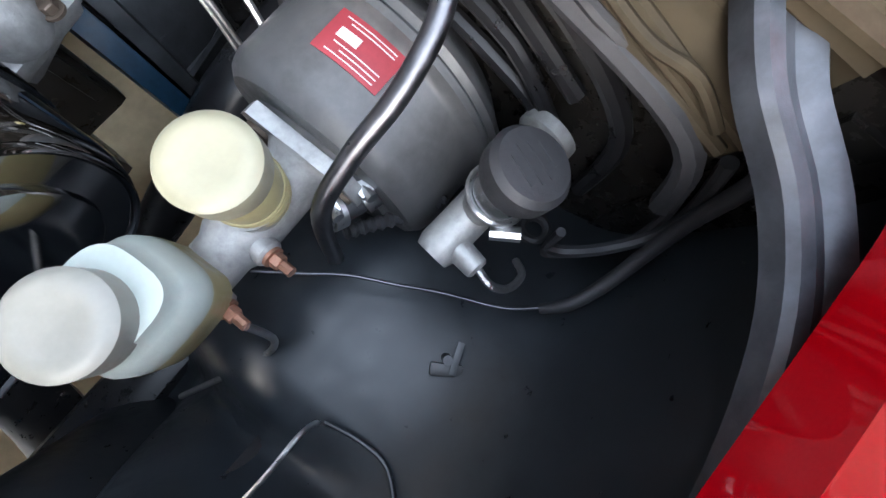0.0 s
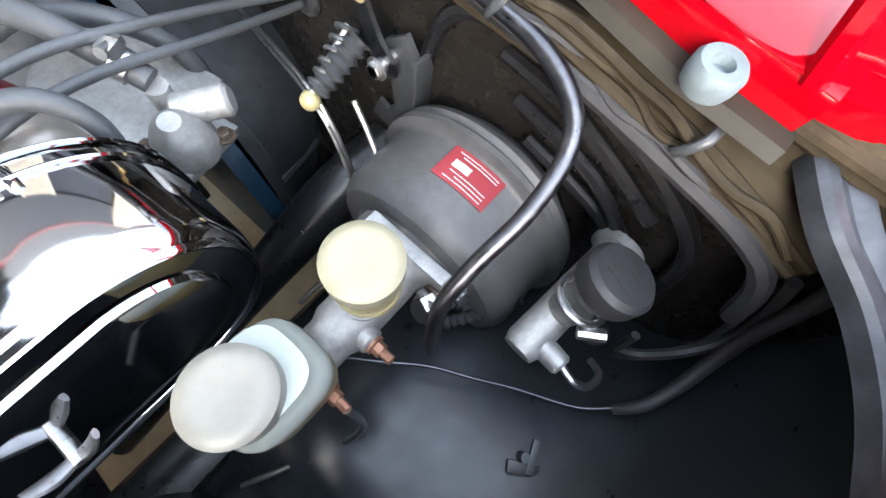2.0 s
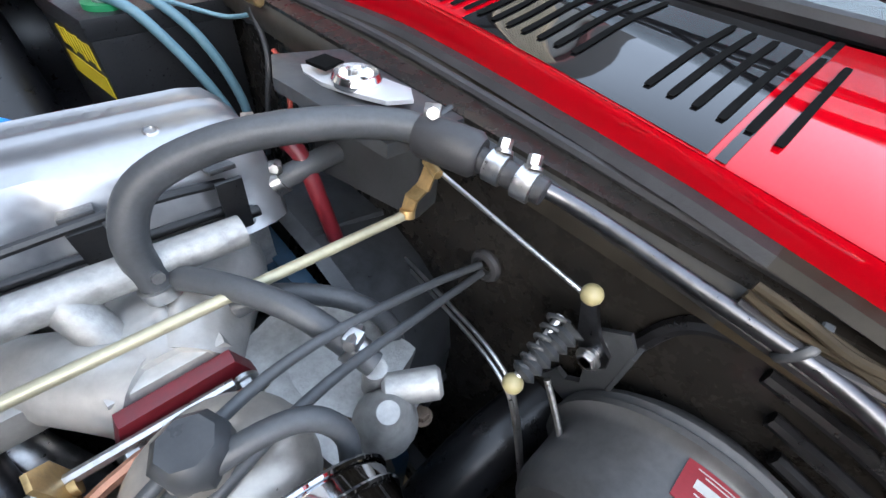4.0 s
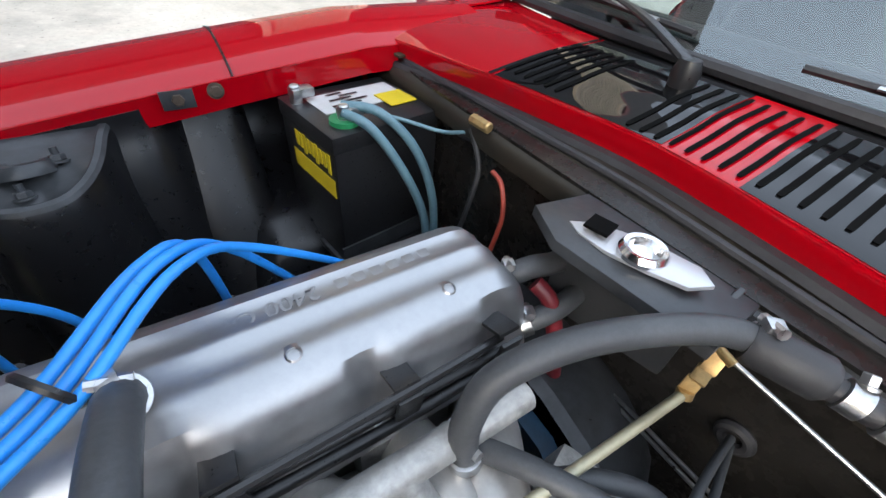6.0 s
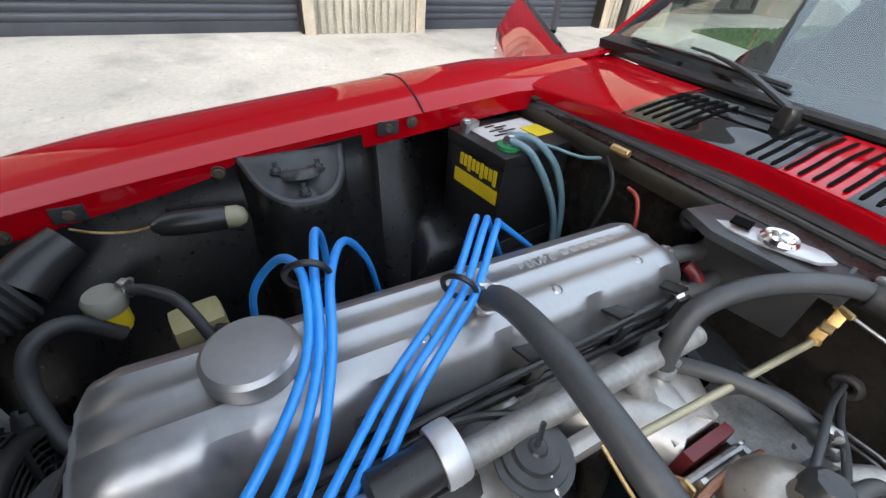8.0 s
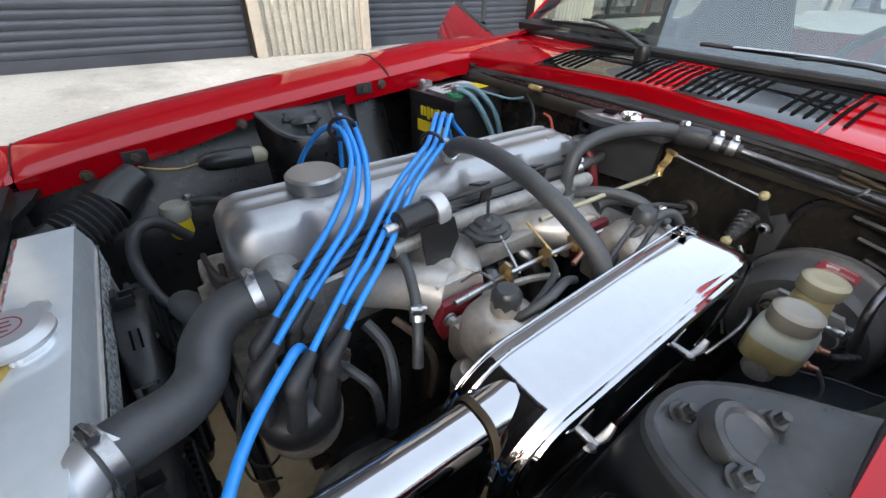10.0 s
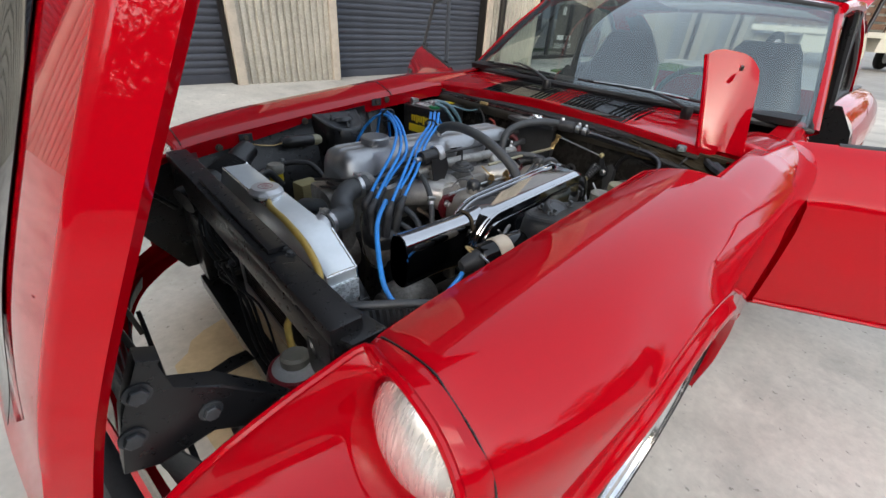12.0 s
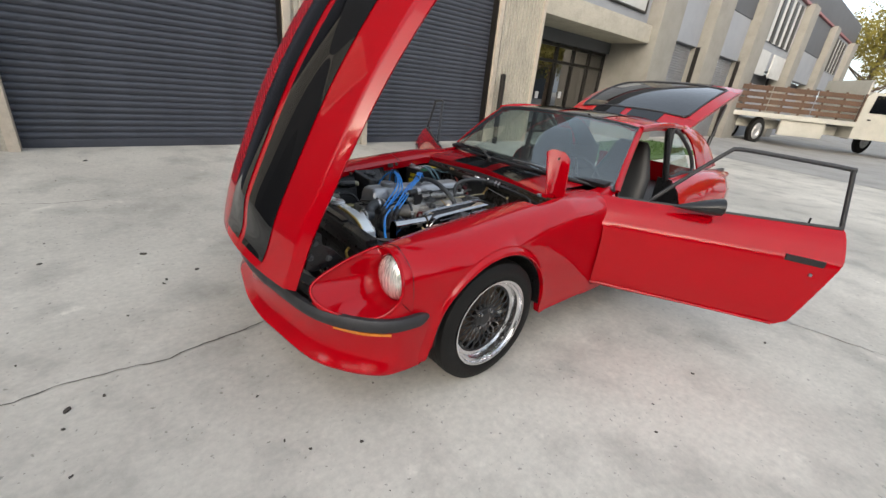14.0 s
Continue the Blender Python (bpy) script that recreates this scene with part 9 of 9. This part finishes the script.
# ---- truck, tree, sky edge, litter ----
WOODB = mat("weathered_brown_board", (0.0975, 0.0525, 0.03), 0.7, 0.0, 60, 0.25, 4, 0.35, 0.3, rand=0.15)
TRUCKW = mat("aged_white_truck_paint", (0.465, 0.45, 0.39), 0.35, 0.0, 60, 0.05, 2, 0.15, 0.02, coat=0.4)
BARK = mat("grey_brown_bark", (0.12, 0.09, 0.07), 0.9, 0.0, 60, 0.3, 6, 0.3, 0.6)
# sunlight on the crowns is put into this colour; LEAF is the dark copy
LEAFSUN = mat("sunlit_yellow_green_foliage", (0.25, 0.21, 0.035), 0.6, 0.0, 20, 0.3, 1.5, 0.3, 0.0)
LEAF = mat("green_foliage", (0.075, 0.085, 0.018), 0.6, 0.0, 20, 0.3, 1.5, 0.3, 0.0, rand=0.0)
TRK = thing("flatbed_truck", (20.0, 2.8, 0.0), "white stake-bed truck with brown wooden side boards", "truck")
TM = pose(21.2, 3.5, 0.02, 0, 0, -48) @ pose(0, 1.05, 0) @ Matrix.Diagonal((0.78, 1.2, 1.45, 1))


def tput(bm, tall=0.85):
    bm.transform(Matrix.Diagonal((1, 1, tall, 1)))
    bm.transform(TM)
    return bm


bm = bmesh.new()
box(bm, (1.2, 0, 1.02), (7.0, 2.2, 0.16), bevel=0.02)
box(bm, (2.2, -0.95, 0.70), (2.3, 0.10, 0.55), bevel=0.03)
box(bm, (1.6, 0, 0.72), (6.0, 0.8, 0.3), bevel=0.02)
part("flat_bed", tput(bm), TRUCKW, TRK, "cream steel bed and skirt")
for row in range(4):
    for k, x0 in enumerate((-2.25, 0.0, 2.25)):
        bm = bmesh.new()
        box(bm, (x0 + 1.1, -1.08, 1.24 + row * 0.21), (2.19, 0.03, 0.15), bevel=0.006)
        part("side_board", tput(bm), WOODB, TRK)
for k in range(8):
    bm = bmesh.new()
    box(bm, (-2.2 + k * 0.97, -1.05, 1.53), (0.09, 0.04, 0.92), bevel=0.006)
    part("stake", tput(bm), WOODB, TRK)
bm = bmesh.new()
box(bm, (4.62, 0, 1.75), (0.10, 2.1, 1.35), bevel=0.02)
part("headboard", tput(bm), TRUCKW, TRK)
bm = bmesh.new()
prism(bm, [(4.75, 0.55), (8.6, 0.55), (8.65, 1.25), (7.2, 1.40), (6.5, 2.05), (5.0, 2.08), (4.75, 1.9)], 1.9, pose(0, 0.95, 0, 90, 0, 0), 0.05)
CABT = part("cab", tput(bm), TRUCKW, TRK, "white crew cab")
bm = bmesh.new()
prism(bm, [(5.15, 1.42), (6.7, 1.42), (6.3, 1.98), (5.2, 1.98)], 0.02, pose(0, -0.955, 0, 90, 0, 0))
part("side_window", tput(bm), DARKGLASS, CABT, "dark cab glass")
bm = bmesh.new()
box(bm, (5.3, -0.975, 1.20), (0.16, 0.02, 0.05), bevel=0.006)
part("cab_handle", tput(bm), PLASTIC, CABT)
for x in (0.0, 7.6):
    for y in (-0.85, 0.85):
        bm = bmesh.new()
        turned(bm, (x, y + 0.14, 0.40), (x, y - 0.14, 0.40), ((0.20, 0), (0.36, 0), (0.40, 0.2), (0.40, 0.8), (0.36, 1.0), (0.24, 1.0), (0.22, 0.9)), 32)
        w = part("wheel", tput(bm, 1.0), TYRE, TRK, "dark truck tyre")
        bm = bmesh.new()
        turned(bm, (x, y - 0.12, 0.40), (x, y - 0.155, 0.40), ((0.22, 0), (0.23, 0.6), (0.15, 1.0), (0.10, 0.3), (0.02, 0.3)), 24)
        part("hub", tput(bm, 1.0), STEEL, w)


def tree(x, y, h, r, seed, where="leafy yellow-green street tree beyond the truck", leaf=None):
    rnd = random.Random(seed)
    t = thing("tree", (x, y, 0.0), where, "tree", "trees beyond the yard")
    bm = bmesh.new()
    tube(bm, [(x, y, 0), (x + 0.1, y, h * 0.25), (x - 0.1, y + 0.1, h * 0.5), (x, y, h * 0.8)], [0.28, 0.22, 0.16, 0.05], 10, 4)
    for k in range(9):
        a = rnd.uniform(0, 6.28)
        z0 = h * rnd.uniform(0.3, 0.6)
        L = r * rnd.uniform(0.5, 0.9)
        tube(bm, [(x, y, z0), (x + L * 0.5 * math.cos(a), y + L * 0.5 * math.sin(a), z0 + L * 0.35), (x + L * math.cos(a), y + L * math.sin(a), z0 + L * 0.8)], [0.10, 0.06, 0.02], 6, 3)
    part("trunk", bm, BARK, t)
    verts, faces = [], []
    blobs = [(x + rnd.gauss(0, r * 0.42), y + rnd.gauss(0, r * 0.42), h * rnd.uniform(0.45, 0.98), r * rnd.uniform(0.18, 0.34)) for _ in range(46)]
    for i in range(9000):
        bx, by, bz, br = rnd.choice(blobs)
        d = V(rnd.gauss(0, 1), rnd.gauss(0, 1), rnd.gauss(0, 0.8)).normalized() * br * rnd.uniform(0.6, 1.05)
        c = V(bx, by, bz) + d
        u = V(rnd.gauss(0, 1), rnd.gauss(0, 1), rnd.gauss(0, 1)).normalized()
        w = u.cross(V(rnd.gauss(0, 1), rnd.gauss(0, 1), rnd.gauss(0, 1))).normalized()
        s = rnd.uniform(0.07, 0.14)
        n = len(verts)
        verts += [c - u * s, c + w * s * 0.5, c + u * s, c - w * s * 0.5]
        faces.append((n, n + 1, n + 2, n + 3))
    me = bpy.data.meshes.new("crown")
    me.from_pydata([tuple(q - V(x, y, 0)) for q in verts], [], faces)
    me.materials.append(leaf or LEAF)
    cr = new("crown", me)
    cr.parent = t
    tagged(cr, "loose leafy crown with gaps")


tree(46, 3.2, 9.5, 3.6, 1, leaf=LEAFSUN)
tree(50, -2.5, 10.5, 4.2, 2, leaf=LEAFSUN)
tree(60, -10, 8.0, 3.6, 3, leaf=LEAFSUN)
crack([(-1.95, 0.10), (-1.73, 0.111), (-1.554, 0.143), (-1.338, 0.123), (-1.181, 0.102), (-1.058, 0.141), (-0.769, 0.179), (-0.4, 0.26), (0.2, 0.22)], 0.0045)
crack([(2.0, -1.40), (2.218, -1.588), (2.294, -2.09), (2.34, -2.6)], 0.004)
crack([(-2.4, 2.78), (-1.964, 2.774), (-1.628, 2.684), (-1.3, 2.70)], 0.004)
for k, (x, y, s) in enumerate(((-1.538, -0.046, 0.022), (-0.678, -0.811, 0.012), (-0.916, -0.644, 0.009), (-1.155, 1.428, 0.03), (0.387, -1.489, 0.012), (0.978, -1.423, 0.012), (-0.849, -0.733, 0.010), (-0.477, -0.553, 0.008), (-0.929, -0.357, 0.010), (1.734, -1.577, 0.016), (-1.681, 1.519, 0.02), (-1.423, -0.021, 0.012), (-1.545, -0.147, 0.012), (-1.39, 3.9, 0.03), (0.55, -1.40, 0.008), (-1.10, 0.9, 0.015), (-1.3, 0.6, 0.012), (-0.9, 1.02, 0.02), (-1.08, 0.95, 0.018))):
    litter(x, y, s, k)
rl = random.Random(11)
for k in range(40):
    litter(rl.uniform(-3.0, 4.0), rl.uniform(-3.0, 3.6), rl.uniform(0.004, 0.012), 100 + k)

# a row of trees across the yard, mirrored in glass and chrome
for k in range(7):
    tree(-16 + 9.5 * k + (k % 3) * 1.3, -22 - (k % 2) * 3, 7.5 + (k % 3), 4.4, 20 + k, "leafy green tree across the concrete yard")
for k, (x, y) in enumerate(((-15, -3), (-18, -9), (-16, -15))):
    tree(x, y, 7.5 + (k % 3), 4.0, 40 + k, "leafy green tree past the end of the building")
# more unseen trees, added to darken what hood and fender mirror
for k, (x, y) in enumerate(((-23, 1), (-24, -7), (-22, -14), (-20, -23), (-13, -27), (-25, 8))):
    tree(x, y, 8.0 + (k % 3), 4.2, 60 + k, "leafy green tree past the end of the building")
# out of view, set where the storefront glass mirrors their sunlit colour
for k, (x, y) in enumerate(((25, -8), (31, -11), (37, -15))):
    tree(x, y, 7.5 + k, 4.2, 80 + k, "sunlit yellow-green tree across the road", leaf=LEAFSUN)
